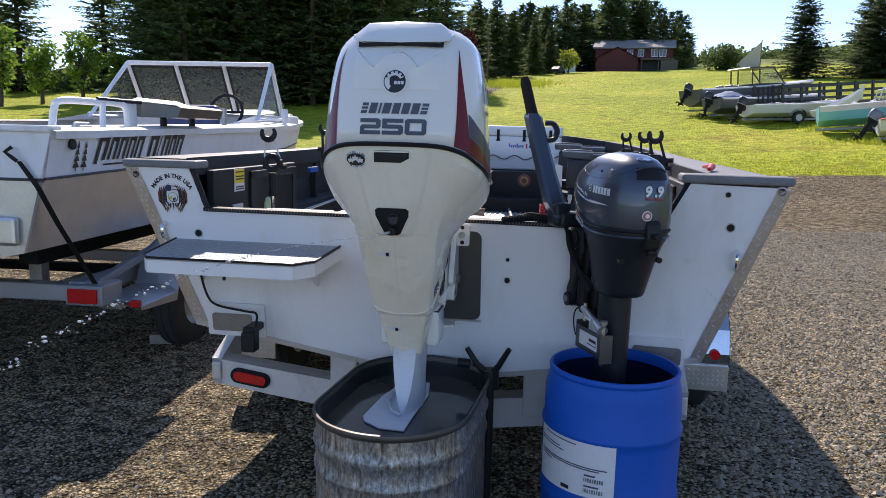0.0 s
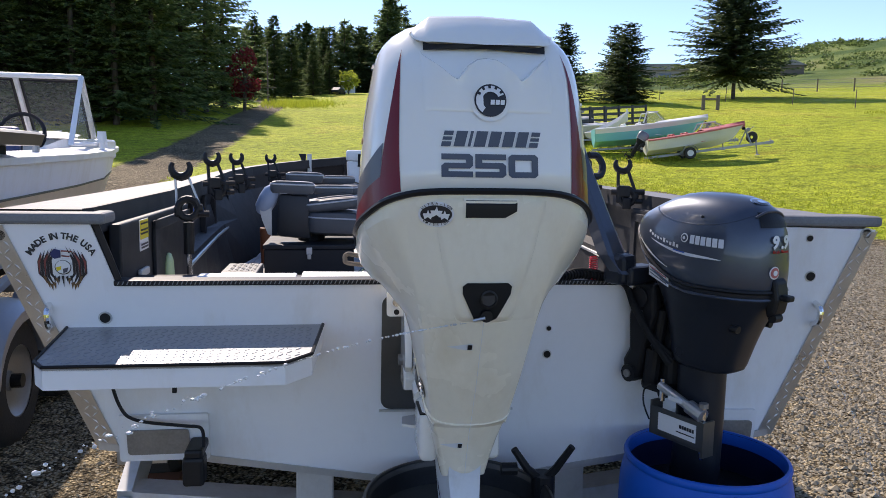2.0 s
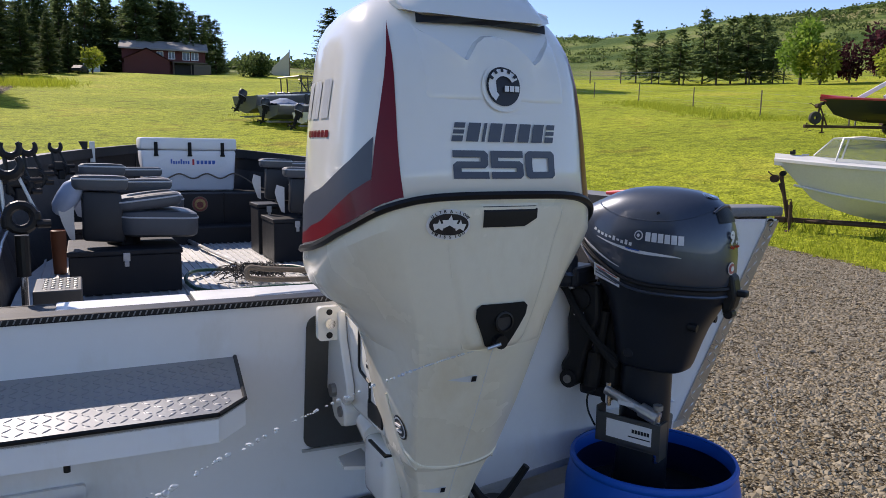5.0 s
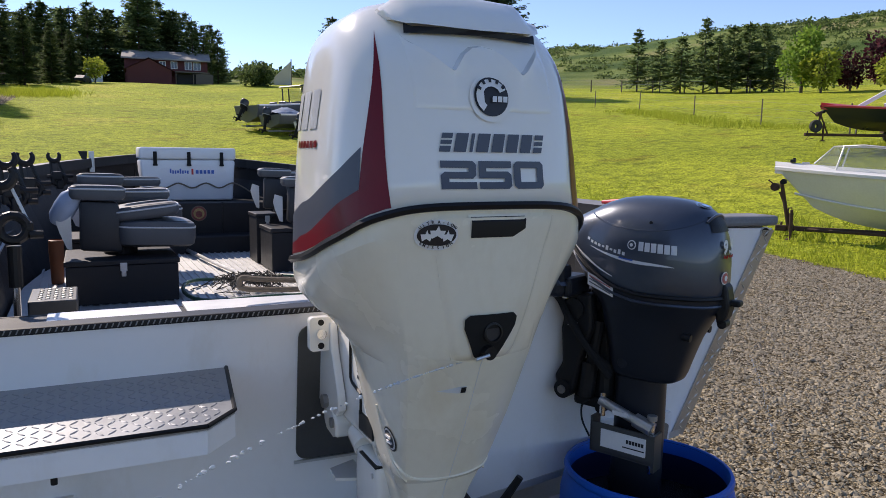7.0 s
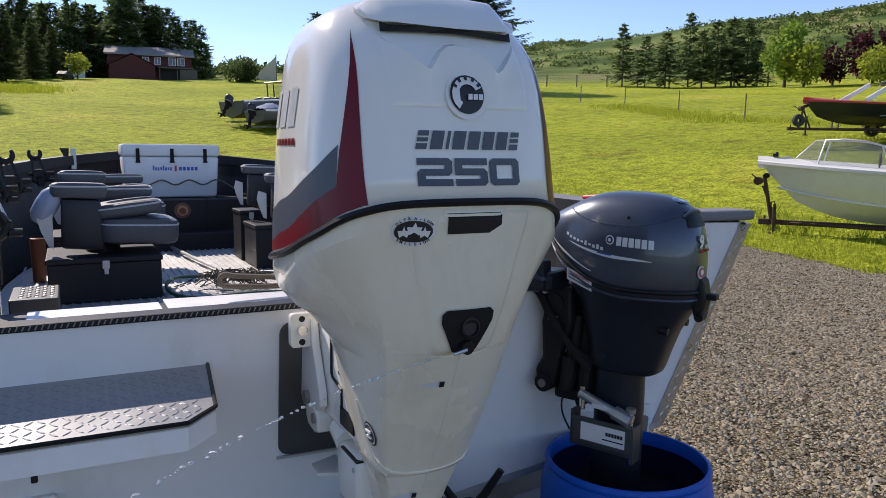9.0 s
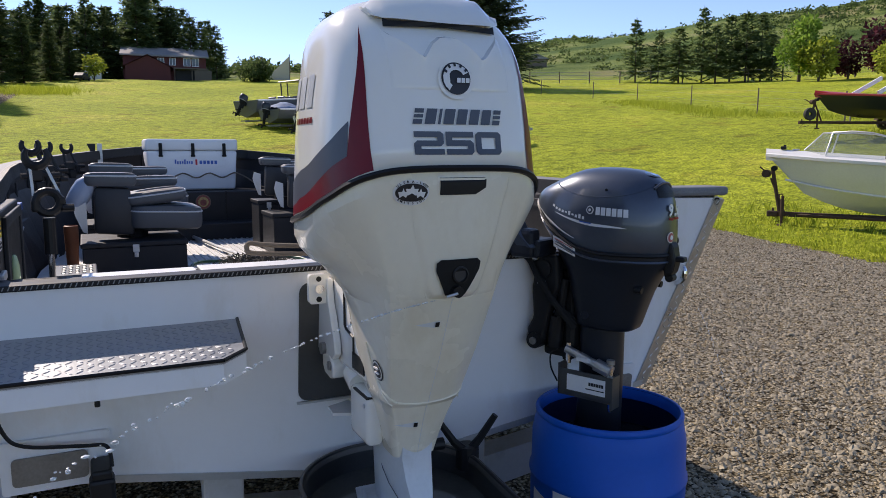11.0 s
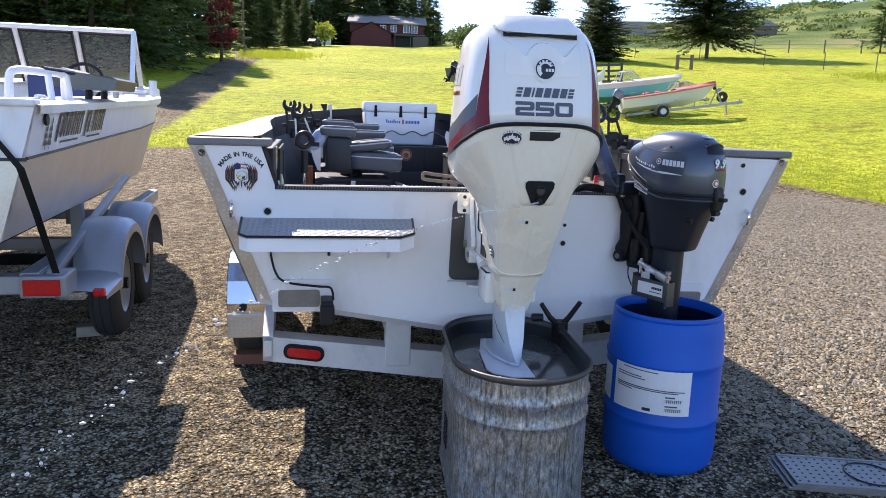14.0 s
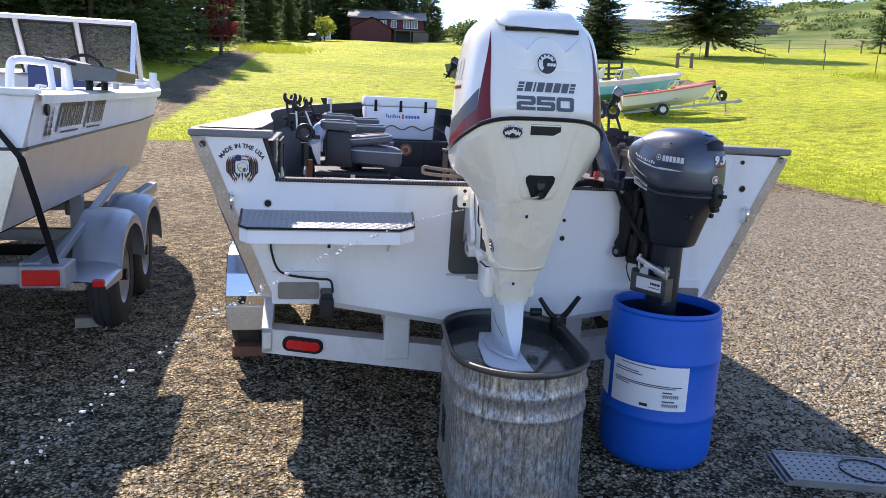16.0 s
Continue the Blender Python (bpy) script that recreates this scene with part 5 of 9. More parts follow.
def small_engine():
    def swept(z, w, f, r, e=KE):
        return [(x, y, zz + kdrop(y, min(max(z, 1.222), 1.222 + .22))) for x, y, zz in ring(0, 0, z, w, f, r, e, e, 64)]
    top = part("upper_cowl", loft([swept(*k) for k in KU]), NAVY, kicker, "glossy blue-grey cowl", smooth=True)
    # pressed crease along each shoulder
    for s in (-1, 1):
        part("shoulder_crease", tube([ksurf(math.pi + t if s < 0 else -t, 1.405 - .02 * math.cos(2 * t), -.0012) for t in np.linspace(-.9, 1.2, 24)], .0028, 5), NAVY, top)
        # small hole as a black plug, shade put into its colour
        part("vent_hole", cyl(ksurf(kang(-.04), 1.405, .0) if s < 0 else (-ksurf(kang(-.04), 1.405, 0).x, -.04, 1.405), ksurf(kang(-.04), 1.405, .0015) if s < 0 else (-ksurf(kang(-.04), 1.405, .0015).x, -.04, 1.405), .0045, 10), BLACK, top)
    rr = [(x, y, z - .002) for x, y, z in swept(1.222, .1205, .236, .197)]
    part("seam", tube(rr + [rr[0]], .006, 6), BLACK, kicker)
    rr = [(x, y, z - .022) for x, y, z in swept(1.222, .119, .228, .196)]
    part("seam_lip", tube(rr + [rr[0]], .004, 6), NAVY, kicker)

    def pan_ring(z, w, f, r, e=2.5, lift=1.0):
        return [(x, y, zz + lift * kdrop(y)) for x, y, zz in ring(0, 0, z, w, f, r, e, e, 64)]
    pan = part("lower_cowl", loft([pan_ring(1.217, .118, .230, .195), pan_ring(1.198, .117, .222, .194), pan_ring(1.185, .113, .205, .188, 2.5, .9), pan_ring(1.168, .105, .165, .176, 2.6, .7), pan_ring(1.145, .097, .130, .162, 2.8, .3), pan_ring(1.10, .089, .112, .138, 3, 0), pan_ring(1.05, .081, .104, .120, 3, 0), pan_ring(1.0, .073, .098, .104, 3, 0), pan_ring(.985, .069, .094, .097, 3, 0), pan_ring(.978, .060, .085, .085, 3, 0)]), NAVYMATT, kicker, "dark blue-grey lower cowl", smooth=True)
    part("leg", loft([ring(0, .015, .99, .050, .072, .066, 2.6, 2.6, 28), ring(0, .015, .80, .047, .072, .066, 2.6, 2.6, 28), ring(0, .02, .5, .045, .09, .07, 2.2, 2.0, 28), ring(0, .02, .25, .035, .09, .07, 2.2, 2.0, 28)]), NAVYMATT, kicker, "dark blue-grey leg", smooth=True)
    part("rear_latch", merge(prism([(-.190, 1.262), (-.207, 1.25), (-.216, 1.20), (-.208, 1.165), (-.185, 1.15), (-.175, 1.20)], "x", -.026, .026, .008), merge(box(-.014, .014, -.238, -.205, 1.20, 1.216, .005), cyl((-.015, -.196, 1.152), (.015, -.196, 1.152), .012, 10))), BLACK, kicker, "black cowl latch")
    # opening under the crown, a black patch for its shade, round badge on it
    part("air_opening", kpatch(radians(270 - 24), radians(270 + 24), 1.386, 1.424, 0, .0025, 14, 6), BLACK, top, "black air opening")
    part("opening_lip", tube([ksurf(radians(270 + d), 1.4265 - .00002 * d * d, .004) for d in range(-28, 29, 4)], .0035, 6), NAVY, top)
    def oval(ra, rz, off):
        b = bmesh.new()
        mid = b.verts.new(ksurf(radians(270), 1.4495, off))
        vs = [b.verts.new(ksurf(radians(270) + ra * math.cos(2 * math.pi * k / 24), 1.4495 + rz * math.sin(2 * math.pi * k / 24), off)) for k in range(24)]
        for k in range(24):
            b.faces.new((mid, vs[k], vs[(k + 1) % 24]))
        return b
    cb = part("crown_badge", oval(radians(21), .0075, .0025), CHROME, top, "oval chrome badge")
    part("badge_field", oval(radians(17.5), .0061, .0032), NAVY, cb)
    part("badge_mark", oval(radians(7), .0035, .0038), CHROME, cb)
    # model number
    for i, ch in enumerate("9.9"):
        x = (-.024, .002, .017)[i]
        a0 = radians(270) + math.asin(max(-1, min(1, math.copysign((abs(x) / .12) ** (KE / 2), x))))
        p, q = ksurf(a0, 1.334, .0035), ksurf(a0, 1.334, .02)
        lettering("number", ch, .046, DECALWHITE, top, pose(p.x, p.y, p.z, 86, 0, math.degrees(math.atan2((q - p).x, -(q - p).y)) * .6), shear=.12, bold=.0016)
    for i, ch in enumerate("High Thrust"):
        x = -.028 + .0056 * i
        if ch != " ":
            a0 = radians(270) + math.asin(math.copysign((abs(x) / .12) ** (KE / 2), x))
            p = ksurf(a0, 1.322, .003)
            lettering("letter", ch, .0105, REDPRINT, top, pose(p.x, p.y, p.z, 88, 0, 0), bold=.0002)
    for r, off, mt in ((.0165, .003, DECALWHITE), (.0135, .0045, FADEDRED), (.007, .006, DECALWHITE)):
        b = bmesh.new()
        vs = []
        for k in range(20):
            x, z = -.024 + r * math.cos(2 * math.pi * k / 20), 1.272 + r * math.sin(2 * math.pi * k / 20)
            a0 = radians(270) + math.asin(math.copysign((abs(x) / .124) ** (KE / 2), x))
            vs.append(b.verts.new(ksurf(a0, z, off)))
        b.faces.new(vs)
        part("star_badge", b, mt, top)
    # maker's name as blocks, script marks, lines, warning label
    for s in (-1, 1):
        for k in range(6):
            y0 = -.012 - .0168 * k
            part("name_block", kside(y0, y0 - .0135, 1.333 - .0008 * k, 1.356 - .0008 * k, s, .002, 2), LEG, top)
        for nm, r, off, mt in (("name_disc", .0125, .002, LEG), ("disc_core", .0095, .003, NAVY), ("disc_star", .0045, .004, LEG)):
            b = bmesh.new()
            vs = []
            for k in range(20):
                y, z = .007 + r * math.cos(2 * math.pi * k / 20), 1.3455 + r * math.sin(2 * math.pi * k / 20)
                v = ksurf(kang(y), z, off)
                vs.append(b.verts.new((v.x * -s, v.y, v.z)))
            b.faces.new(vs)
            part(nm, b, mt, top)
        part("silver_line", loft([[Vector((v.x * -s, v.y, v.z)) for v in (ksurf(kang(y), z, .0025), ksurf(kang(y), z + h, .0025))] for y, z, h in [(.13 - .235 * i / 20, 1.301 - .004 * i / 20, .001 + .0075 * math.sin(math.pi * i / 20) ** .7) for i in range(21)]], loop=False), LEG, top, "silver line")
        part("silver_line", loft([[Vector((v.x * -s, v.y, v.z)) for v in (ksurf(kang(y), 1.2455, .003), ksurf(kang(y), 1.2455 + h, .003))] for y, h in [(.215 - .16 * i / 20, .010 - .008 * abs(i / 10 - 1)) for i in range(21)]], loop=False), LEG, top)
        part("blue_line", kside(.04, .0, 1.3045, 1.308, s, .0035), BLUEDECAL, top)
        for k in range(10):
            y0 = .145 - .0125 * k
            part("script_mark", kside(y0, y0 - .008, 1.314 + .003 * (k in (0, 4, 6)), 1.323 + .004 * (k in (0, 5, 8)), s, .002, 1), LEG, top)
        part("label", loft([[(s * .108, .135, 1.228), (s * .110, .135, 1.262)], [(s * .118, .055, 1.203), (s * .1195, .055, 1.234)]], loop=False), PAPER, pan, "white warning label")
        for k in range(3):
            part("label_band", loft([[(s * .1135, .128, 1.236 + .008 * k), (s * .1138, .128, 1.239 + .008 * k)], [(s * .1205, .062, 1.211 + .008 * k), (s * .1207, .062, 1.214 + .008 * k)]], loop=False), FADEDRED if k == 2 else GREYDECAL, pan)
        part("knob", cyl((s * .07, -.118, 1.118), (s * .07, -.14, 1.116), .010), BLACK, pan)
        part("pan_screw", lathe([(.0, .002), (.012, .002), (.014, 0)], 16), NAVYMATT, pan).matrix_basis = pose(s * .0755, .04, 1.02, 0, s * 90, 0)
    # clamp bracket and tilt gear, forward of the leg
    side = [(.135, 1.195), (.20, 1.20), (.232, 1.16), (.222, 1.12), (.228, 1.09), (.222, .99), (.245, .95), (.232, .895), (.205, .885), (.185, .91), (.165, 1.0), (.13, 1.10)]
    bk = part("clamp_bracket", merge(prism(side, "x", -.082, -.045, .010), prism(side, "x", .045, .082, .010)), BLACK, kicker, "black clamp bracket")
    part("pivot", cyl((-.092, .212, .915), (.092, .212, .915), .026, 16), BLACK, bk)
    part("pivot_bolt", cyl((-.098, .212, .915), (-.09, .212, .915), .012, 10), GALV, bk)
    part("pivot", cyl((-.088, .185, 1.15), (.088, .185, 1.15), .030, 16), BLACK, bk)
    part("bracket_tag", box(-.0835, -.0815, .175, .205, 1.10, 1.112), DECALWHITE, bk)
    part("swivel", merge(cyl((0, .125, .90), (0, .125, 1.19), .034, 16), box(-.04, .04, .10, .16, 1.14, 1.20, .012)), BLACK, bk)
    part("tilt_ram", merge(cyl((-.052, .155, .91), (-.048, .125, 1.12), .017, 12), cyl((-.052, .158, .90), (-.051, .148, 1.0), .024, 12)), BLACK, bk)
    part("shackle", merge(box(-.05, .05, .09, .20, .865, .90, .012), cyl((-.058, .11, .872), (.058, .11, .872), .014, 12)), BLACK, bk)
    # tiller
    ar = part("tiller", loft([[(x + dx, y + dy, z) for dx, dy in ((-w, -.02), (-w * .6, -.028), (w * .6, -.028), (w, -.02), (w, .025), (-w, .025))] for x, y, z, w in ((-.135, .20, 1.225, .034), (-.145, .245, 1.275, .036), (-.158, .295, 1.38, .032), (-.172, .345, 1.49, .030), (-.183, .385, 1.585, .028), (-.187, .392, 1.60, .02))]), NAVY, kicker, "raised blue-grey tiller arm with a black grip")
    part("grip", tube([(-.185, .388, 1.59), (-.194, .394, 1.63), (-.212, .408, 1.715), (-.216, .411, 1.735)], [.023, .021, .020, .014], 14), RUBBER, ar)
    part("tiller_root", merge(box(-.15, -.03, .165, .235, 1.19, 1.245, .012), box(-.17, -.105, .18, .26, 1.19, 1.28, .015)), NAVYMATT, ar)
    part("tiller_clip", tube(curve_pts([(-.15, .335, 1.50), (-.118, .335, 1.505), (-.100, .345, 1.535), (-.110, .36, 1.562), (-.14, .365, 1.565)], 4), .011, 8), NAVYMATT, ar)
    # red coiled lanyard
    coil = [(-.165 + .012 * math.cos(k * .9), .30 + .012 * math.sin(k * .9), 1.262 - .0009 * k) for k in range(85)]
    part("lanyard", tube(coil, .0022, 5), REDPRINT, kicker, "red coiled lanyard")
    # harness
    for j in range(3):
        part("harness", tube(curve_pts([(-.30 + .02 * j, .36, 1.196), (-.20, .31, 1.208 + .008 * j), (-.10, .245, 1.19), (-.10 + .008 * j, .19, 1.12), (-.09, .14, 1.05), (-.065 + .01 * j, .08, .97 + .01 * j)], 6), .010 if j == 0 else .007), RUBBER, kicker)
    ribs = bmesh.new()
    for p in curve_pts([(-.30, .36, 1.196), (-.25, .335, 1.205), (-.20, .31, 1.21), (-.15, .28, 1.202)], 6):
        ribs = merge(ribs, cyl(p - Vector((.003, 0, 0)), p + Vector((.003, 0, 0)), .014, 10))
    part("corrugated_sleeve", ribs, BLACK, kicker)
    part("bright_clip", merge(box(-.085, -.045, .20, .225, 1.205, 1.222, .004), box(-.095, -.075, .205, .22, 1.175, 1.205, .003)), ALU, kicker)
    # steering actuator carried on the port side of the leg
    st = part("steering_unit", merge(merge(box(-.092, -.086, -.062, .118, .765, .845), box(-.092, -.045, -.062, .118, .762, .770)), merge(box(-.092, -.045, -.068, -.060, .745, .845), box(-.092, -.045, .112, .118, .765, .86))), GREYPLATE, kicker, "dark aluminium steering bracket with white label")
    part("name_plate", box(-.0945, -.0925, -.045, .085, .782, .832), PAPER, st)
    for k in range(6):
        part("name_block", box(-.0955, -.0945, .003 - .0085 * k, .0098 - .0085 * k, .808, .818), DECALBLACK, st)
    part("print_bar", box(-.0955, -.0945, -.042, .02, .795, .798), DECALBLACK, st)
    part("ram", merge(cyl((-.075, .10, .905), (-.078, -.02, .868), .0135, 14), cyl((-.077, -.005, .873), (-.079, -.055, .858), .020, 14)), ALU, st)
    part("ram_tag", box(-.0935, -.0905, .01, .055, .878, .890), PAPER, st)
    part("pin", cyl((-.075, -.052, .885), (-.075, -.052, .735), .007), CHROME, st)
    part("pin_head", cyl((-.075, -.052, .882), (-.075, -.052, .895), .013, 10), GALV, st)
    part("pin", cyl((-.07, .095, .925), (-.07, .095, .86), .008), CHROME, st)
    part("thin_cable", tube(curve_pts([(-.08, .13, .90), (-.085, .15, .88), (-.09, .145, .84), (-.092, .12, .80)], 5), .0028, 5), BLACK, st)


small_engine()

# ---- tank and drum ----
MURK = mat("murky_grey_water", (0.085, 0.083, 0.074), 0.06, var=0.2, scale=5, fine=0.1, bump=0.002, bscale=7)
# drum water: dark base colour stands for shade below the rim
WATER = mat("shaded_drum_water", (0.022, 0.025, 0.028), 0.03, var=0.05, scale=6, bump=0.0015, bscale=9)


def stadium(r, a, z, n=56):
    return [(r * math.cos(t), r * math.sin(t) + (a if math.sin(t) >= 0 else -a), z) for t in (2 * math.pi * (k + 0.5) / n for k in range(n))]


def stock_tank():
    tub = thing("stock_tank", pose(-0.118, 2.615, 0.02, 0, 0, math.degrees(1.344) - 90), "weathered galvanised steel stock tank filled with water", "water tank")
    prof = [(.250, 0.0), (.258, .03), (.262, .05), (.256, .06)] + [(.255, z) for z in np.linspace(.08, .39, 9)] + [(.2565, .405), (.261, .414), (.261, .422), (.2555, .432), (.2545, .475), (.258, .487), (.2625, .498), (.2625, .508), (.256, .52), (.2535, .535), (.255, .575)]
    rings = []
    for r, z in prof:
        ps = []
        for k, (x, y, zz) in enumerate(stadium(r, .161, z, 88)):
            d = 0.0018 * noise.noise((x * 6, y * 6, z * 5))
            ps.append((x * (1 + d * 4), y * (1 + d * 3), zz))
        rings.append(ps)
    wall = part("tank_wall", loft(rings, cap=False), ZINC, tub, "dented stained galvanised wall with pressed ribs", smooth=2)
    part("rim", loft([stadium(r, .161, z, 64) for r, z in ((.256, .576), (.264, .583), (.267, .592), (.264, .600), (.257, .602), (.251, .595), (.248, .580))], cap=False), DARKRIM, tub, "rolled rim", smooth=True)
    part("liner", loft([stadium(r, .161, z, 64) for r, z in ((.252, .60), (.246, .56), (.245, .05))], cap=False), GALVIN, tub, "inside wall with shade put into its dark colour", smooth=True)
    part("water", loft([stadium(.2446, .161, z, 64) for z in (.30, .525)]), MURK, tub, "murky grey rippled water")
    part("drain_valve", cyl((.255, -.10, .10), (.285, -.12, .10), .022, 12), CHROME, tub)
    for k in range(12):
        z = .18 + .022 * (k % 6)
        x = -.262
        part("print_bar", box(x - .001, x + .004, -.06 + .05 * (k // 6), -.02 + .05 * (k // 6), z, z + .012), DECALBLACK, tub)
    pr = thing("bracket_prop", pose(0.185, 2.80, 0), "black two-armed plastic prop standing at the tank rim", "bracket")
    part("hub", cyl((0, 0, .57), (0, 0, .64), .035, 14), BLACK, pr)
    part("arm", tube([(0, 0, .615), (.03, -.02, .66), (.065, -.05, .735)], [.015, .012, .010], 10), BLACK, pr)
    part("arm", tube([(0, 0, .615), (-.05, .0, .66), (-.09, .01, .72)], [.015, .012, .010], 10), BLACK, pr)
    part("knob", cyl((-.12, .03, .655), (-.075, .02, .655), .018, 12), BLACK, pr)
    part("post", cyl((0, .0, .03), (0, 0, .60), .018, 12), BLACK, pr)


stock_tank()


def blue_drum():
    drum = thing("drum", pose(0.614, 2.637, 0.045), "open blue plastic drum with white paper labels, full of water", "drum")
    prof = [(.0, 0.004), (.195, 0), (.215, .008), (.232, .03), (.238, .06), (.240, .20), (.2385, .218), (.2445, .228), (.2445, .238), (.2385, .248), (.240, .44), (.2385, .462), (.2445, .472), (.2445, .482), (.2385, .492), (.236, .60), (.226, .648), (.221, .66)]
    wall = part("drum_wall", lathe(prof, 64), BLUE, drum, "blue moulded wall with two hoops", smooth=True)
    part("rim", lathe([(.219, .655), (.226, .662), (.228, .671), (.224, .679), (.216, .68), (.212, .672), (.212, .64)], 64), BLUE, drum, "rounded blue rim", smooth=True)
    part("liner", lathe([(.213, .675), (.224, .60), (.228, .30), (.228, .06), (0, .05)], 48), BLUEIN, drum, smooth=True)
    part("water", lathe([(0, .552), (.2275, .552), (.2275, .50), (0, .50)], 48), WATER, drum, "rippled water with shade put into its dark colour")
    R = .2425

    def patch(a0, a1, z0, z1, r=R, slant=0.0):
        n = 12
        return loft([[(r * math.cos(radians(a0 + (a1 - a0) * i / n)), r * math.sin(radians(a0 + (a1 - a0) * i / n)), z + slant * i / n) for z in (z0, z1)] for i in range(n + 1)], loop=False)
    lb = part("label", patch(183, 262, .278, .468, R, .004), PAPER, drum, "large white paper label with bar codes")
    part("label", patch(158, 176, .29, .44, R, -.01), PAPER, drum, "second white label, torn at a corner")
    for a0, a1, z in ((194, 230, .460), (187, 214, .434), (187, 218, .424), (187, 256, .388), (187, 250, .381), (188, 205, .374)):
        part("print_bar", patch(a0, a1, z - .0025, z + .0015, R + .0012, -.004), GREYDECAL, lb)
    for k in range(26):
        a = 238 + .62 * k
        if k % 3 != 1:
            part("bar", patch(a, a + .4, .336, .350, R + .0012), DECALBLACK, lb)
            part("bar", patch(a, a + .4, .298, .312, R + .0012), DECALBLACK, lb)
    part("print_bar", patch(238, 247, .356, .362, R + .0012), GREYDECAL, lb)
    part("print_bar", patch(238, 250, .318, .324, R + .0012), GREYDECAL, lb)
    part("print_bar", patch(217, 225, .290, .303, R + .0012), DECALBLACK, lb)


blue_drum()


def ramp_plates():
    for i in range(3):
        e = thing("ramp_plate", pose(1.30 + .012 * i, 2.20 - .01 * i, .052 + .013 * i, 0, 0, -24), "silver perforated aluminium ramp plate lying in a stack", "ramp plate", "stacked ramp plates")
        b = box(-.32, .45, -.13, .13, 0, .008, .002)
        part("plate", b, GALV, e)
        for s in (-1, 1):
            part("lip", box(-.32, .45, s * .13 - .006, s * .13 + .006, 0, .012, .002), GALV, e)
        if i == 2:
            dots = bmesh.new()
            for a in range(22):
                for c in range(7):
                    dots = merge(dots, prism([(-.30 + a * .034 + .006 * math.cos(t), -.105 + c * .035 + .006 * math.sin(t)) for t in (0, 1.57, 3.14, 4.71)], "z", .008, .0095))
            tagged(part("perforation", dots, BLACK, e), kind="stuff")
            part("ring_mark", tube([(.02 + .10 * math.cos(t * .2), .10 * math.sin(t * .2), .011) for t in range(33)], .003, 5), BLACK, e)


ramp_plates()


def water_jet():
    """The engine's cooling-water jet, as drops along a falling arc."""
    rnd = random.Random(3)
    b = bmesh.new()
    s0 = Vector((-0.188, 2.405, 1.193))
    th = 3.19
    d = .0
    while d < 2.2:
        r = .0012 + .0052 * min(d + .25, 1.2) / 1.2 * rnd.random() ** 2
        j = .009 * d * d if d < 1 else .009 * d
        p = s0 + Vector((math.cos(th) * d + rnd.gauss(0, j), math.sin(th) * d + rnd.gauss(0, j), -.06 * d - .258 * d * d + rnd.gauss(0, j)))
        if p.z > .03 and rnd.random() < (.85 if d < .15 else .62):
            m = Matrix.Translation(p) @ Matrix.Diagonal((r * rnd.uniform(1, 2.2), r, r * rnd.uniform(.8, 1.4), 1))
            bmesh.ops.create_icosphere(b, subdivisions=1, radius=1, matrix=m)
        d += .0032 + .0055 * rnd.random() * min(d + .2, 1)
    me_ob = part("water_jet", b, DROPS, None, smooth=True)
    tagged(me_ob, "thin jet of clear water drops from the big engine", "water", kind="stuff")


DROPS = mat("bright_water_drops", (0.85, 0.88, 0.9), 0.08, var=0.02, Transmission_Weight=0.35)
water_jet()


def thin_jet():
    """The small engine's thinner jet."""
    rnd = random.Random(6)
    b = bmesh.new()
    d = .0
    while d < .53:
        p = Vector((.87 + d, 2.515 + .22 * d, 1.03 - .9 * d - 1.6 * d * d)) + Vector((rnd.gauss(0, .012 * d), rnd.gauss(0, .012 * d), rnd.gauss(0, .01 * d)))
        r = rnd.uniform(.0008, .0022)
        if p.z > .01:
            bmesh.ops.create_icosphere(b, subdivisions=1, radius=1, matrix=Matrix.Translation(p) @ Matrix.Diagonal((r, r, r * rnd.uniform(1.2, 2.6), 1)))
        d += .0035 + .006 * rnd.random()
    tagged(part("water_jet", b, DROPS, None, smooth=True), "fine trickle of water drops from the small engine", "water", kind="stuff")


thin_jet()

# ---- things in the fishing boat ----


GEAR = M @ pose(-.0466, -.1224, .1099) @ Matrix.Scale(.93, 4)      # loose gear on raised deck, scaled about a camera position to fit the view


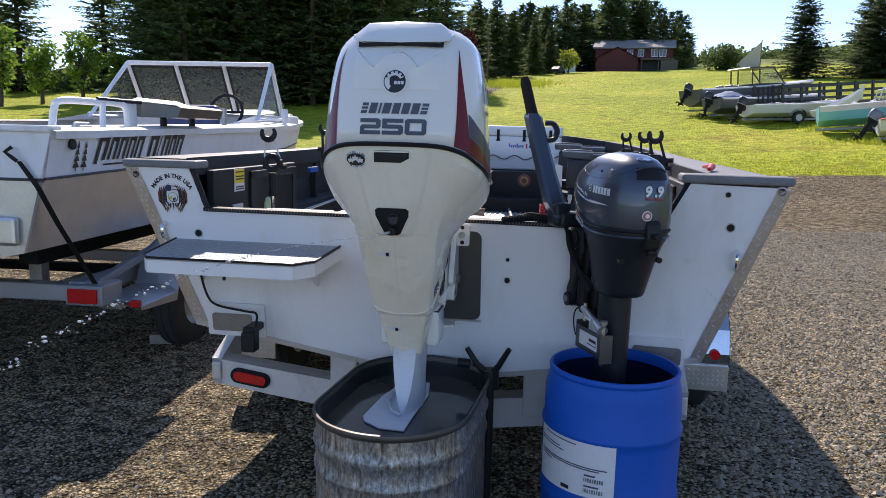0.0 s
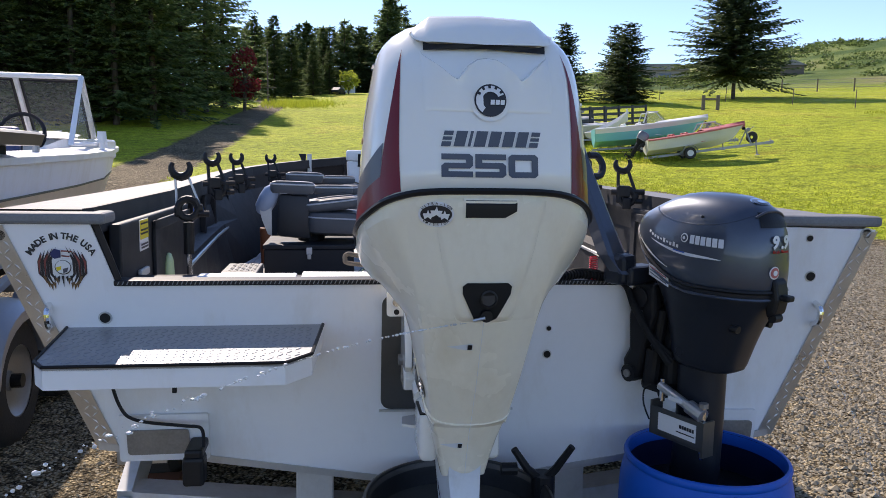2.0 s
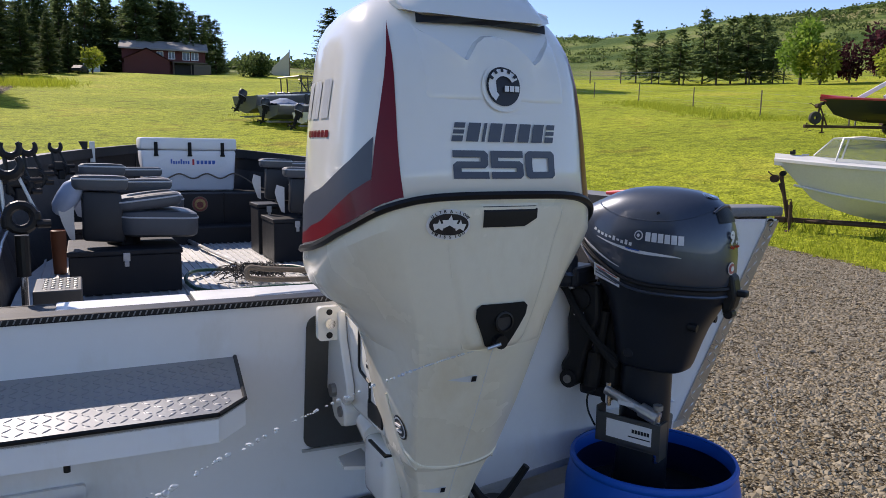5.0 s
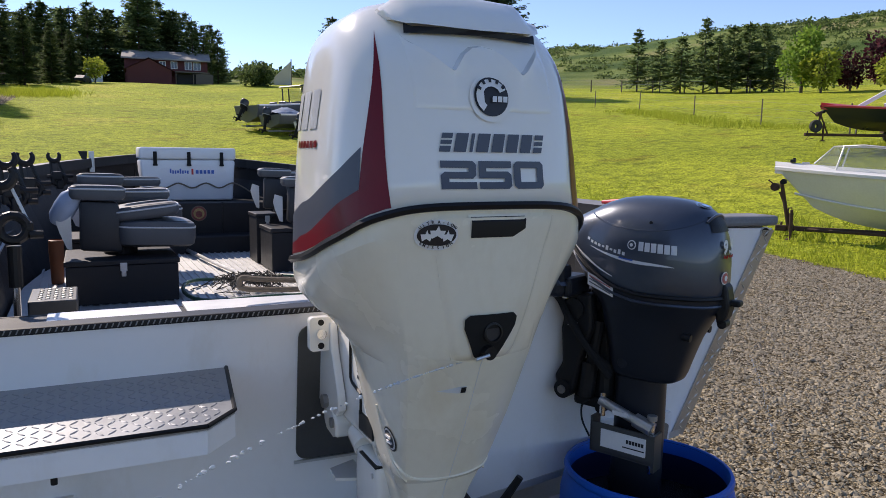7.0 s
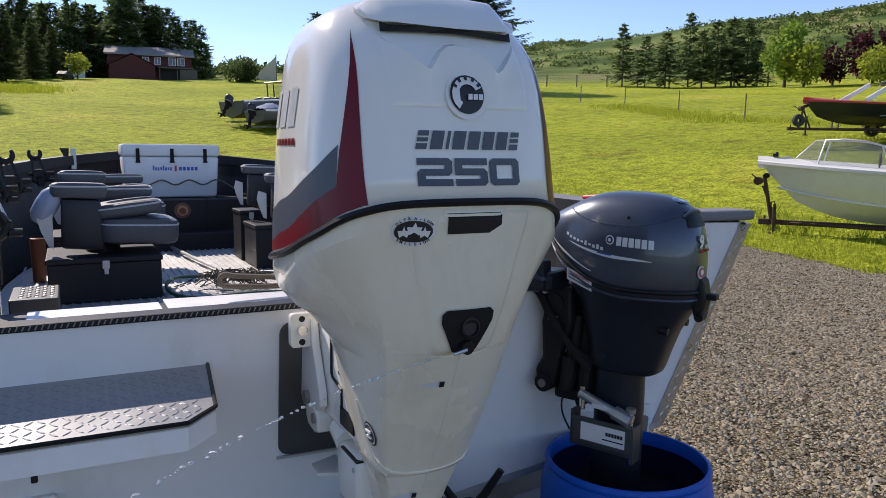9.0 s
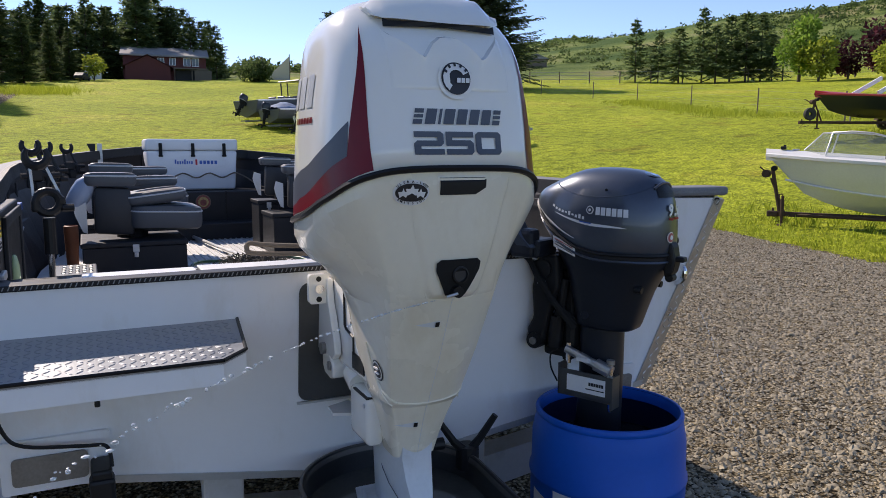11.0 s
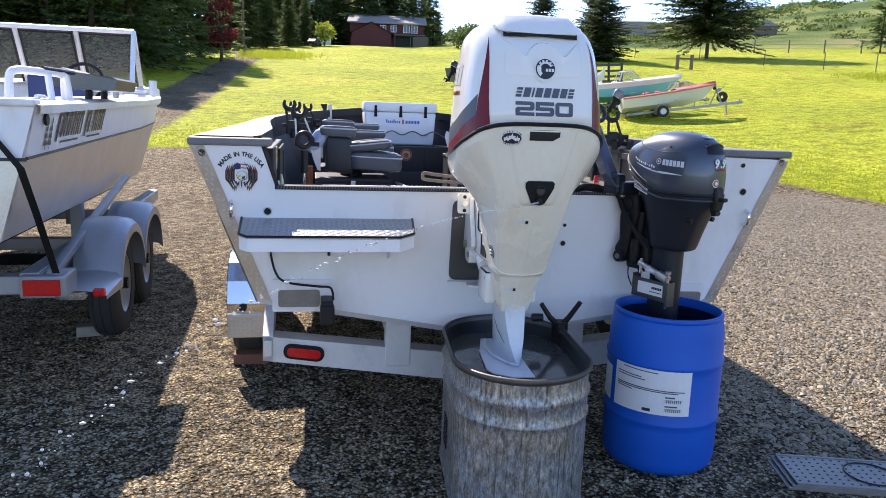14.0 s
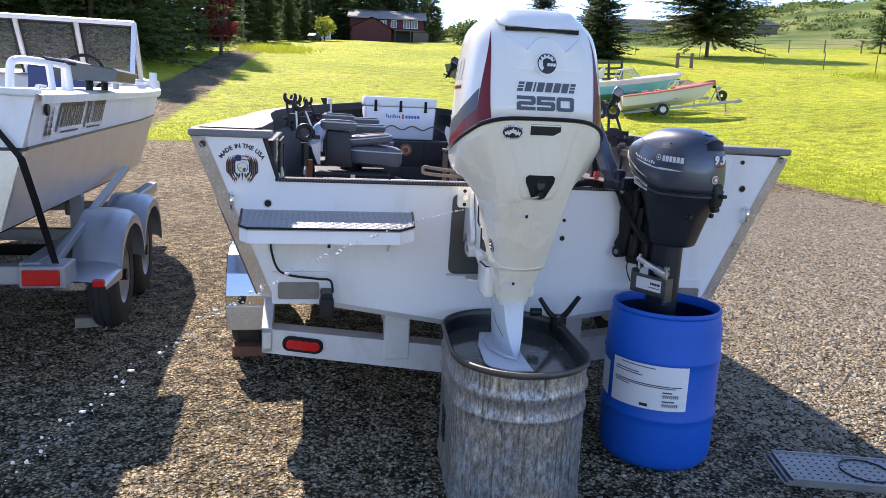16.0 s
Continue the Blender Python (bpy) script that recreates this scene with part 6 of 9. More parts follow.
def rod_holder(x, y, z, turn, mast=0.0):
    k_ = .72 if mast else .78
    e = thing("rod_holder", M @ pose(x, y, z, 0, 0, turn) @ Matrix.Scale(k_, 4), "black plastic rod holder on the gunwale" if not mast else "black rod holder on a tall mast at the stern", "rod holder", "rod holders")
    if mast:
        part("mast", tube([(0, 0, -mast), (0, 0, -mast + .14)], .013, 12), CHROME, e)
        part("mast_sleeve", tube([(0, 0, -mast + .13), (0, 0, -.01)], .024, 12), BLACK, e)
    else:
        part("mount", box(-.025, .025, -.03, .03, -.02, .05, .008), BLACK, e)
    part("ring", tube([(.045 * math.cos(t * .42), 0, .055 + .045 * math.sin(t * .42)) for t in range(16)], .018, 8), BLACK, e)
    for x0, x1, z0, z1 in ((-.062, -.034, .015, .070), (.034, .066, .038, .078)):
        part("knuckle", box(x0, x1, -.018, .023, z0, z1, .010), BLACK, e)
    part("knob", cyl((.05, -.01, .03), (.095, -.01, .03), .016, 10), BLACK, e)
    sm = ALUDULL if mast else BLACK
    part("stay", tube([(-.05, 0, .06), (-.055, .02, .20)], .006 if mast else .010, 6), sm, e)
    part("stay", tube([(.06, 0, .05), (.0, .03, .21)], .006 if mast else .010, 6), sm, e)
    if not mast:
        part("clamp", merge(box(-.06, .02, -.02, .03, .05, .12, .012), cyl((-.09, 0, .08), (.10, 0, .085), .017, 10)), BLACK, e)
    part("cradle", tube([(-.03 + .042 * math.cos(a), .02, .245 + .042 * math.sin(a)) for a in [radians(145 + 25.5 * k) for k in range(11)]], [.010, .013, .016, .018, .020, .021, .020, .018, .016, .013, .010], 8), BLACK, e)


rod_holder(-.86, .48, 1.324, 8, .29)
for x, y in ((-.93, 1.56), (-.91, 2.27), (-.83, 3.53)):
    rod_holder(x, y, 1.345, 15)
for x, y in ((.95, 1.12), (.96, 1.70), (.96, 3.0)):
    rod_holder(x, y, 1.345, -20)
post = thing("gunwale_bracket", M @ pose(-.63, 5.0, 1.42), "silver and black bracket on the gunwale", "bracket")
part("plate", box(-.02, .02, -.03, .03, -.02, .15, .004), ALUDULL, post)
part("wedge", prism([(-.10, .15), (-.03, .15), (-.04, .02)], "y", -.02, .02, .003), BLACK, post)


def cooler():
    e = thing("cooler", M @ pose(.09, 4.90, 1.175), "white rotomoulded cooler with black latches on the bow deck", "cooler")
    b = loft([[(x, y, z) for x, y in ((-w, -d), (w, -d), (w, d), (-w, d))] for z, w, d in ((0, .352, .195), (.335, .372, .205))])
    bmesh.ops.bevel(b, geom=b.edges[:], offset=.02, segments=3, affect="EDGES", profile=.5)
    part("body", b, DECALWHITE, e, smooth=True)
    lid = part("lid", box(-.378, .378, -.21, .21, .338, .435, .018, 3), DECALWHITE, e, smooth=True)
    for x in (-.26, 0, .26):
        la = part("latch", merge(box(x - .014, x + .014, -.222, -.206, .29, .40, .005), box(x - .018, x + .018, -.226, -.208, .285, .30, .004)), RUBBER, e, "black rubber latch")
    part("oval_panel", prism([(.27 * math.cos(2 * math.pi * k / 28) + .03, .235 + .062 * math.sin(2 * math.pi * k / 28)) for k in range(28)], "y", -.2065, -.198), PAPER, e)
    for k in range(8):
        part("name_block", box(-.15 + .019 * k, -.138 + .019 * k, -.2085, -.2065, .222 + (.0 if k % 3 else .004), .248 if k % 4 else .262), BLUEDECAL, e)
    part("red_bar", box(.018, .034, -.2085, -.2065, .215, .262), REDPRINT, e)
    for k in range(5):
        part("name_block", box(.052 + .031 * k, .074 + .031 * k, -.2085, -.2065, .222, .252), BLUEDECAL, e)
    rope = [(-.36 + .045 * k, -.214 - .006 * (k % 2), .125 + .02 * math.sin(k * 1.3)) for k in range(17)]
    part("rope", tube(curve_pts(rope + [(.45, -.20, .10), (.55, -.22, .03), (.62, -.3, .012)], 3), .006, 6), WOODGREY, e, "thin rope tied round the body")
    part("strap", tube([(-.372, -.21, .13), (-.40, -.1, .30), (-.42, 0, .0)], .006, 6), BLACK, e)


cooler()


def folding_seat(m, label):
    """A clam-shell boat seat, folded down on its base: sunlit cushion tops put into the colour."""
    e = thing("folding_chair", m, label, "chair", "folding boat seats")
    part("back_panel", prism([(-.095, .02), (.125, .0), (.110, .285), (-.085, .295)], "y", -.19, -.10, .022), VINYLDARK, e, smooth=True)

    def cushion(name, w, d, h, crown, m_):
        rings = []
        for z, k in ((0, .90), (.012, .97), (h * .35, 1.0), (h * .75, .995), (h - .006, .96), (h, .90)):
            rings.append([(x * k, y * k, z + (crown * (1 - (x / w) ** 2) if z > h * .5 else 0)) for x, y, zz in ring(0, 0, 0, w, d, d, 5, 5, 36)])
        c = part(name, loft(rings), VINYL, e, smooth=True)
        c.matrix_basis = m_
        rr = [(x * .985, y * .985, h * .80) for x, y, zz in ring(0, 0, 0, w, d, d, 5, 5, 36)]
        part("piping", tube(rr + [rr[0]], .006, 5), VINYLTOP, c)
        top = [[(x * k, y * k, h + .0015 + crown * (1 - (x * k / w) ** 2)) for x, y, zz in ring(0, 0, 0, w, d, d, 5, 5, 36)] for k in (.86, .5, .05)]
        part("top_panel", loft(top, cap=False), SEATTOP, c, "top panel with sunlight put into its paler colour", smooth=True)
        return c
    cushion("back_cushion", .142, .075, .072, .004, pose(.005, -.145, .300, 0, 1.5, 0))
    cushion("seat_cushion", .215, .215, .135, .012, pose(.305, -.02, .032, 0, 2, 0))
    cushion("folded_back", .185, .195, .07, .008, pose(.255, -.01, .188, 0, -7, 0))
    cushion("arm_pad", .135, .060, .058, .003, pose(.265, .075, .285, 0, 0, 0))
    part("hinge", prism([(-.19, .12), (-.155, .03), (-.13, .02), (-.13, .22), (-.19, .24), (-.205, .18)], "y", -.15, -.144), ALUDULL, e, "grey metal hinge plate")
    part("swivel", cyl((.12, 0, -.035), (.12, 0, .04), .09, 18), BLACK, e)
    return e


def seat_box(x0, x1, y0, y1, z1, label):
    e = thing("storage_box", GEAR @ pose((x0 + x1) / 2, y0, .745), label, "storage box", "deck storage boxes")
    w = (x1 - x0) / 2
    part("body", box(-w, w, 0, y1 - y0, 0, z1 - .745 - .03, .006), CHARCOAL, e)
    part("lid", box(-w - .008, w + .008, -.008, y1 - y0 + .008, z1 - .745 - .028, z1 - .745, .006), CHARCOAL, e)
    la = part("latch", merge(box(-.018, .018, -.014, -.006, z1 - .745 - .06, z1 - .745 - .015, .002), box(-.012, .012, -.02, -.012, z1 - .745 - .09, z1 - .745 - .058, .004)), ALUDULL, e)


seat_box(-.80, -.235, 2.60, 3.15, .985, "black painted storage box with a latch under the seat")
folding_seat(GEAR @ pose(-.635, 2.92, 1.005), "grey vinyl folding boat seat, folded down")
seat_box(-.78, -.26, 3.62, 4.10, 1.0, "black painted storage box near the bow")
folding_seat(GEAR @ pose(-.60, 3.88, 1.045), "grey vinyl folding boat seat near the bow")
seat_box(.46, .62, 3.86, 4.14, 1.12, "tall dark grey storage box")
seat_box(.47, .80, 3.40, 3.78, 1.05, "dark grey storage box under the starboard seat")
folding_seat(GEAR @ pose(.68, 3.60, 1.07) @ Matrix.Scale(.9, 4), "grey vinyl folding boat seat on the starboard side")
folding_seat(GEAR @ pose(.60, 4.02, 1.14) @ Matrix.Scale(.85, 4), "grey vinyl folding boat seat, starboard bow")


def buoy():
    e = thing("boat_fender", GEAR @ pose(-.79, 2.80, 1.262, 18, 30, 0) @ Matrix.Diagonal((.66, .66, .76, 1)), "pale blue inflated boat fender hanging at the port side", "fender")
    part("body", lathe([(.0, -.15), (.05, -.14), (.085, -.09), (.092, 0), (.085, .08), (.05, .13), (.02, .15), (0, .155)], 22), mat("pale_blue_white_vinyl", (.36, .44, .58), .3), e, smooth=True)
    part("eye", cyl((0, 0, .15), (0, 0, .185), .018, 12), BLUEDECAL, e)


buoy()


def landing_net():
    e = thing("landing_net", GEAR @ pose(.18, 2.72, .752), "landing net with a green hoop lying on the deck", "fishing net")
    hoop = [(.38 * math.cos(t * .2), .42 * math.sin(t * .2), .02 + .015 * math.sin(t * .6)) for t in range(32)]
    part("hoop", tube(hoop, .011, 8), mat("dark_green_hoop", (.03, .09, .05), .4), e, "dark green metal hoop")
    rnd = random.Random(8)
    mesh = bmesh.new()
    for k in range(70):
        p = Vector((rnd.gauss(.04, .085), rnd.gauss(.06, .10), .03))
        pts = [p]
        for j in range(6):
            p = p + Vector((rnd.gauss(0, .045), rnd.gauss(0, .05), 0))
            p.z = .02 + rnd.random() * .10 * max(0, 1 - (p.x ** 2 + p.y ** 2) / .12)
            pts.append(p.copy())
        mesh = merge(mesh, tube(pts, .0028, 4))
    part("netting", mesh, NETTING, e, "heap of dark netting")
    part("handle", tube([(.05, .35, .02), (-.06, 1.2, .02), (-.13, 1.9, .02)], .016, 10), ALU, e, "silver handle tube")


landing_net()
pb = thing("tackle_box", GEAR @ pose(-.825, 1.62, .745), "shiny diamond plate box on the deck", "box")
part("body", box(-.09, .09, -.02, .30, 0, .22, .006), GREYPLATE, pb)
tagged(part("lid_lug", lugs(lambda u, v: -.085 < u < .085 and -.015 < v < .295, -.09, .09, -.02, .30, .028, lambda u, v, h: (u, v, .22 + h)), GREYPLATE, pb), kind="stuff")
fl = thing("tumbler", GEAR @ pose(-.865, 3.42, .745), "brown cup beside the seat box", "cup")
part("body", lathe([(0, 0), (.036, 0), (.044, .22), (.044, .27), (.036, .275), (.034, .20), (0, .20)], 18), COPPER, fl, smooth=True)
handle = thing("tube_handle", M, "bent weathered tube handle lying on the stern ledge", "handle")
part("tube", tube(curve_pts([(.16, .25, 1.205), (-.12, .225, 1.222), (-.28, .212, 1.236), (-.325, .212, 1.243), (-.335, .21, 1.228), (-.31, .208, 1.212), (-.12, .215, 1.200), (.16, .23, 1.19)], 5), .0075, 8), WOODGREY, handle, smooth=True)
towel = thing("rolled_cover", M @ pose(.92, 1.6, 1.395), "red rolled cloth on the starboard gunwale", "cloth")
part("roll", tube([(0.12, -1.36, 0.008), (.145, -1.28, .016), (.16, -1.20, .015), (.15, -1.08, .008)], [.008, .014, .013, .007], 14), REDPRINT, towel)

# ---- the second boat, on its own trailer ----


def second_boat():
    N = pose(-3.149, 3.94, 0, 0, 0, -5.9)
    e = thing("jet_boat", N, "older white and bare aluminium boat with a windscreen", "boat")
    ys = [0, .6, 1.2, 2, 3, 3.8, 4.6, 5.2, 5.8, 6.3, 6.6]

    def sec(y):
        t = min(max((y - 3.4) / 3.2, 0), 1)
        g = 1.17 * (1 - t ** 2.2) + .015
        c = 1.0 * (1 - t ** 1.8) + .01
        return g, c, 1.477 + .018 * y + .10 * t, .86 + .45 * t ** 2, .66 + .45 * t ** 3
    for s in (-1, 1):
        up_, lo, bot, cap = [], [], [], []
        for y in ys:
            g, c, zg, zc, zk = sec(y)
            zl = zg - .235 + .02 * y / 6
            gl = c + (g - c) * (zl - zc) / (zg - zc) + .012
            up_.append([(s * g, y, zg), (s * (gl + .004), y, zl)])
            lo.append([(s * gl, y, zl), (s * (c + .0), y, zc)])
            bot.append([(s * c, y, zc), (s * (c - .05), y, zc - .01), (0, y, zk)])
            cap.append([(s * (g + .02), y, zg - .035), (s * (g + .025), y, zg + .005), (s * (g - .03), y, zg + .02), (s * max(g - .32, .0), y, zg + .025), (s * max(g - .33, .0), y, zg + .10 if y > 3.6 else zg + .02)])
        part("topside", loft(up_, loop=False), WHITE, e, "white painted topside", smooth=True)
        part("hull_side", loft(lo, loop=False), BAREHULL, e, "bare aluminium lower hull", smooth=True)
        part("hull_bottom", loft(bot, loop=False), BAREHULL, e)
        part("gunwale", loft(cap, loop=False), WHITE, e, "white gunwale", smooth=True)
        part("paint_line", tube([(p[1][0] * 1.002, p[1][1], p[1][2]) for p in up_], .008, 5), DECALBLACK, e)
    g, c, zg, zc, zk = sec(0)
    part("transom", prism([(-g, zg), (g, zg), (c, zc), (0, zk), (-c, zc)], "y", -.01, .05), WHITE, e, "white transom")
    part("transom_lower", prism([(-1.12, 1.235), (1.12, 1.235), (c, zc), (0, zk), (-c, zc)], "y", -.016, -.01), BAREHULL, e)
    part("transom_line", box(-1.14, 1.14, -.022, -.01, 1.23, 1.245), DECALBLACK, e)
    part("stern_cap", box(-1.19, 1.19, -.03, .08, 1.475, 1.51, .01), WHITE, e)
    part("stern_hatch", box(.62, 1.0, -.06, -.015, .90, 1.05, .02), ALU, e, "bare metal stern tab")
    part("foredeck", loft([[(-max(sec(y)[0] - .3, 0), y, sec(y)[2] + .10), (max(sec(y)[0] - .3, 0), y, sec(y)[2] + .10)] for y in ys[5:]], loop=False), WHITE, e)
    part("cockpit_sole", box(-.95, .95, .1, 4, 1.0, 1.02), FLOOR, e)
    # name as slanted bars, with two pointed tree marks
    def side(y, z):
        g, c, zg, zc, zk = sec(y)
        zl = zg - .235 + .02 * y / 6
        gl = c + (g - c) * (zl - zc) / (zg - zc) + .016
        return (gl + (g - gl) * (z - zl) / (zg - zl) + .006, y, z)
    def bar(p, nm="name_block", mt=DECALBLACK):
        b = bmesh.new()
        b.faces.new([b.verts.new(side(y, z)) for y, z in p])
        part(nm, b, mt, e)
    for k, (y0, w, h) in enumerate(((.40, .12, .155), (.53, .09, .135), (.63, .09, .135), (.73, .08, .135), (.82, .09, .135), (.98, .12, .155), (1.11, .04, .135), (1.16, .09, .135), (1.26, .08, .135), (1.35, .10, .135))):
        z1 = 1.452 + .012 * y0
        z0 = z1 - h
        tilt_ = .035
        bar([(y0, z0), (y0 + w * .28, z0), (y0 + w * .28 + tilt_, z1), (y0 + tilt_, z1)])
        if w > .05:
            bar([(y0 + w * .62, z0 if h < .15 else z0 + .02), (y0 + w * .9, z0 if h < .15 else z0 + .02), (y0 + w * .9 + tilt_, z1), (y0 + w * .62 + tilt_, z1)])
            bar([(y0 + w * .2 + tilt_, z1 - .03), (y0 + w * .8 + tilt_, z1 - .03), (y0 + w * .85 + tilt_, z1), (y0 + w * .25 + tilt_, z1)])
    bar([(.50, 1.292), (.86, 1.296), (.86, 1.306), (.50, 1.302)], "print_bar")
    bar([(1.06, 1.30), (1.40, 1.304), (1.40, 1.314), (1.06, 1.31)], "print_bar")
    for y0 in (.24, .31):
        for k in range(4):
            z = 1.435 - .035 * k
            bar([(y0 - .012 - .006 * k, z - .04), (y0 + .012 + .006 * k, z - .04), (y0, z)], "tree_mark")
        bar([(y0 - .004, 1.27), (y0 + .004, 1.27), (y0 + .004, 1.31), (y0 - .004, 1.31)], "tree_mark")
    part("through_hull", cyl(side(.17, 1.415), (1.19, .17, 1.415), .028, 16), BLACK, e)
    # windscreen of framed panes
    ztop, zb, yt, yb = 2.16, 1.62, 3.90, 4.25
    for x0, x1 in ((-.56, -.05), (-.05, .458), (.458, .96)):
        f = part("windscreen_frame", merge(merge(tube([(x0, yb, zb), (x0, yt, ztop)], .022, 8), tube([(x1, yb, zb), (x1, yt, ztop)], .022, 8)), merge(tube([(x0, yt, ztop), (x1, yt, ztop)], .022, 8), tube([(x0, yb, zb), (x1, yb, zb)], .022, 8))), WHITE, e, "white windscreen frame")
        gl = part("pane", loft([[(x0 + .03, yb - .02, zb + .03), (x1 - .03, yb - .02, zb + .03)], [(x0 + .03, yt + .02, ztop - .03), (x1 - .03, yt + .02, ztop - .03)]], loop=False), GLASS, f)
        gl.visible_shadow = False
        part("gasket", tube([(x0 + .035, yb - .02, zb + .035), (x1 - .035, yb - .02, zb + .035), (x1 - .035, yt + .02, ztop - .035), (x0 + .035, yt + .02, ztop - .035), (x0 + .035, yb - .02, zb + .035)], .014, 5), BLACK, f)
    for s, x in ((-1, -.56), (1, .96)):
        xb = x + s * .07
        f = part("side_wing", merge(tube([(x, yt, ztop), (xb, 3.30, 1.61), (xb, yb, zb)], .022, 8), tube([(x, yb, zb), (x, yt, ztop)], .022, 8)), WHITE, e)
        b = bmesh.new()
        b.faces.new([b.verts.new(p) for p in ((x, yt, ztop - .05), (xb, 3.36, 1.63), (xb, yb - .05, zb + .02))])
        part("pane", b, GLASS, f).visible_shadow = False
    part("dash", box(-1.1, 1.12, 4.0, 4.3, 1.50, 1.66, .02), WHITE, e)
    wheel = part("steering_wheel", tube([(.55 + .17 * math.cos(t * .3), 3.72 + .05 * math.sin(t * .3), 1.68 + .165 * math.sin(t * .3)) for t in range(22)], .016, 8), BLACK, e)
    part("spoke", merge(tube([(.39, 3.72, 1.68), (.71, 3.72, 1.68)], .012, 6), tube([(.55, 3.72, 1.68), (.55, 3.68, 1.52)], .012, 6)), BLACK, wheel)
    part("helm_seat", merge(box(.30, .78, 3.0, 3.4, 1.40, 1.52, .03), box(.30, .78, 2.95, 3.05, 1.5, 1.72, .03)), mat("blue_vinyl", (.02, .04, .14), .5), e)
    # fish table on posts
    tb = part("bait_table", loft([[(.98, y - .06, 1.62 + u), (1.02, y - .06, 1.70 + u), (1.08, y, 1.675), (1.29, y + .06, 1.655), (1.32, y + .06, 1.64), (1.30, y + .05, 1.58), (1.08, y, 1.575)] for y, u in ((1.08, -.03), (1.20, .0), (1.75, .0))]), GREYPLATE, e, "grey aluminium bait table")
    for y in (1.27, 1.70):
        part("table_post", cyl((1.13, y, 1.49), (1.13, y, 1.60), .022, 12), BLACK, tb)
    # white stern rails
    part("stern_rail", tube(curve_pts([(.99, .30, 1.50), (.985, .33, 1.60), (1.0, .37, 1.645), (1.05, .60, 1.65), (1.09, .79, 1.648), (1.115, .83, 1.62), (1.13, .82, 1.50)], 5), .020, 10), WHITE, e, "white tubular stern rail")
    part("rail_pad", tube([(1.06, .62, 1.668), (1.10, .80, 1.665), (1.11, 1.02, 1.665)], .012, 8), BLACK, e)
    part("rail_brace", tube([(1.07, .66, 1.64), (1.10, .60, 1.50)], .018, 8), WHITE, e)
    part("rail_panel", box(1.07, 1.10, .88, .99, 1.49, 1.66, .006), WHITE, e)
    part("cleat", merge(box(1.07, 1.13, .34, .45, 1.495, 1.515, .006), cyl((1.10, .33, 1.522), (1.10, .46, 1.522), .011, 10)), ALUDULL, e)
    part("rod_tube", cyl((1.06, 2.45, 1.50), (1.06, 2.45, 1.68), .022, 14), TRAILERGREY, e)
    part("white_light", merge(cyl((1.13, 3.79, 1.54), (1.13, 3.79, 1.63), .022, 12), cyl((1.13, 3.79, 1.63), (1.13, 3.79, 1.72), .038, 14, .034)), DECALWHITE, e)
    part("bow_rail", tube(curve_pts([(.95, 4.4, 1.56), (.95, 4.45, 1.66), (.75, 5.2, 1.68), (.72, 5.3, 1.6)], 4), .02, 8), WHITE, e)
    # strap down to the trailer
    part("strap", loft([[(1.01, -.035, 1.33), (1.04, -.035, 1.33)], [(1.10, -.03, 1.20), (1.135, -.03, 1.20)], [(1.11, .10, 1.0), (1.145, .10, 1.0)], [(1.10, .42, .62), (1.135, .42, .62)]], loop=False), RUBBER, e, "black tie-down strap")
    part("hook", tube([(.99, -.03, 1.40), (.965, -.05, 1.375), (1.0, -.05, 1.35), (1.02, -.04, 1.33)], .01, 6), BLACK, e)
    t = thing("boat_trailer", N, "silver tandem-axle boat trailer with red tail lights", "trailer")
    for s in (-1, 1):
        li = part("tail_light_box", box(*sorted((s * .94, s * 1.17)), .40, .62, .49, .61, .012), FENDERPAINT, t)
        part("lens", box(*sorted((s * .96, s * 1.14)), .388, .402, .505, .59, .006), REDLENS, li, "rectangular red lens")
        part("reversing_light", prism(rounded(*sorted((s * 1.08, s * 1.24)), .455, .495, .018), "y", .50, .53), CHROME, t)
        part("marker", box(*sorted((s * 1.27, s * 1.33)), .50, .54, .47, .51, .006), REDLENS, t)
        for y in (1.38, 2.22):
            fb = []
            for k in range(15):
                a = math.pi * (k / 14)
                py, pz = y - .42 * math.cos(a) , .40 + .38 * math.sin(a) ** .8
                fb.append([(s * 1.06, py, pz), (s * 1.20, py, pz + .004), (s * 1.30, py, pz - .01), (s * 1.335, py, pz - .045), (s * 1.335, py, max(pz - .10, .38))])
            if y < 1.7:
                fb = [[(s * 1.06, .52, .50), (s * 1.20, .52, .50), (s * 1.30, .52, .49), (s * 1.335, .52, .47), (s * 1.335, .52, .45)]] + fb[1:]
            part("fender", loft(fb, loop=False), FENDERPAINT, t, "rounded silver fender", smooth=True)
            wh = part("wheel", lathe([(.19, -.085), (.29, -.088), (.325, -.072), (.337, -.055), (.331, -.048), (.34, -.04), (.34, -.012), (.333, -.009), (.333, -.003), (.34, 0), (.34, .04), (.331, .048), (.337, .055), (.325, .072), (.29, .088), (.19, .085)], 36), TYRE, t, "worn black tyre", smooth=True)
            wh.matrix_basis = pose(s * 1.19, y, .345, 0, 90, 0)
            part("rim", lathe([(.0, s * .04), (.05, s * .05), (.055, s * .03), (.12, s * .03), (.165, s * .05), (.185, s * .08), (.195, s * .08), (.195, 0)], 26), TRAILERGREY, wh, smooth=True)
            part("hub", cyl((0, 0, s * .03), (0, 0, s * .10), .038, 14), BLACK, wh)
        part("side_rail", box(*sorted((s * .93, s * 1.03)), .45, 4.6, .52, .62, .01), FENDERPAINT, t)
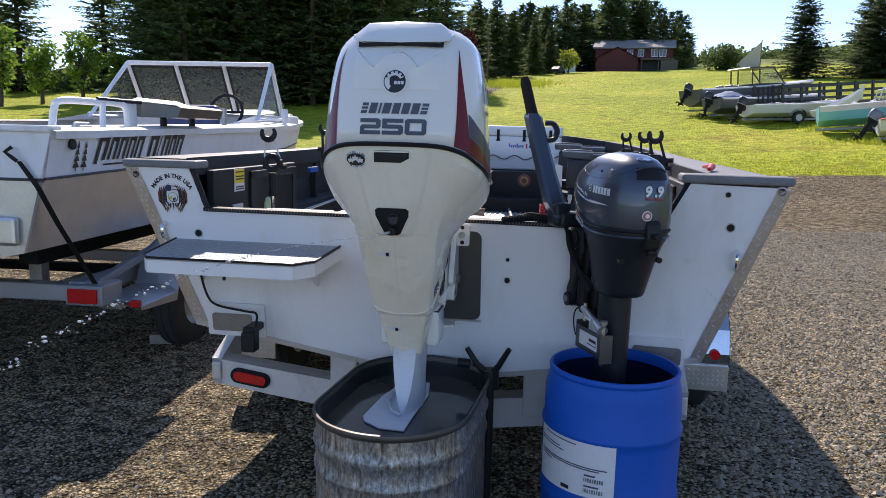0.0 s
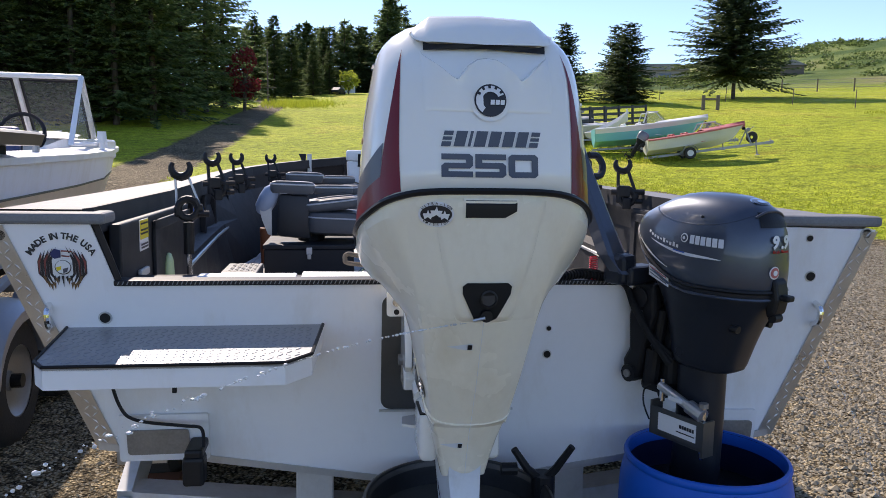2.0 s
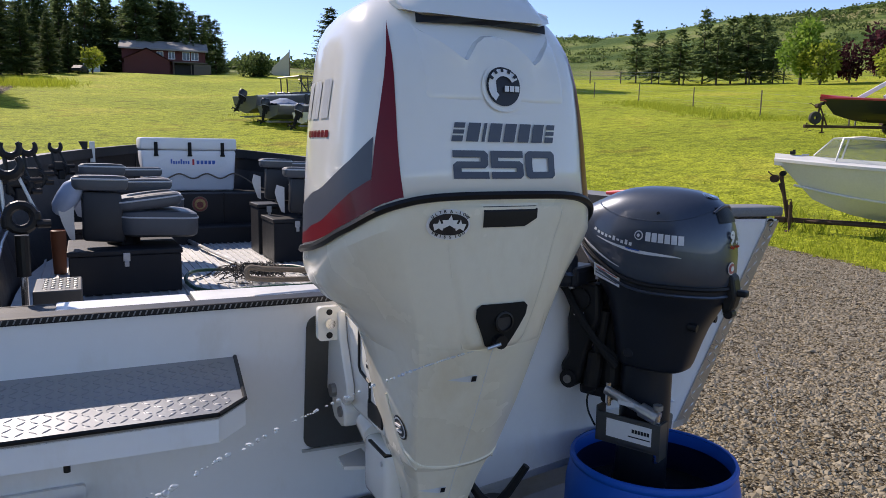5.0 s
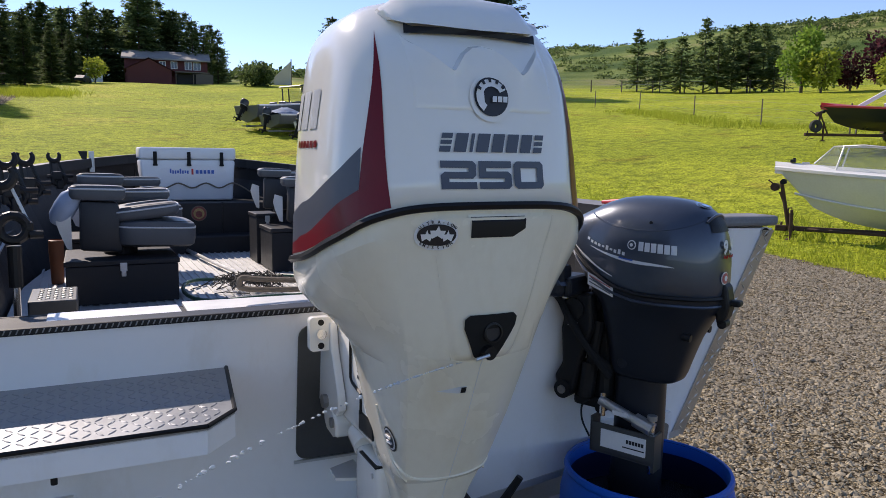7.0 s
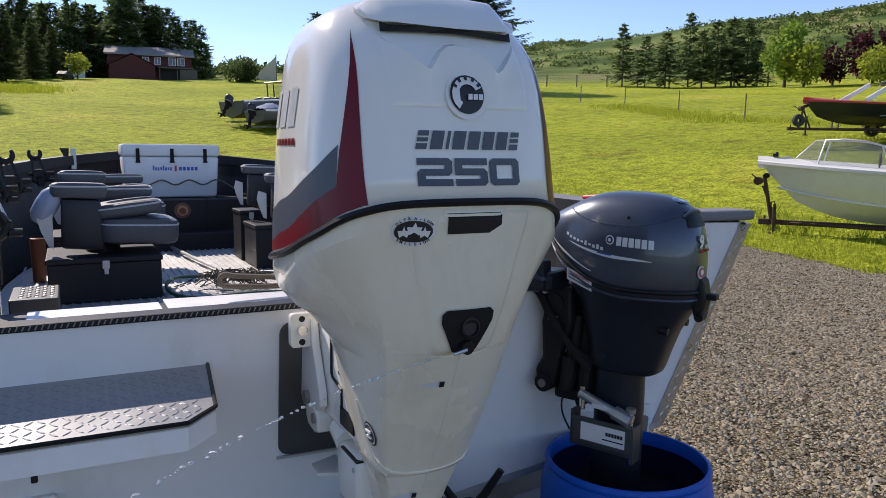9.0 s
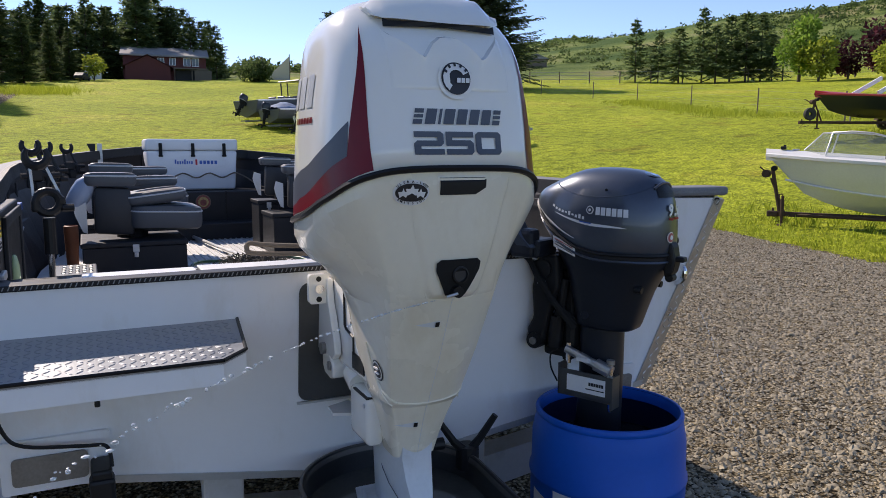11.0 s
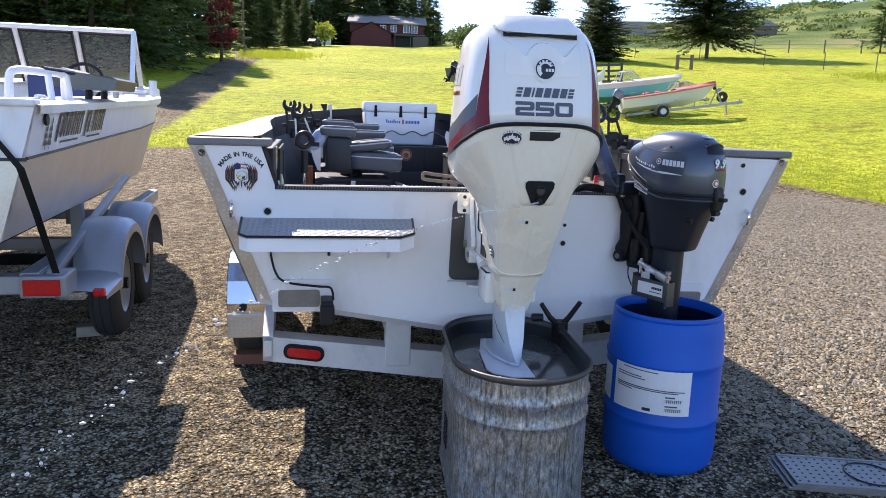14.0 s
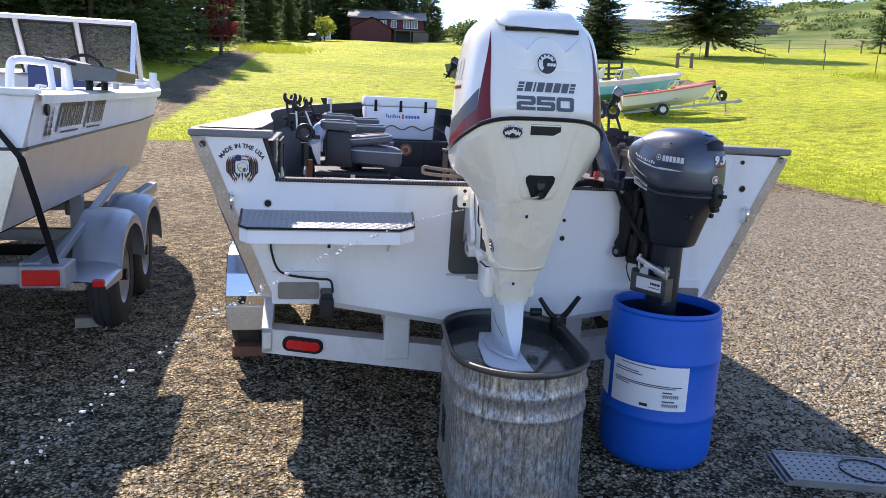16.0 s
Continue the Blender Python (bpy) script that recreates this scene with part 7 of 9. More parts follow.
        part("bunk_arm", prism([(.45, .605), (.50, .585), (2.6, .915), (2.6, .95), (.50, .63)], "x", *sorted((s * 1.055, s * 1.105)), .004), FENDERPAINT, t, "sloping guide arm")
        part("bunk", box(*sorted((s * .60, s * .72)), .5, 4.2, .70, .78), RUBBER, t)
        part("upright", box(*sorted((s * .93, s * 1.0)), 1.5, 1.58, .6, .95), FENDERPAINT, t)
        for y in (.55, 2.6):
            part("bunk_bracket", box(*sorted((s * .62, s * .70)), y, y + .08, .55, .70, .006), GALV, t)
        part("spring", tube([(s * 1.02, .98, .44), (s * 1.02, 1.38, .36), (s * 1.02, 1.80, .46), (s * 1.02, 2.22, .36), (s * 1.02, 2.62, .44)], .022, 6), RUST, t, "rusty leaf spring")
    part("rear_bar", box(-1.0, 1.0, .45, .55, .50, .60, .008), FENDERPAINT, t)
    for y in (1.75, 3.2):
        part("cross_member", box(-.95, .95, y, y + .08, .50, .58, .006), FENDERPAINT, t)
    part("licence_plate", box(-.16, .16, .43, .435, .36, .50, .003), ALUDULL, t)
    part("axle", merge(box(-1.1, 1.1, 1.34, 1.42, .31, .38), box(-1.1, 1.1, 2.18, 2.26, .31, .38)), RUBBER, t)
    part("tongue", box(-.06, .06, 4.0, 8.0, .45, .56), FENDERPAINT, t)
    ck = thing("wheel_chock", pose(-1.90, 5.13, 0, 0, 0, 6), "grey weathered wood block behind the trailer wheel", "block")
    part("block", box(-.14, .14, -.05, .05, 0, .09, .006), mat("pale_weathered_wood", (.30, .265, .215), .85, var=.25, scale=12, bump=.002, bscale=30), ck)


second_boat()

# ---- trees and shrubs ----


def leaf_material(name, a, b):
    m = bpy.data.materials.new(name)
    m.use_nodes = True
    nt = m.node_tree
    bs = nt.nodes["Principled BSDF"]
    geo = nt.nodes.new("ShaderNodeNewGeometry")
    r = nt.nodes.new("ShaderNodeValToRGB")
    r.color_ramp.elements[0].color = (*a, 1)
    r.color_ramp.elements[1].color = (*b, 1)
    nt.links.new(geo.outputs["Random Per Island"], r.inputs[0])
    nt.links.new(r.outputs[0], bs.inputs["Base Color"])
    bs.inputs["Roughness"].default_value = 0.7
    bs.inputs["Specular IOR Level"].default_value = 0.2
    tr_ = nt.nodes.new("ShaderNodeBsdfTranslucent")
    nt.links.new(r.outputs[0], tr_.inputs["Color"])
    mx = nt.nodes.new("ShaderNodeMixShader")
    mx.inputs[0].default_value = 0.52
    nt.links.new(bs.outputs[0], mx.inputs[1])
    nt.links.new(tr_.outputs[0], mx.inputs[2])
    nt.links.new(mx.outputs[0], nt.nodes["Material Output"].inputs["Surface"])
    return m


FIR = leaf_material("fir_needles", (0.065, 0.115, 0.042), (0.25, 0.32, 0.125))
FIRDARK = leaf_material("dark_fir_needles", (0.035, 0.06, 0.03), (0.14, 0.18, 0.08))
FIRLIGHT = leaf_material("young_fir_needles", (0.05, 0.085, 0.03), (0.18, 0.235, 0.085))
MAPLE = leaf_material("bright_green_leaves", (0.12, 0.22, 0.03), (0.28, 0.40, 0.07))
LIME = leaf_material("yellow_green_leaves", (0.22, 0.28, 0.03), (0.42, 0.45, 0.07))
PLUM = leaf_material("dark_red_leaves", (0.035, 0.010, 0.016), (0.10, 0.03, 0.04))
REDBUD = leaf_material("red_leaves", (0.14, 0.02, 0.025), (0.30, 0.06, 0.06))
SCRUB = leaf_material("scrub_leaves", (0.05, 0.085, 0.025), (0.15, 0.20, 0.06))
GRASSLEAF = leaf_material("grass_blades", (0.28, 0.345, 0.026), (0.45, 0.485, 0.06))
BARK = mat("grey_brown_bark", (0.085, 0.065, 0.05), 0.9, var=0.25, scale=6, bump=0.02, bscale=12)


class Tris:
    """Collects loose leaf faces."""

    def __init__(self):
        self.v, self.f = [], []

    def blade(self, p, d, w, n):
        """A pointed leaf from p along d, w wide, lying across n."""
        d, n = Vector(d), Vector(n)
        s = d.cross(n)
        if s.length < 1e-6:
            s = Vector((1, 0, 0))
        s = s.normalized() * w / 2
        i = len(self.v)
        p = Vector(p)
        self.v += [tuple(p), tuple(p + d * .45 + s), tuple(p + d), tuple(p + d * .45 - s)]
        self.f.append((i, i + 1, i + 2, i + 3))

    def mesh(self, name, material):
        me = bpy.data.meshes.new(name)
        me.from_pydata(self.v, [], self.f)
        me.materials.append(material)
        return me


def conifer_meshes(seed, h, w, whorls, spray, material, bare=0.06, loose=0.03, limbs_=(7, 10)):
    """Trunk and crown of a fir: drooping limbs in whorls, each hung with sprays."""
    rnd = random.Random(seed)
    t = Tris()
    limbs = bmesh.new()
    for i in range(whorls):
        f = i / (whorls - 1)
        z = h * (bare + (1 - bare) * f ** .92)
        reach = w * (1 - f) ** .8 * rnd.uniform(.82, 1.1) + .05 * w
        for k in range(rnd.randint(*limbs_) if f < .9 else 6):
            a = rnd.uniform(0, 2 * math.pi)
            L_ = reach * rnd.uniform(.55, 1.12)
            droop = rnd.uniform(.05, .40) * (1 - f) - .25 * f
            z = h * (bare + (1 - bare) * min(max(f ** .92 + rnd.gauss(0, loose), 0), .98))
            d = Vector((math.cos(a), math.sin(a), 0))
            n = max(3, int(L_ / spray * 2.0))
            for j in range(1, n + 1):
                q = j / n
                p = d * (L_ * q) + Vector((0, 0, z - droop * L_ * q + .10 * L_ * q * q))
                for s in (-1, 1, 0):
                    side = Vector((-d.y, d.x, 0)) * s
                    dd = (d * rnd.uniform(.5, 1) + side * rnd.uniform(.5, 1.0) + Vector((0, 0, rnd.uniform(-.55, .1)))).normalized() * spray * rnd.uniform(.7, 1.4) * (1.15 - .5 * q)
                    t.blade(p, dd, spray * rnd.uniform(.35, .6), Vector((rnd.gauss(0, .3), rnd.gauss(0, .3), 1)))
            if f < .75 and k < 3:
                limbs = merge(limbs, tube([(0, 0, z), tuple(d * L_ * .8 + Vector((0, 0, z - droop * L_ * .8)))], [.012 * h * (1 - f) * .25, .004], 4))
    for k in range(10):
        t.blade((0, 0, h * (.93 + .006 * k)), (rnd.gauss(0, .12) * w * .3, rnd.gauss(0, .12) * w * .3, spray), spray * .3, (1, 0, 0))
    trunk = merge(tube([(0, 0, -.3), (0, 0, h * .4), (0, 0, h * .97)], [.016 * h, .011 * h, .002 * h], 8), limbs)
    me = bpy.data.meshes.new("trunk")
    trunk.to_mesh(me)
    trunk.free()
    me.materials.append(BARK)
    return me, t.mesh("crown", material)


def broadleaf_meshes(seed, h, w, leaf, count, material):
    rnd = random.Random(seed)
    t = Tris()
    limbs = tube([(0, 0, -.2), (.02 * h, 0, h * .3), (0, .01 * h, h * .7)], [.03 * h, .022 * h, .008 * h], 8)
    clumps = []
    for k in range(26):
        a, u = rnd.uniform(0, 6.28), rnd.uniform(-.9, .95)
        r = math.sqrt(1 - u * u) * rnd.uniform(.55, 1.0)
        c = Vector((w * r * math.cos(a) * .8, w * r * math.sin(a) * .8, h * (.58 + .36 * u)))
        clumps.append((c, rnd.uniform(.22, .42) * w))
        limbs = merge(limbs, tube([(0, 0, h * rnd.uniform(.2, .45)), tuple(c * .6 + Vector((0, 0, h * .15))), tuple(c)], [.012 * h, .007 * h, .003 * h], 5))
    for k in range(count):
        c, r = clumps[rnd.randrange(len(clumps))]
        d = Vector((rnd.gauss(0, 1), rnd.gauss(0, 1), rnd.gauss(0, .8))).normalized()
        p = c + d * r * rnd.uniform(.5, 1.05)
        t.blade(p, (d + Vector((rnd.gauss(0, .6), rnd.gauss(0, .6), rnd.gauss(0, .5)))).normalized() * leaf * rnd.uniform(.7, 1.3), leaf * .7, (rnd.gauss(0, 1), rnd.gauss(0, 1), rnd.gauss(0, 1)))
    me = bpy.data.meshes.new("trunk")
    limbs.to_mesh(me)
    limbs.free()
    me.materials.append(BARK)
    return me, t.mesh("crown", material)


def plant(meshes, x, y, scale, turn, label, category="tree", group="", name="fir_tree", wide=1.0):
    e = thing(name, pose(x, y, height(x, y) - .05, 0, 0, turn) @ Matrix.Diagonal((scale * wide, scale * wide, scale, 1)), label, category, group)
    for me, nm in zip(meshes, ("trunk", "crown")):
        o = new(nm, me)
        o.parent = e
    return e


def at(az, r):
    return r * math.sin(radians(az)), r * math.cos(radians(az))


rt = random.Random(11)
FIRS = [conifer_meshes(20 + i, 14.0, 3.1 + .4 * i, 46, .40, FIR) for i in range(3)]
FARFIRS = [conifer_meshes(30 + i, 14.0, 3.2 + .7 * i, 30, .72, FIR, loose=.05, limbs_=(8, 11)) for i in range(3)]
SPRUCE = [conifer_meshes(40 + i, 10.0, 2.5 + .3 * i, 36, .38, FIRLIGHT, loose=.045, limbs_=(12, 16)) for i in range(2)]
BUSHY = [conifer_meshes(45 + i, 10.0, 3.8 + .3 * i, 34, .46, FIRDARK, bare=.01, loose=.06, limbs_=(13, 17)) for i in range(2)]
SOLO = conifer_meshes(60, 12.0, 6.6, 54, .48, FIRDARK, bare=.19, loose=.05, limbs_=(11, 15))
for i in range(34):                       # the dark wood beyond the second boat
    az = -21.5 + 21.0 * i / 33 + rt.uniform(-.4, .4)
    r = 47 + 10 * rt.random() + (6 if i % 2 else 0)
    x, y = at(az, r)
    if lot(x, y) > -2.2:
        continue
    plant(FIRS[i % 3], x, y, rt.uniform(.85, 1.12), rt.uniform(0, 360), "tall dark fir at the edge of a wood", group="firs of the near wood", wide=rt.uniform(.85, 1.1))
for i in range(12):
    az = -24 + 26 * i / 11 + rt.uniform(-.5, .5)
    x, y = at(az, 66 + 10 * rt.random())
    if lot(x, y) > -2.2:
        continue
    plant(FIRS[i % 3], x, y, rt.uniform(.95, 1.25), rt.uniform(0, 360), "tall dark fir inside the wood", group="firs of the near wood")
for az, r, s in ((-32.5, 60, 1.05), (-29.6, 62, .95), (-31, 70, 1.1), (-35, 60, 1.0)):
    plant(FIRS[0], *at(az, r), s, 40 * az, "tall fir standing apart from the wood", group="firs of the near wood")
for i in range(44):                       # firs behind the house
    az = 1.5 + 15.5 * i / 43 + rt.uniform(-.25, .25)
    r = 108 + 12 * rt.random()
    s = (.62 + .12 * rt.random()) if not 11.6 < az < 13.2 else .95
    if az > 15:
        s *= .82
    plant(FARFIRS[i % 3], *at(az, r), s, rt.uniform(0, 360), "dark fir in the row behind the house", group="firs behind the house")
for az, r, s in ((-1.0, 84, .8), (.6, 86, .7), (2.0, 90, .85), (4.6, 92, .72), (6.2, 96, .62), (7.4, 99, .55), (3.4, 96, .9)):
    plant(SPRUCE[0], *at(az, r), s * 1.1, 50 * az, "young spruce by the drive", group="spruces by the drive", name="spruce_tree")
plant(SPRUCE[1], *at(17.4, 125), .52, 10, "small round-topped conifer beyond the house", name="spruce_tree")
plant(BUSHY[0], *at(24.7, 68), .68, 30, "dark spruce at the top of the meadow", name="spruce_tree", wide=1.05)
plant(BUSHY[1], *at(28.5, 70), .66, 75, "dark spruce at the top of the meadow", name="spruce_tree", wide=1.0)
plant(BUSHY[0], *at(29.3, 66), .66, 120, "broad dark spruce at the top of the meadow", name="spruce_tree", wide=1.2)
plant(SOLO, *at(36.7, 78), 1.0, 0, "large spreading dark fir alone in the meadow", name="fir_tree")
HILLFIR = [conifer_meshes(70 + i, 8.0, 2.9 + .5 * i, 22, .55, FIR, bare=.16, loose=.07, limbs_=(6, 9)) for i in range(3)]
for az, r, s, w, k in ((47.7, 100, .98, .82, 0), (49.3, 98, .78, .85, 1), (50.7, 96, .82, 1.0, 2), (52.3, 98, 1.12, .75, 0), (53.2, 94, .84, .95, 1), (54.2, 99, .98, 1.0, 2), (55.2, 96, 1.0, .95, 1), (56.2, 98, .98, .9, 0), (56.9, 95, .66, .9, 2)):
    plant(HILLFIR[k], *at(az, r), s, 37 * az, "dark bushy conifer in the row below the hill", group="conifers below the hill", wide=w, name="conifer_tree")
plant(broadleaf_meshes(3, 6.5, 2.6, .42, 2600, MAPLE), *at(58.5, 84), .95, 0, "bright green maple in spring leaf", name="maple_tree")
plant(broadleaf_meshes(5, 4.6, 2.2, .38, 1500, LIME), *at(59.7, 82), .9, 0, "yellow-green young tree below the hill", name="young_tree")
PL = broadleaf_meshes(7, 4.6, 2.2, .36, 1700, PLUM)
plant(PL, *at(61.5, 86), .85, 0, "dark red plum tree", name="plum_tree")
plant(PL, *at(63.9, 88), 1.25, 90, "dark red plum tree", name="plum_tree")
plant(broadleaf_meshes(9, 3.6, 2.0, .36, 1200, LIME), *at(64.2, 80), 1.0, 0, "yellow-green flowering shrub below the hill", "shrub", name="shrub")
plant(broadleaf_meshes(11, 6.0, 1.5, .34, 1000, REDBUD), *at(1.0, 62), .82, 0, "slender tree with red leaves beside the drive", name="red_tree")
plant(broadleaf_meshes(13, 3.2, 1.4, .34, 800, LIME), *at(8.8, 94), .9, 0, "yellow flowering shrub by the house", "shrub", name="shrub")
plant(broadleaf_meshes(15, 2.5, 2.6, .34, 3000, FIRLIGHT), *at(19.45, 93), .95, 0, "round dark bush on the meadow", "bush", name="bush")
LB = [broadleaf_meshes(17 + i, 4.2, 1.1, .26, 1100, MAPLE) for i in range(2)]
for i, (az, r, s) in enumerate(((-30.8, 45, 1.0), (-28.4, 47, .9), (-25.9, 49, 1.0), (-23.6, 52, .8), (-33, 44, 1.0))):
    plant(LB[i % 2], *at(az, r), s, 77 * i, "light green sapling behind the second boat", group="saplings by the yard", name="sapling")


def scatter_bushes():
    """Scrub over the hillside and hedges behind the house."""
    rnd = random.Random(4)
    t = Tris()
    for k in range(2300):
        if k < 1900:
            az, r = rnd.uniform(30, 84), 128 + 170 * rnd.random() ** .8
            s = rnd.uniform(.5, 1.7) * (1 + .4 * (r > 210))
            if noise.noise((az * .11, r * .02, 1)) < -.12:
                continue
        elif k < 2130:
            az, r = rnd.uniform(16.5, 31), rnd.uniform(140, 190)
            s = rnd.uniform(1.0, 2.6)
        else:
            az, r = rnd.uniform(-34, -21), rnd.uniform(60, 95)
            s = rnd.uniform(.8, 2.2)
        x, y = at(az, r)
        z = height(x, y)
        for j in range(30):
            d = Vector((rnd.gauss(0, 1), rnd.gauss(0, 1), abs(rnd.gauss(0, .7)))).normalized()
            p = Vector((x, y, z)) + Vector((d.x * s * 1.3, d.y * s * 1.3, d.z * s)) * rnd.uniform(.3, .9)
            t.blade(p, Vector((rnd.gauss(0, 1), rnd.gauss(0, 1), rnd.gauss(.2, .7))).normalized() * s * .40, s * .36, (rnd.gauss(0, 1), rnd.gauss(0, 1), 1))
    tagged(new("hillside_scrub", t.mesh("hillside_scrub", SCRUB)), "scattered green scrub on the hillside", "scrub", kind="stuff")


scatter_bushes()

# ---- the house and what stands round it ----
REDWALL = mat("dark_red_siding", (0.115, 0.028, 0.028), 0.75, var=0.12, scale=1.2)
ROOF = mat("grey_shingles", (0.30, 0.28, 0.265), 0.85, var=0.15, scale=1.5)
DARKGLASS = mat("dark_window_glass", (0.10, 0.12, 0.14), 0.1, var=0.1, scale=0.5)


def house():
    e = thing("house", pose(24.35, 101.6, 10.55, 0, 0, -14.5), "dark red two-storey house with a grey shingle roof", "house")
    part("wall", box(-5.0, 5.0, 0, 7, -1.0, 3.15), REDWALL, e)
    rf = loft([[(-5.35, -.6, 2.95), (-5.35, 3.5, 4.35), (-5.35, 7.6, 2.95), (-5.35, 7.6, 2.75), (-5.35, 3.5, 4.15), (-5.35, -.6, 2.75)], [(5.35, -.6, 2.95), (5.35, 3.5, 4.35), (5.35, 7.6, 2.95), (5.35, 7.6, 2.75), (5.35, 3.5, 4.15), (5.35, -.6, 2.75)]])
    part("roof", rf, ROOF, e, "grey shingle roof")
    for s in (-5, 5):
        part("gable", prism([(-.0, 2.9), (3.5, 4.15), (7, 2.9)], "x", s - .05, s + .05), REDWALL, e)
    g = part("garage", merge(box(-4.6, .6, -3.6, 0.1, -1.0, 1.2), prism([(-4.6, 1.2), (.6, 1.2), (-2.0, 2.5)], "y", -3.6, .1)), REDWALL, e, "red gabled garage wing")
    part("garage_roof", merge(loft([[(-4.95, -3.9, 1.05), (-4.95, 0.1, 1.05)], [(-2.0, -3.9, 2.62), (-2.0, .1, 2.62)], [(.95, -3.9, 1.05), (.95, 0.1, 1.05)]], loop=False), bmesh.new()), REDWALL, g)
    for x0, x1, z0, z1 in ((-.9, -.1, 1.75, 2.65), (.5, 1.3, 1.75, 2.7), (2.2, 3.1, 1.7, 2.75), (3.25, 4.15, 1.7, 2.75)):
        w = part("window", box(x0, x1, -.05, .02, z0, z1), DECALWHITE, e, "white framed window")
        part("pane", box(x0 + .07, (x0 + x1) / 2 - .03, -.06, -.045, z0 + .07, z1 - .07), DARKGLASS, w)
        part("pane", box((x0 + x1) / 2 + .03, x1 - .07, -.06, -.045, z0 + .07, z1 - .07), DARKGLASS, w)
    # black sheet on the wall for the shade of the open carport
    part("lower_opening", box(1.2, 4.9, -.06, .02, -.4, 1.2), BLACK, e, "shaded carport")
    dk = part("deck_floor", box(1.0, 5.2, -1.6, -.05, 1.2, 1.35), WOODGREY, e)
    part("deck_screen", box(3.5, 5.6, -1.7, -1.6, -.2, 1.1), WOODGREY, e)
    for x in (1.1, 3.2, 5.1):
        part("deck_post", box(x - .06, x + .06, -1.6, -1.5, -.8, 1.25), WOODGREY, e)
    s2 = thing("shed", pose(15.6, 100.5, height(15.6, 100.5), 0, 0, -8), "small white garden shed", "shed")
    part("wall", box(-.9, .9, 0, 1.8, 0, 1.5), OLDWHITE, s2)
    part("roof", prism([(-1.1, 1.45), (0, 2.3), (1.1, 1.45)], "y", -.1, 1.9), DECALWHITE, s2)
    c = thing("parked_car", pose(13.0, 92, height(13.0, 92) + .05, 0, 0, 60) @ Matrix.Scale(.62, 4), "dark car parked beyond the meadow", "car")
    part("body", prism([(-1.9, .25), (1.9, .25), (1.95, .7), (1.1, .85), (.6, 1.3), (-.8, 1.35), (-1.4, .9), (-1.9, .8)], "y", -.8, .8, .08), BLACKGEL, c)
    part("glass", prism([(1.0, .86), (.58, 1.27), (-.76, 1.31), (-1.25, .92)], "y", -.82, .82), DARKGLASS, c)
    for x in (-1.2, 1.2):
        for y in (-.8, .8):
            part("wheel", cyl((x, y - .08, .3), (x, y + .08, .3), .31, 16), TYRE, c)
    p = thing("utility_pole", pose(3.6, 74, height(3.6, 74)), "thin wooden utility pole by the drive", "pole")
    part("pole", cyl((0, 0, -.2), (0, 0, 5.2), .09, 10, .06), WOODGREY, p)
    part("arm", box(-.8, .8, -.04, .04, 1.6, 1.68), WOODGREY, p)
    t = thing("canvas_tarp", pose(36.5, 94, height(36.5, 94), 0, 0, -20), "upright triangular beige canvas", "tarp")
    part("canvas", prism([(-1.6, .0), (1.5, 0), (1.5, 3.1)], "y", -.04, .04), CREAMTARP, t)
    part("mast", cyl((1.5, 0, -.2), (1.5, 0, 3.3), .06, 8), WOODGREY, t)
    b = thing("house", pose(108, 176, height(108, 176) - .5, 0, 0, -30), "low tan house far up the slope", "house")
    part("wall", box(-9, 9, 0, 8, -3, 3), mat("tan_siding", (.40, .34, .27), .8), b)
    part("roof", prism([(-9.6, 3), (-7, 4.6), (7, 4.6), (9.6, 3)], "y", -.8, 8.8), ROOF, b)
    part("window", box(-4, -1.5, -.1, .02, .8, 2.2), DARKGLASS, b)
    part("window", box(2, 5, -.1, .02, .8, 2.2), DARKGLASS, b)
    hb = thing("shed", pose(101, 117, height(101, 117), 0, 0, -40), "small dark shed below the hill", "shed")
    part("wall", box(-2, 2, 0, 3, -.5, 1.8), WOODGREY, hb)
    part("roof", prism([(-2.4, 1.75), (0, 2.8), (2.4, 1.75)], "y", -.3, 3.3), ROOF, hb)


house()


def fences():
    posts = [(31.6, 22.3), (35.9, 29.4), (39.8, 36.9), (42.2, 43.5), (43.0, 50.5), (42.0, 57.5), (39.5, 64), (28.5, 16.5), (31.8, 12.0)]
    f = thing("wire_fence", pose(0, 0, 0), "wire fence with thin posts across the meadow", "fence")
    order = [8, 7, 0, 1, 2, 3, 4, 5, 6]
    for i in order:
        x, y = posts[i]
        z = height(x, y)
        part("post", cyl((x, y, z - .2), (x + .03, y, z + 1.25), .032, 8), WOODGREY, f)
    for k in (.45, .8, 1.1):
        part("wire", tube([(posts[i][0], posts[i][1], height(*posts[i]) + k) for i in order], .004, 4), TRAILERGREY, f)
    for x, y in ((32.6, 47.5), (33.6, 47.2)):
        g = thing("gate_post", pose(x, y, height(x, y)), "thick weathered wooden gate post", "post", "gate posts")
        part("post", cyl((0, 0, -.2), (0, 0, 1.05), .13, 10), WOODGREY, g)
    part("top_rail", box(-.05, .85, -.05, .05, .72, .84), WOODGREY, g).matrix_basis = pose(-.95, .28, 0, 0, 0, -16)
    f2 = thing("wire_fence", pose(0, 0, 0), "far fence below the hill", "fence")
    pts = [at(40 + 2.2 * k, 100 - .6 * k) for k in range(12)]
    for x, y in pts:
        z = height(x, y)
        part("post", cyl((x, y, z - .2), (x, y, z + 1.5), .08, 6), WOODGREY, f2)
    for k in (.5, 1.0, 1.4):
        part("rail", tube([(x, y, height(x, y) + k) for x, y in pts], .02, 4), TRAILERGREY, f2)


fences()

# ---- boats parked on the grass ----


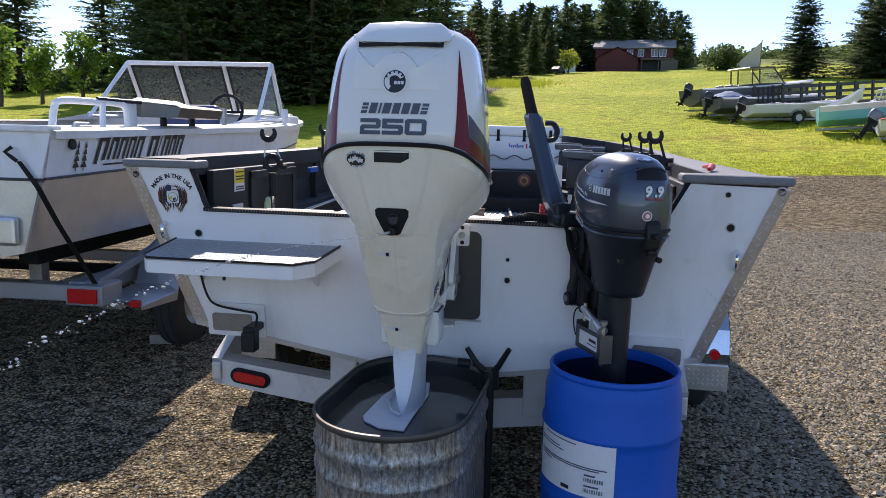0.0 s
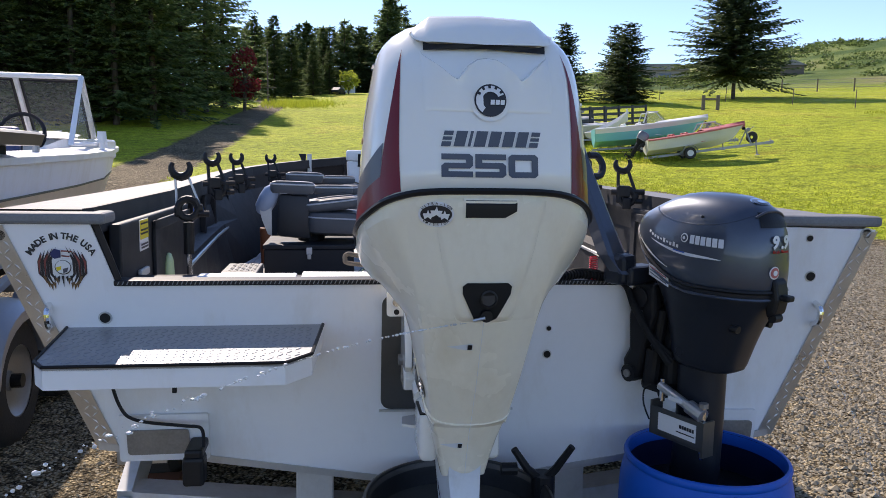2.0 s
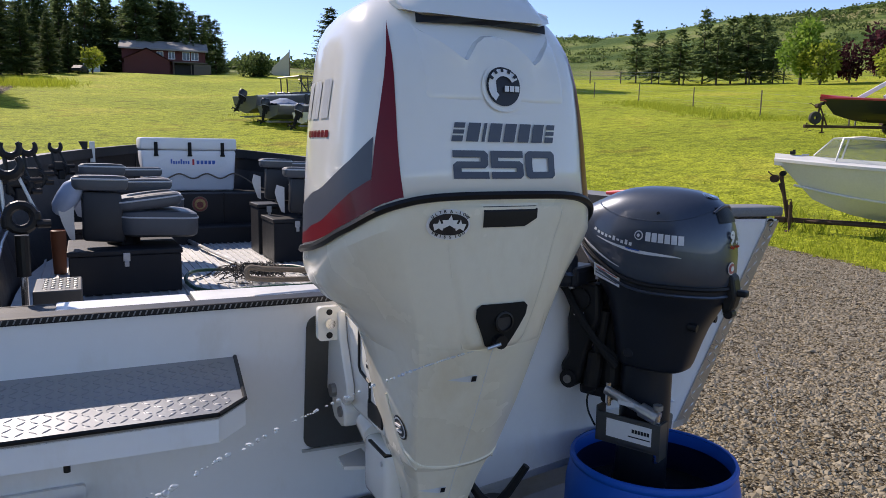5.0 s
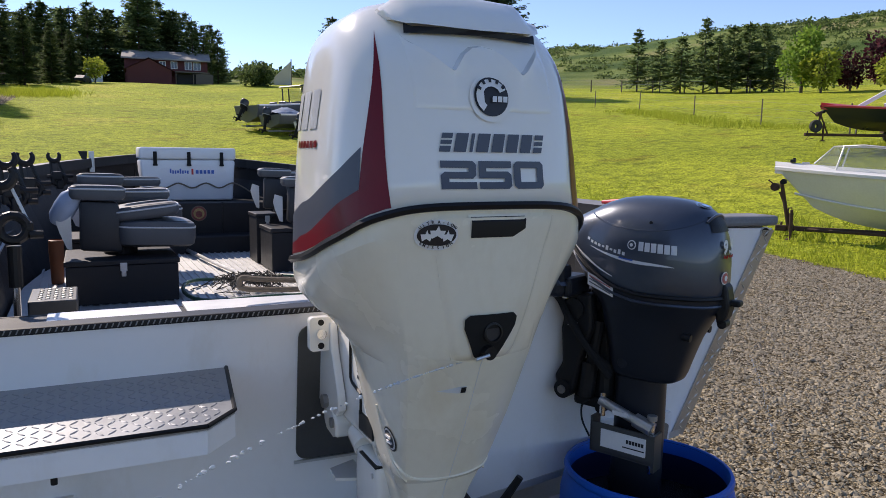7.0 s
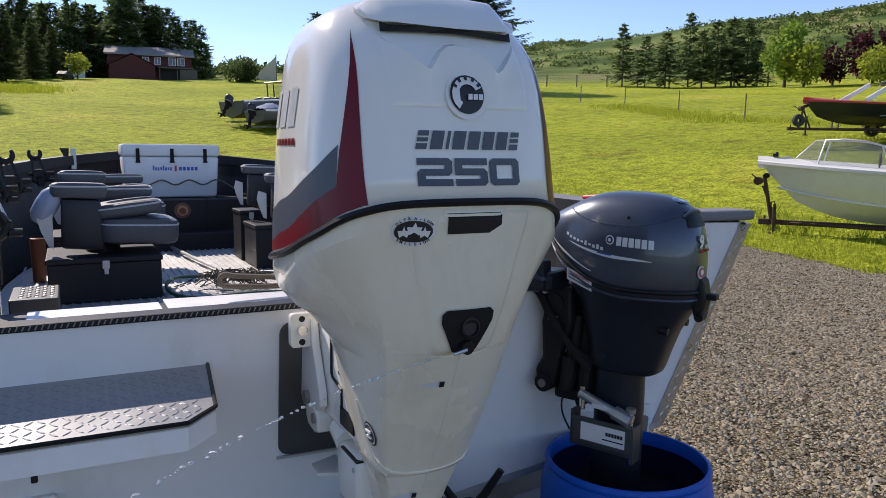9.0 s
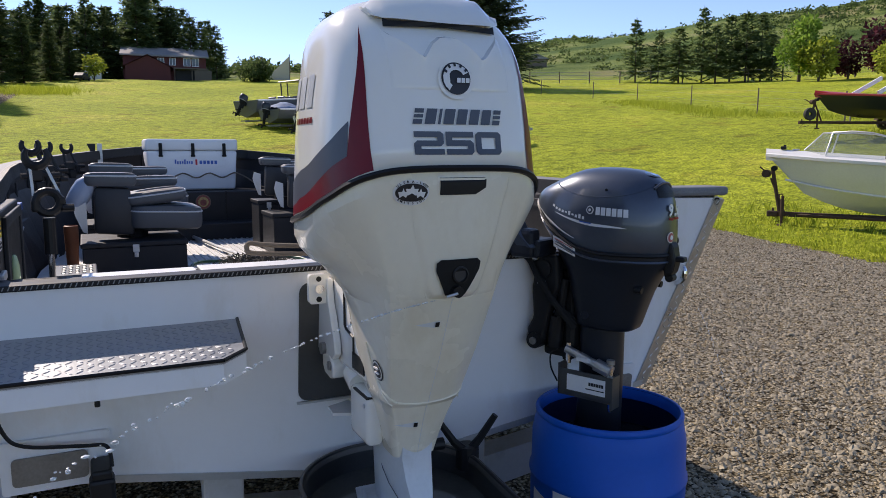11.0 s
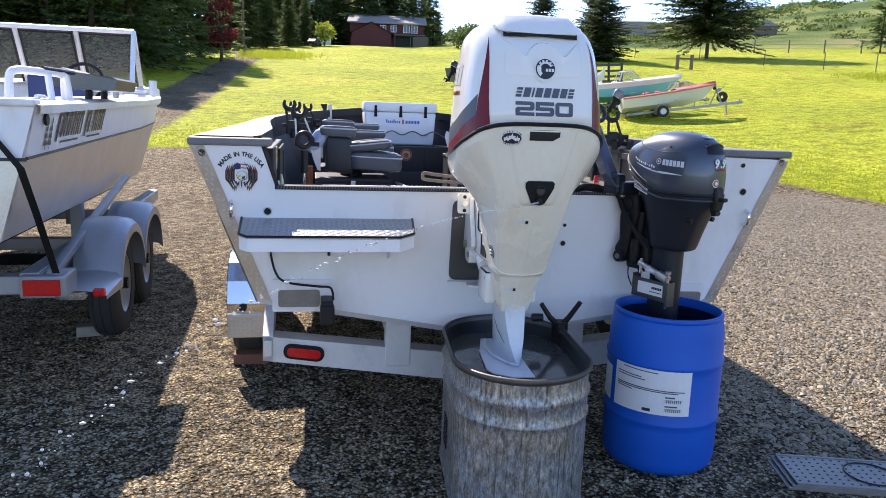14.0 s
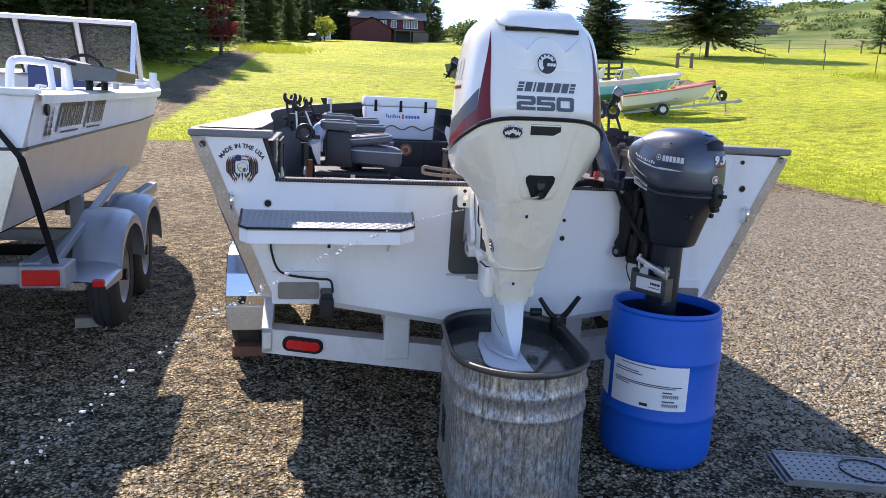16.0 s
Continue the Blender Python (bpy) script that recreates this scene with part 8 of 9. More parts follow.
def parked_boat(m, length, beam, depth, hull, deck, label, screen=None, outboard=None, trim=None, inside=None, canopy=False, wheel_at=.42, group="boats on the meadow", clear=.45, stripe=None, screen_at=.56, long_screen=False, tongue=1.2, stand=None, steel=None, wheel_r=.26, wheel_z=.27, jack_drop=0.0, spare=False, tilt=24, band=None):
    """A small motorboat on its trailer: stern at the origin, bow along +y."""
    e = thing("motor_boat", m, label, "boat", group)
    n = 13

    def sec(t):
        g = beam / 2 * (1 - max(0, (t - .45) / .55) ** 2.2) + .01
        c = beam / 2 * .8 * (1 - max(0, (t - .3) / .7) ** 1.7) + .005
        return g, c, clear + depth * (1 + .28 * t ** 2), clear + depth * (.30 + .40 * t ** 3), clear + depth * .42 * max(0, (t - .55) / .45) ** 2.6
    for s in (-1, 1):
        up_, lo, cap = [], [], []
        for i in range(n):
            t = i / (n - 1)
            y = length * t + depth * .35 * t ** 4
            g, c, zg, zc, zk = sec(t)
            ry = lambda z: y - .95 * (zg - z) * t ** 5
            zm, zl = zc + (zg - zc) * .45, zk + (zc - zk) * .45
            up_.append([(s * g, y, zg), (s * (c + (g - c) * .62), ry(zm), zm), (s * c, ry(zc), zc)])
            lo.append([(s * c, ry(zc), zc), (s * c * .55, ry(zl), zl), (0, ry(zk), zk)])
            cap.append([(s * (g + .025), y, zg - .05), (s * (g + .03), y, zg), (s * (g - .02), y, zg + .025), (s * max(g - .16, 0), y, zg + .03), (s * max(g - .17, 0), y, zg - .12)])
        part("hull_side", loft(up_, loop=False), stripe or hull, e, smooth=True)
        part("hull_bottom", loft(lo, loop=False), hull, e, smooth=True)
        part("gunwale", loft(cap, loop=False), trim or deck, e, smooth=True)
        if band:
            part("sheer_band", loft([[(p[0][0] + s * .006, p[0][1], p[0][2]), (p[0][0] * .3 + p[1][0] * .7 + s * .012, p[0][1] * .3 + p[1][1] * .7, p[0][2] * .3 + p[1][2] * .7)] for p in up_], loop=False), band, e, smooth=True)
    g, c, zg, zc, zk = sec(0)
    part("transom", prism([(-g, zg), (g, zg), (c, zc), (0, zk), (-c, zc)], "y", -.02, .03), hull, e)
    rows = []
    for i in range(7, n):
        t = i / (n - 1)
        y = length * t + depth * .35 * t ** 4
        g, c, zg, zc, zk = sec(t)
        rows.append([(-max(g - .14, 0), y, zg + .03), (0, y, zg + .10), (max(g - .14, 0), y, zg + .03)])
    part("foredeck", loft(rows, loop=False), deck, e, smooth=True)
    part("floor", box(-beam * .36, beam * .36, .05, length * .6, clear + depth * .45, clear + depth * .48), inside or FLOOR, e)
    for y in (.28, .42):
        for s in (-1, 1):
            part("seat", box(*sorted((s * .10, s * beam * .33)), length * y, length * y + .42, clear + depth * .5, clear + depth * .82, .04), inside or OLDWHITE, e)
            part("seat_back", prism([(length * y, clear + depth * .75), (length * y + .10, clear + depth * .75), (length * y + .02, clear + depth * 1.22), (length * y - .06, clear + depth * 1.2)], "x", *sorted((s * .11, s * beam * .32)), .02), inside or OLDWHITE, e)
    if screen:
        y0 = length * screen_at
        g = sec(screen_at)[0] - .12
        zg = sec(screen_at)[2] + .04
        h = screen
        f = part("windscreen_frame", merge(tube([(-g, y0 - .5, zg), (-g * .92, y0 - .35, zg + h), (-.2, y0 + .15, zg + h), (.2, y0 + .15, zg + h), (g * .92, y0 - .35, zg + h), (g, y0 - .5, zg)], .022, 6), tube([(-.25, y0 + .45, zg + .06), (-.2, y0 + .15, zg + h)], .018, 6)), ALUDULL, e)
        pn = loft([[(-g, y0 - .5, zg), (-.3, y0 + .45, zg + .06), (.3, y0 + .45, zg + .06), (g, y0 - .5, zg)], [(-g * .92, y0 - .35, zg + h), (-.2, y0 + .15, zg + h), (.2, y0 + .15, zg + h), (g * .92, y0 - .35, zg + h)]], loop=False)
        part("pane", pn, GLASS, f).visible_shadow = False
    if long_screen:
        h = long_screen
        f = None
        for s in (-1, 1):
            low = [(s * (sec(t)[0] - .10), length * t, sec(t)[2] + .035) for t in (.85, .77, .70, .63)]
            top = [(s * (sec(t)[0] - .10) * .84, length * t, sec(.7)[2] + dz) for t, dz in ((.83, h), (.77, h + .01), (.71, h - .02), (.66, h - .09))]
            sf = part("windscreen_frame", tube([low[0], top[0], top[1], top[2], top[3], low[3]], .017, 6), ALUDULL, e, smooth=True)
            part("pane", loft([low, top], loop=False), GLASS, sf).visible_shadow = False
            part("front_pane", loft([[low[0], (0, length * .93, sec(.93)[2] + .10)], [top[0], (0, length * .87, sec(.7)[2] + h)]], loop=False), GLASS, sf).visible_shadow = False
            part("front_post", tube([(0, length * .93, sec(.93)[2] + .10), (0, length * .87, sec(.7)[2] + h), top[0]], .012, 6), ALUDULL, sf)
            part("spray_rail", tube([(s * (sec(t)[1] + .012), length * t + depth * .35 * t ** 4 - .75 * (sec(t)[2] - sec(t)[3]) * t ** 5, sec(t)[3] + .01) for t in [k / 10 for k in range(11)]], .02, 6), hull, e, smooth=True)
        zs = sec(.66)[2]
        part("steering_wheel", tube([(-.35 + .19 * math.cos(a), length * .665, zs + .10 + .19 * math.sin(a)) for a in [math.pi * k / 10 for k in range(21)]], .016, 6), BLACK, e)
        part("dashboard", box(-beam * .3, beam * .3, length * .69, length * .76, zs - .2, zs + .05, .02), BLACKGEL, e)
        part("bow_light", merge(box(-.04, .04, length * .99, length * .99 + .09, sec(1)[2] + .08, sec(1)[2] + .14, .01), cyl((0, length * .995, sec(1)[2] + .14), (0, length * .995, sec(1)[2] + .17), .025, 8)), BLACK, e)
        part("cleat", merge(box(-.03, .03, length * .945, length * .945 + .12, sec(.87)[2] + .12, sec(.87)[2] + .15, .008), box(-.015, .015, length * .945 + .03, length * .945 + .09, sec(.87)[2] + .06, sec(.87)[2] + .13)), ALUDULL, e)
    if stand == "cover":
        zs = sec(.7)[2]
        for s in (-1, 1):
            part("cover_panel", loft([[(s * .70 + a, length * .70 + b * .3, zs + b), (s * .66 + a, length * .70 - 1.1 + b * .3, zs + .62 + b)] for a, b in ((-.03, 0), (.03, 0), (.03, .13), (-.03, .13), (-.03, 0))], loop=False), DECALWHITE, e, "white raised windscreen panel")
            part("canopy_bow", tube([(s * .72, length * .44, zs), (s * .70, length * .40, zs + .70)], .02, 6), ALUDULL, e)
            part("guide_rail", tube([(s * beam * .56, length * .62, .3), (s * beam * .56, length * .62, clear + depth * .75), (s * beam * .56, length * .36, clear + depth * .75), (s * beam * .56, length * .36, .3)], .03, 6), GALV, e, "galvanised guide rail")
        part("rolled_canopy", loft([ring(0, length * .36, zs + z, .8, w, w, 3, 3, 20) for z, w in ((.66, .18), (.70, .30), (.76, .32), (.81, .2))]), BLACKGEL, e, "rolled black canopy", smooth=True)
        part("engine_cover", box(-.6, .6, .1, .7, clear + depth * .8, clear + depth * 1.12, .05), REDGEL, e)
    if canopy:
        zg = sec(.5)[2]
        cp = part("canopy", loft([[(x, length * y, zg + z) for y, z in ((.39, .86), (.40, .90), (.58, .88), (.62, .80), (.58, .83), (.40, .84))] for x in (-beam * .42, -beam * .36, beam * .36, beam * .42)]), BLACKGEL, e, "dark hard top")
        for x in (-1, 1):
            for y0, y1 in ((.42, .42), (.48, .48), (.71, .60)):
                part("canopy_post", tube([(x * beam * .41, length * y0, zg - .1), (x * beam * .41, length * y1, zg + .80)], .035, 8), BLACKGEL, cp)
            part("side_pane", loft([[(x * beam * .41, length * .49, zg), (x * beam * .41, length * .69, zg)], [(x * beam * .41, length * .49, zg + .78), (x * beam * .41, length * .60, zg + .78)]], loop=False), GLASS, cp).visible_shadow = False
            part("side_sill", box(*sorted((x * beam * .40, x * beam * .43)), length * .40, length * .70, zg, zg + .12, .02), BLACKGEL, cp)
        part("wind_pane", loft([[(-beam * .4, length * .70, zg), (beam * .4, length * .70, zg)], [(-beam * .38, length * .60, zg + .80), (beam * .38, length * .60, zg + .80)]], loop=False), GLASS, cp).visible_shadow = False
    if outboard:
        o = part("outboard", loft([ring(0, -.14, z, w, f, r, 3.2, 2.6, 24) for z, w, f, r in ((.02, .12, .16, .16), (.04, .155, .20, .23), (.20, .165, .22, .26), (.32, .155, .20, .25), (.39, .12, .15, .20), (.41, .06, .08, .1))]), outboard, e, "dark outboard engine tilted up", smooth=True)
        o.matrix_basis = pose(0, -.06, clear + depth * .90, -tilt, 0, 0) @ Matrix.Scale(.86, 4)
        part("cowl_band", loft([ring(0, -.14, z, .158, .205, .236, 3.2, 2.6, 24) for z in (.03, .065)]), GALV, o)
        part("lower_cowl", loft([ring(0, -.14, z, w, f, r, 3.0, 2.4, 16) for z, w, f, r in ((.03, .14, .18, .20), (-.08, .12, .15, .17), (-.16, .08, .12, .12))]), RUBBER, o, smooth=True)
        part("outboard_leg", loft([ring(0, -.14, z, w, f, r, 2.2, 2.2, 14) for z, w, f, r in ((-.15, .07, .10, .10), (-.36, .06, .09, .10), (-.60, .045, .08, .08), (-.74, .035, .10, .06))]), RUBBER, o)
        part("splash_plate", box(-.09, .09, -.34, -.02, -.60, -.585, .004), RUBBER, o)
        part("gearcase", loft([[(x * .05 * k, y, -.80 + z * .05 * k) for x, z in [(math.cos(a), math.sin(a)) for a in [math.pi * q / 5 for q in range(10)]]] for y, k in ((-.36, .5), (-.28, .9), (-.12, 1.0), (.02, .7), (.08, .15))]), RUBBER, o, smooth=True)
        part("skeg", prism([(-.26, -.84), (-.10, -.84), (-.20, -.97), (-.27, -.97)], "x", -.008, .008), RUBBER, o)
        pr = bmesh.new()
        for k in range(3):
            a = 2 * math.pi * k / 3
            merge(pr, loft([[(math.cos(a + b) * r, -.39 + b * .06, -.80 + math.sin(a + b) * r) for b in (-.35, 0, .35)] for r in (.03, .08, .12)], loop=False))
        part("propeller", merge(pr, cyl((0, -.43, -.80), (0, -.35, -.80), .03, 10)), RUBBER, o)
        part("clamp", merge(box(-.13, .13, -.03, .10, -.20, .02, .02), merge(box(-.11, -.07, -.10, .0, -.40, .0, .01), box(.07, .11, -.10, .0, -.40, .0, .01))), BLACK, o)
        part("tiller", tube([(.05, .05, .06), (.07, .30, .10), (.07, .52, .12)], [.025, .022, .026], 8), BLACK, o)
    steel = steel or TRAILERGREY
    zf = clear - .05 if wheel_r < .26 else max(clear - .12, .26)
    end = length + tongue
    jy = end - (.4 if tongue > .3 else .12)
    part("trailer_frame", merge(merge(box(-.04, .04, -.1, end, zf - .09, zf, .008), box(-beam * .42, beam * .42, length * wheel_at - .04, length * wheel_at + .04, zf - .13, zf - .05)), merge(box(-beam * .36, beam * .36, .12, .18, zf - .06, zf), tube([(-beam * .36, .15, zf - .03), (-beam * .34, length * .5, zf - .03), (0, length * .95, zf - .05)], .03, 6))), steel, e, "weathered trailer frame")
    part("coupler", merge(box(-.06, .06, end - .04, end + .16, zf - .10, zf + .01, .02), merge(cyl((0, end + .06, zf), (0, end + .06, zf + .07), .02, 8), tube([(.03, end - .1, zf - .02), (.05, end + .1, zf - .22), (.02, end - .2, zf - .15)], .012, 5))), steel, e, "hitch coupler with a safety chain")
    post = part("winch_post", merge(tube([(0, length + min(.34, tongue - .06), zf - .02), (0, length + .17, clear + depth * .98)], .035, 8), tube([(0, length - .08, zf - .02), (0, length + .18, clear + depth * .74)], .025, 6)), steel, e)
    part("bow_roller", cyl((-.07, length + .13, clear + depth * .96), (.07, length + .13, clear + depth * .96), .05, 12), RUBBER, post)
    part("winch", merge(cyl((-.08, length + .27, clear + depth * .84), (.08, length + .27, clear + depth * .84), .075, 12), tube([(.08, length + .27, clear + depth * .84), (.16, length + .27, clear + depth * .84), (.16, length + .42, clear + depth * .98), (.23, length + .42, clear + depth * .98)], .014, 6)), steel, post, "hand winch with a crank")
    for s in (-1, 1):
        q = wheel_r / .26
        wh = part("trailer_wheel", lathe([(.0, -.04), (.13 * q, -.05), (.15 * q, -.075), (.23 * q, -.085), (.257 * q, -.055), (.26 * q, 0), (.257 * q, .055), (.23 * q, .085), (.15 * q, .075), (.13 * q, .05), (0, .04)], 24), TYRE, e, smooth=True)
        wh.matrix_basis = pose(s * beam * .45, length * wheel_at, wheel_z, 0, 90, 0)
        hub = part("hub", lathe([(0, -.075), (.05 * q, -.075), (.06 * q, -.05), (.12 * q, -.06), (.14 * q, -.07), (.14 * q, .07), (.12 * q, .06), (.06 * q, .05), (.05 * q, .075), (0, .075)], 16), OLDWHITE, wh)
        part("wheel_fender", loft([[(s * (beam * .45 - .1), length * wheel_at + 1.32 * wheel_r * math.cos(a), wheel_z + 1.36 * wheel_r * math.sin(a)), (s * (beam * .45 + .1), length * wheel_at + 1.32 * wheel_r * math.cos(a), wheel_z + 1.36 * wheel_r * math.sin(a)), (s * (beam * .45 + .1), length * wheel_at + 1.28 * wheel_r * math.cos(a), wheel_z + 1.30 * wheel_r * math.sin(a))] for a in [math.pi * (.06 + .88 * k / 8) for k in range(9)]], loop=False), steel, e)
    if spare:
        sp = part("spare_wheel", lathe([(.06, -.05), (.12, -.06), (.19, -.065), (.21, 0), (.19, .065), (.12, .06), (.06, .05)], 20), TYRE, e, smooth=True)
        sp.matrix_basis = pose(-.12, length + .42, zf + .22, 0, 90, 0)
    jack = part("jack", merge(cyl((-.12, jy, -jack_drop + .02), (-.12, jy, zf + .30), .026, 10), cyl((-.12, jy, zf - .1), (-.12, jy, zf + .24), .034, 10)), steel, e, "trailer jack")
    part("jack_foot", lathe([(0, 0), (.09, 0), (.085, .02), (.03, .04), (0, .04)], 12, cx=-.12, cy=jy), steel, jack).matrix_basis = pose(0, 0, -jack_drop)
    part("jack_crank", tube([(-.12, jy, zf + .30), (-.12, jy, zf + .34), (-.24, jy + .04, zf + .34), (-.24, jy + .04, zf + .28)], .011, 6), steel, jack)
    return e


def on_meadow(x, y, turn, lift=0.0, pitch=0.0):
    return pose(x, y, height(x, y) + lift, pitch, 0, turn)


# the white runabout nearest the gravel: stern away to the right
parked_boat(on_meadow(14.05, 4.35, 22, .0), 5.1, 2.1, .85, OLDWHITE, OLDWHITE, "old white runabout with a windscreen on a rusty trailer", long_screen=.50, inside=OLDWHITE, wheel_at=.35, clear=.26, tongue=.06, steel=RUST)
parked_boat(on_meadow(27.4, 12.1, 62, .0), 5.0, 2.1, .62, BLACKGEL, REDGEL, "black and red speedboat on a trailer", stand="cover", trim=REDGEL, wheel_at=.4, clear=.35, spare=True, tongue=.55, steel=RUST)
parked_boat(on_meadow(14.30, 25.05, -113, .0, 8.5), 3.35, 1.5, .54, OLDWHITE, FADEDRED, "faded white open boat with red trim on a trailer", outboard=GREYHULL, trim=FADEDRED, inside=FADEDRED, clear=.20, screen=.24, screen_at=.70, wheel_r=.21, wheel_z=.10, jack_drop=.30, tongue=.95, spare=True, tilt=38)
parked_boat(on_meadow(13.65, 27.9, -113, .0, 5), 4.2, 1.8, .70, TEAL, OLDWHITE, "turquoise and white runabout with a windscreen", screen=.42, trim=OLDWHITE, inside=OLDWHITE, clear=.25, wheel_r=.22, wheel_z=.14, jack_drop=.2, band=OLDWHITE)
parked_boat(on_meadow(12.35, 31.6, -84, .0, 2), 4.6, 1.6, .50, OLDWHITE, OLDWHITE, "pale open boat with a dark outboard", outboard=BLACKGEL, inside=GREYHULL, clear=.30)
parked_boat(on_meadow(11.75, 33.9, -80, .0, 2), 5.4, 1.8, .60, GREYHULL, OLDWHITE, "grey aluminium boat with a dark outboard", outboard=BLACKGEL, inside=BLUETARP, clear=.34, tilt=14)
parked_boat(on_meadow(11.6, 36.4, -77, .0, 4), 6.5, 2.1, .80, GREYHULL, OLDWHITE, "grey boat with a dark hard top", outboard=BLACKGEL, canopy=True, inside=GREYHULL, clear=.42, tilt=30)


def boat_cover():
    """A crumpled cloth thrown over the engine well of the grey boat."""
    e = thing("boat_cover", on_meadow(11.9, 33.95, -80), "crumpled blue and grey cover over a boat's stern", "cover")
    rnd = random.Random(31)
    b = bmesh.new()
    n = 14
    vs = [[b.verts.new((-.8 + 1.6 * i / n, -.1 + 1.7 * j / n, .98 + .30 * math.exp(-((i - 7) / 4.5) ** 2 - ((j - 6) / 5) ** 2) + rnd.uniform(-.05, .05) - .25 * (max(0, abs(i - 7) - 5) / 2))) for j in range(n + 1)] for i in range(n + 1)]
    for i in range(n):
        for j in range(n):
            b.faces.new((vs[i][j], vs[i + 1][j], vs[i + 1][j + 1], vs[i][j + 1]))
    part("cloth", b, BLUETARP, e, smooth=2)


boat_cover()


def upright_bow():
    """The raised bow of a small pale skiff beyond the turquoise boat."""
    e = thing("skiff", on_meadow(14.35, 29.5, -90, .35, 20) @ Matrix.Scale(.85, 4), "small white skiff with its pointed bow raised", "boat", "boats on the meadow")
    rings = []
    for k in range(9):
        t = k / 8
        w = .55 * (1 - t ** 2.4) + .01
        y = 2.3 * t
        rings.append([(-w, y, .42 + .34 * t ** 3), (-w * .7, y - .06 * t, .16 + .22 * t ** 2), (0, y - .10 * t, .06 + .20 * t ** 2), (w * .7, y - .06 * t, .16 + .22 * t ** 2), (w, y, .42 + .34 * t ** 3)])
    part("hull", loft(rings, loop=False), OLDWHITE, e, smooth=True)
    part("transom", prism([(-.55, .42), (.55, .42), (.39, .16), (0, .06), (-.39, .16)], "y", -.02, .02), OLDWHITE, e)
    part("bench", box(-.45, .45, .8, 1.05, .30, .33), WOODGREY, e)
    part("stem_head", box(-.025, .025, 2.26, 2.36, .62, .86, .01), OLDWHITE, e)
    part("prop_block", box(-.25, .25, 1.1, 1.5, -.9, .10), WOODGREY, e)


upright_bow()


def rail_trailer():
    e = thing("flatbed_trailer", pose(13.9, 32.9, height(13.9, 32.9), 0, -4.5, 16), "dark flatbed trailer with board side rails", "trailer")
    part("bed", box(-.2, 5.6, -.9, .9, .55, .68), WOODGREY, e)
    for k in range(6):
        part("tail_stake", box(-.22, -.16, -.85 + .32 * k, -.78 + .32 * k, .55, 1.45), BLACKGEL, e)
    for y in (-.9, .9):
        for k in range(7):
            part("stake", box(-.1 + .93 * k, 0 + .93 * k, y - .04, y + .04, .6, 1.5), BLACKGEL, e)
        for z in (.85, 1.12, 1.4):
            part("side_board", box(-.15, 5.6, y - .03, y + .03, z - .055, z + .055), BLACKGEL, e)
    for x in (2.2, 3.0):
        for y in (-.95, .95):
            part("wheel", cyl((x, y - .1, .32), (x, y + .1, .32), .32, 18), TYRE, e)


rail_trailer()


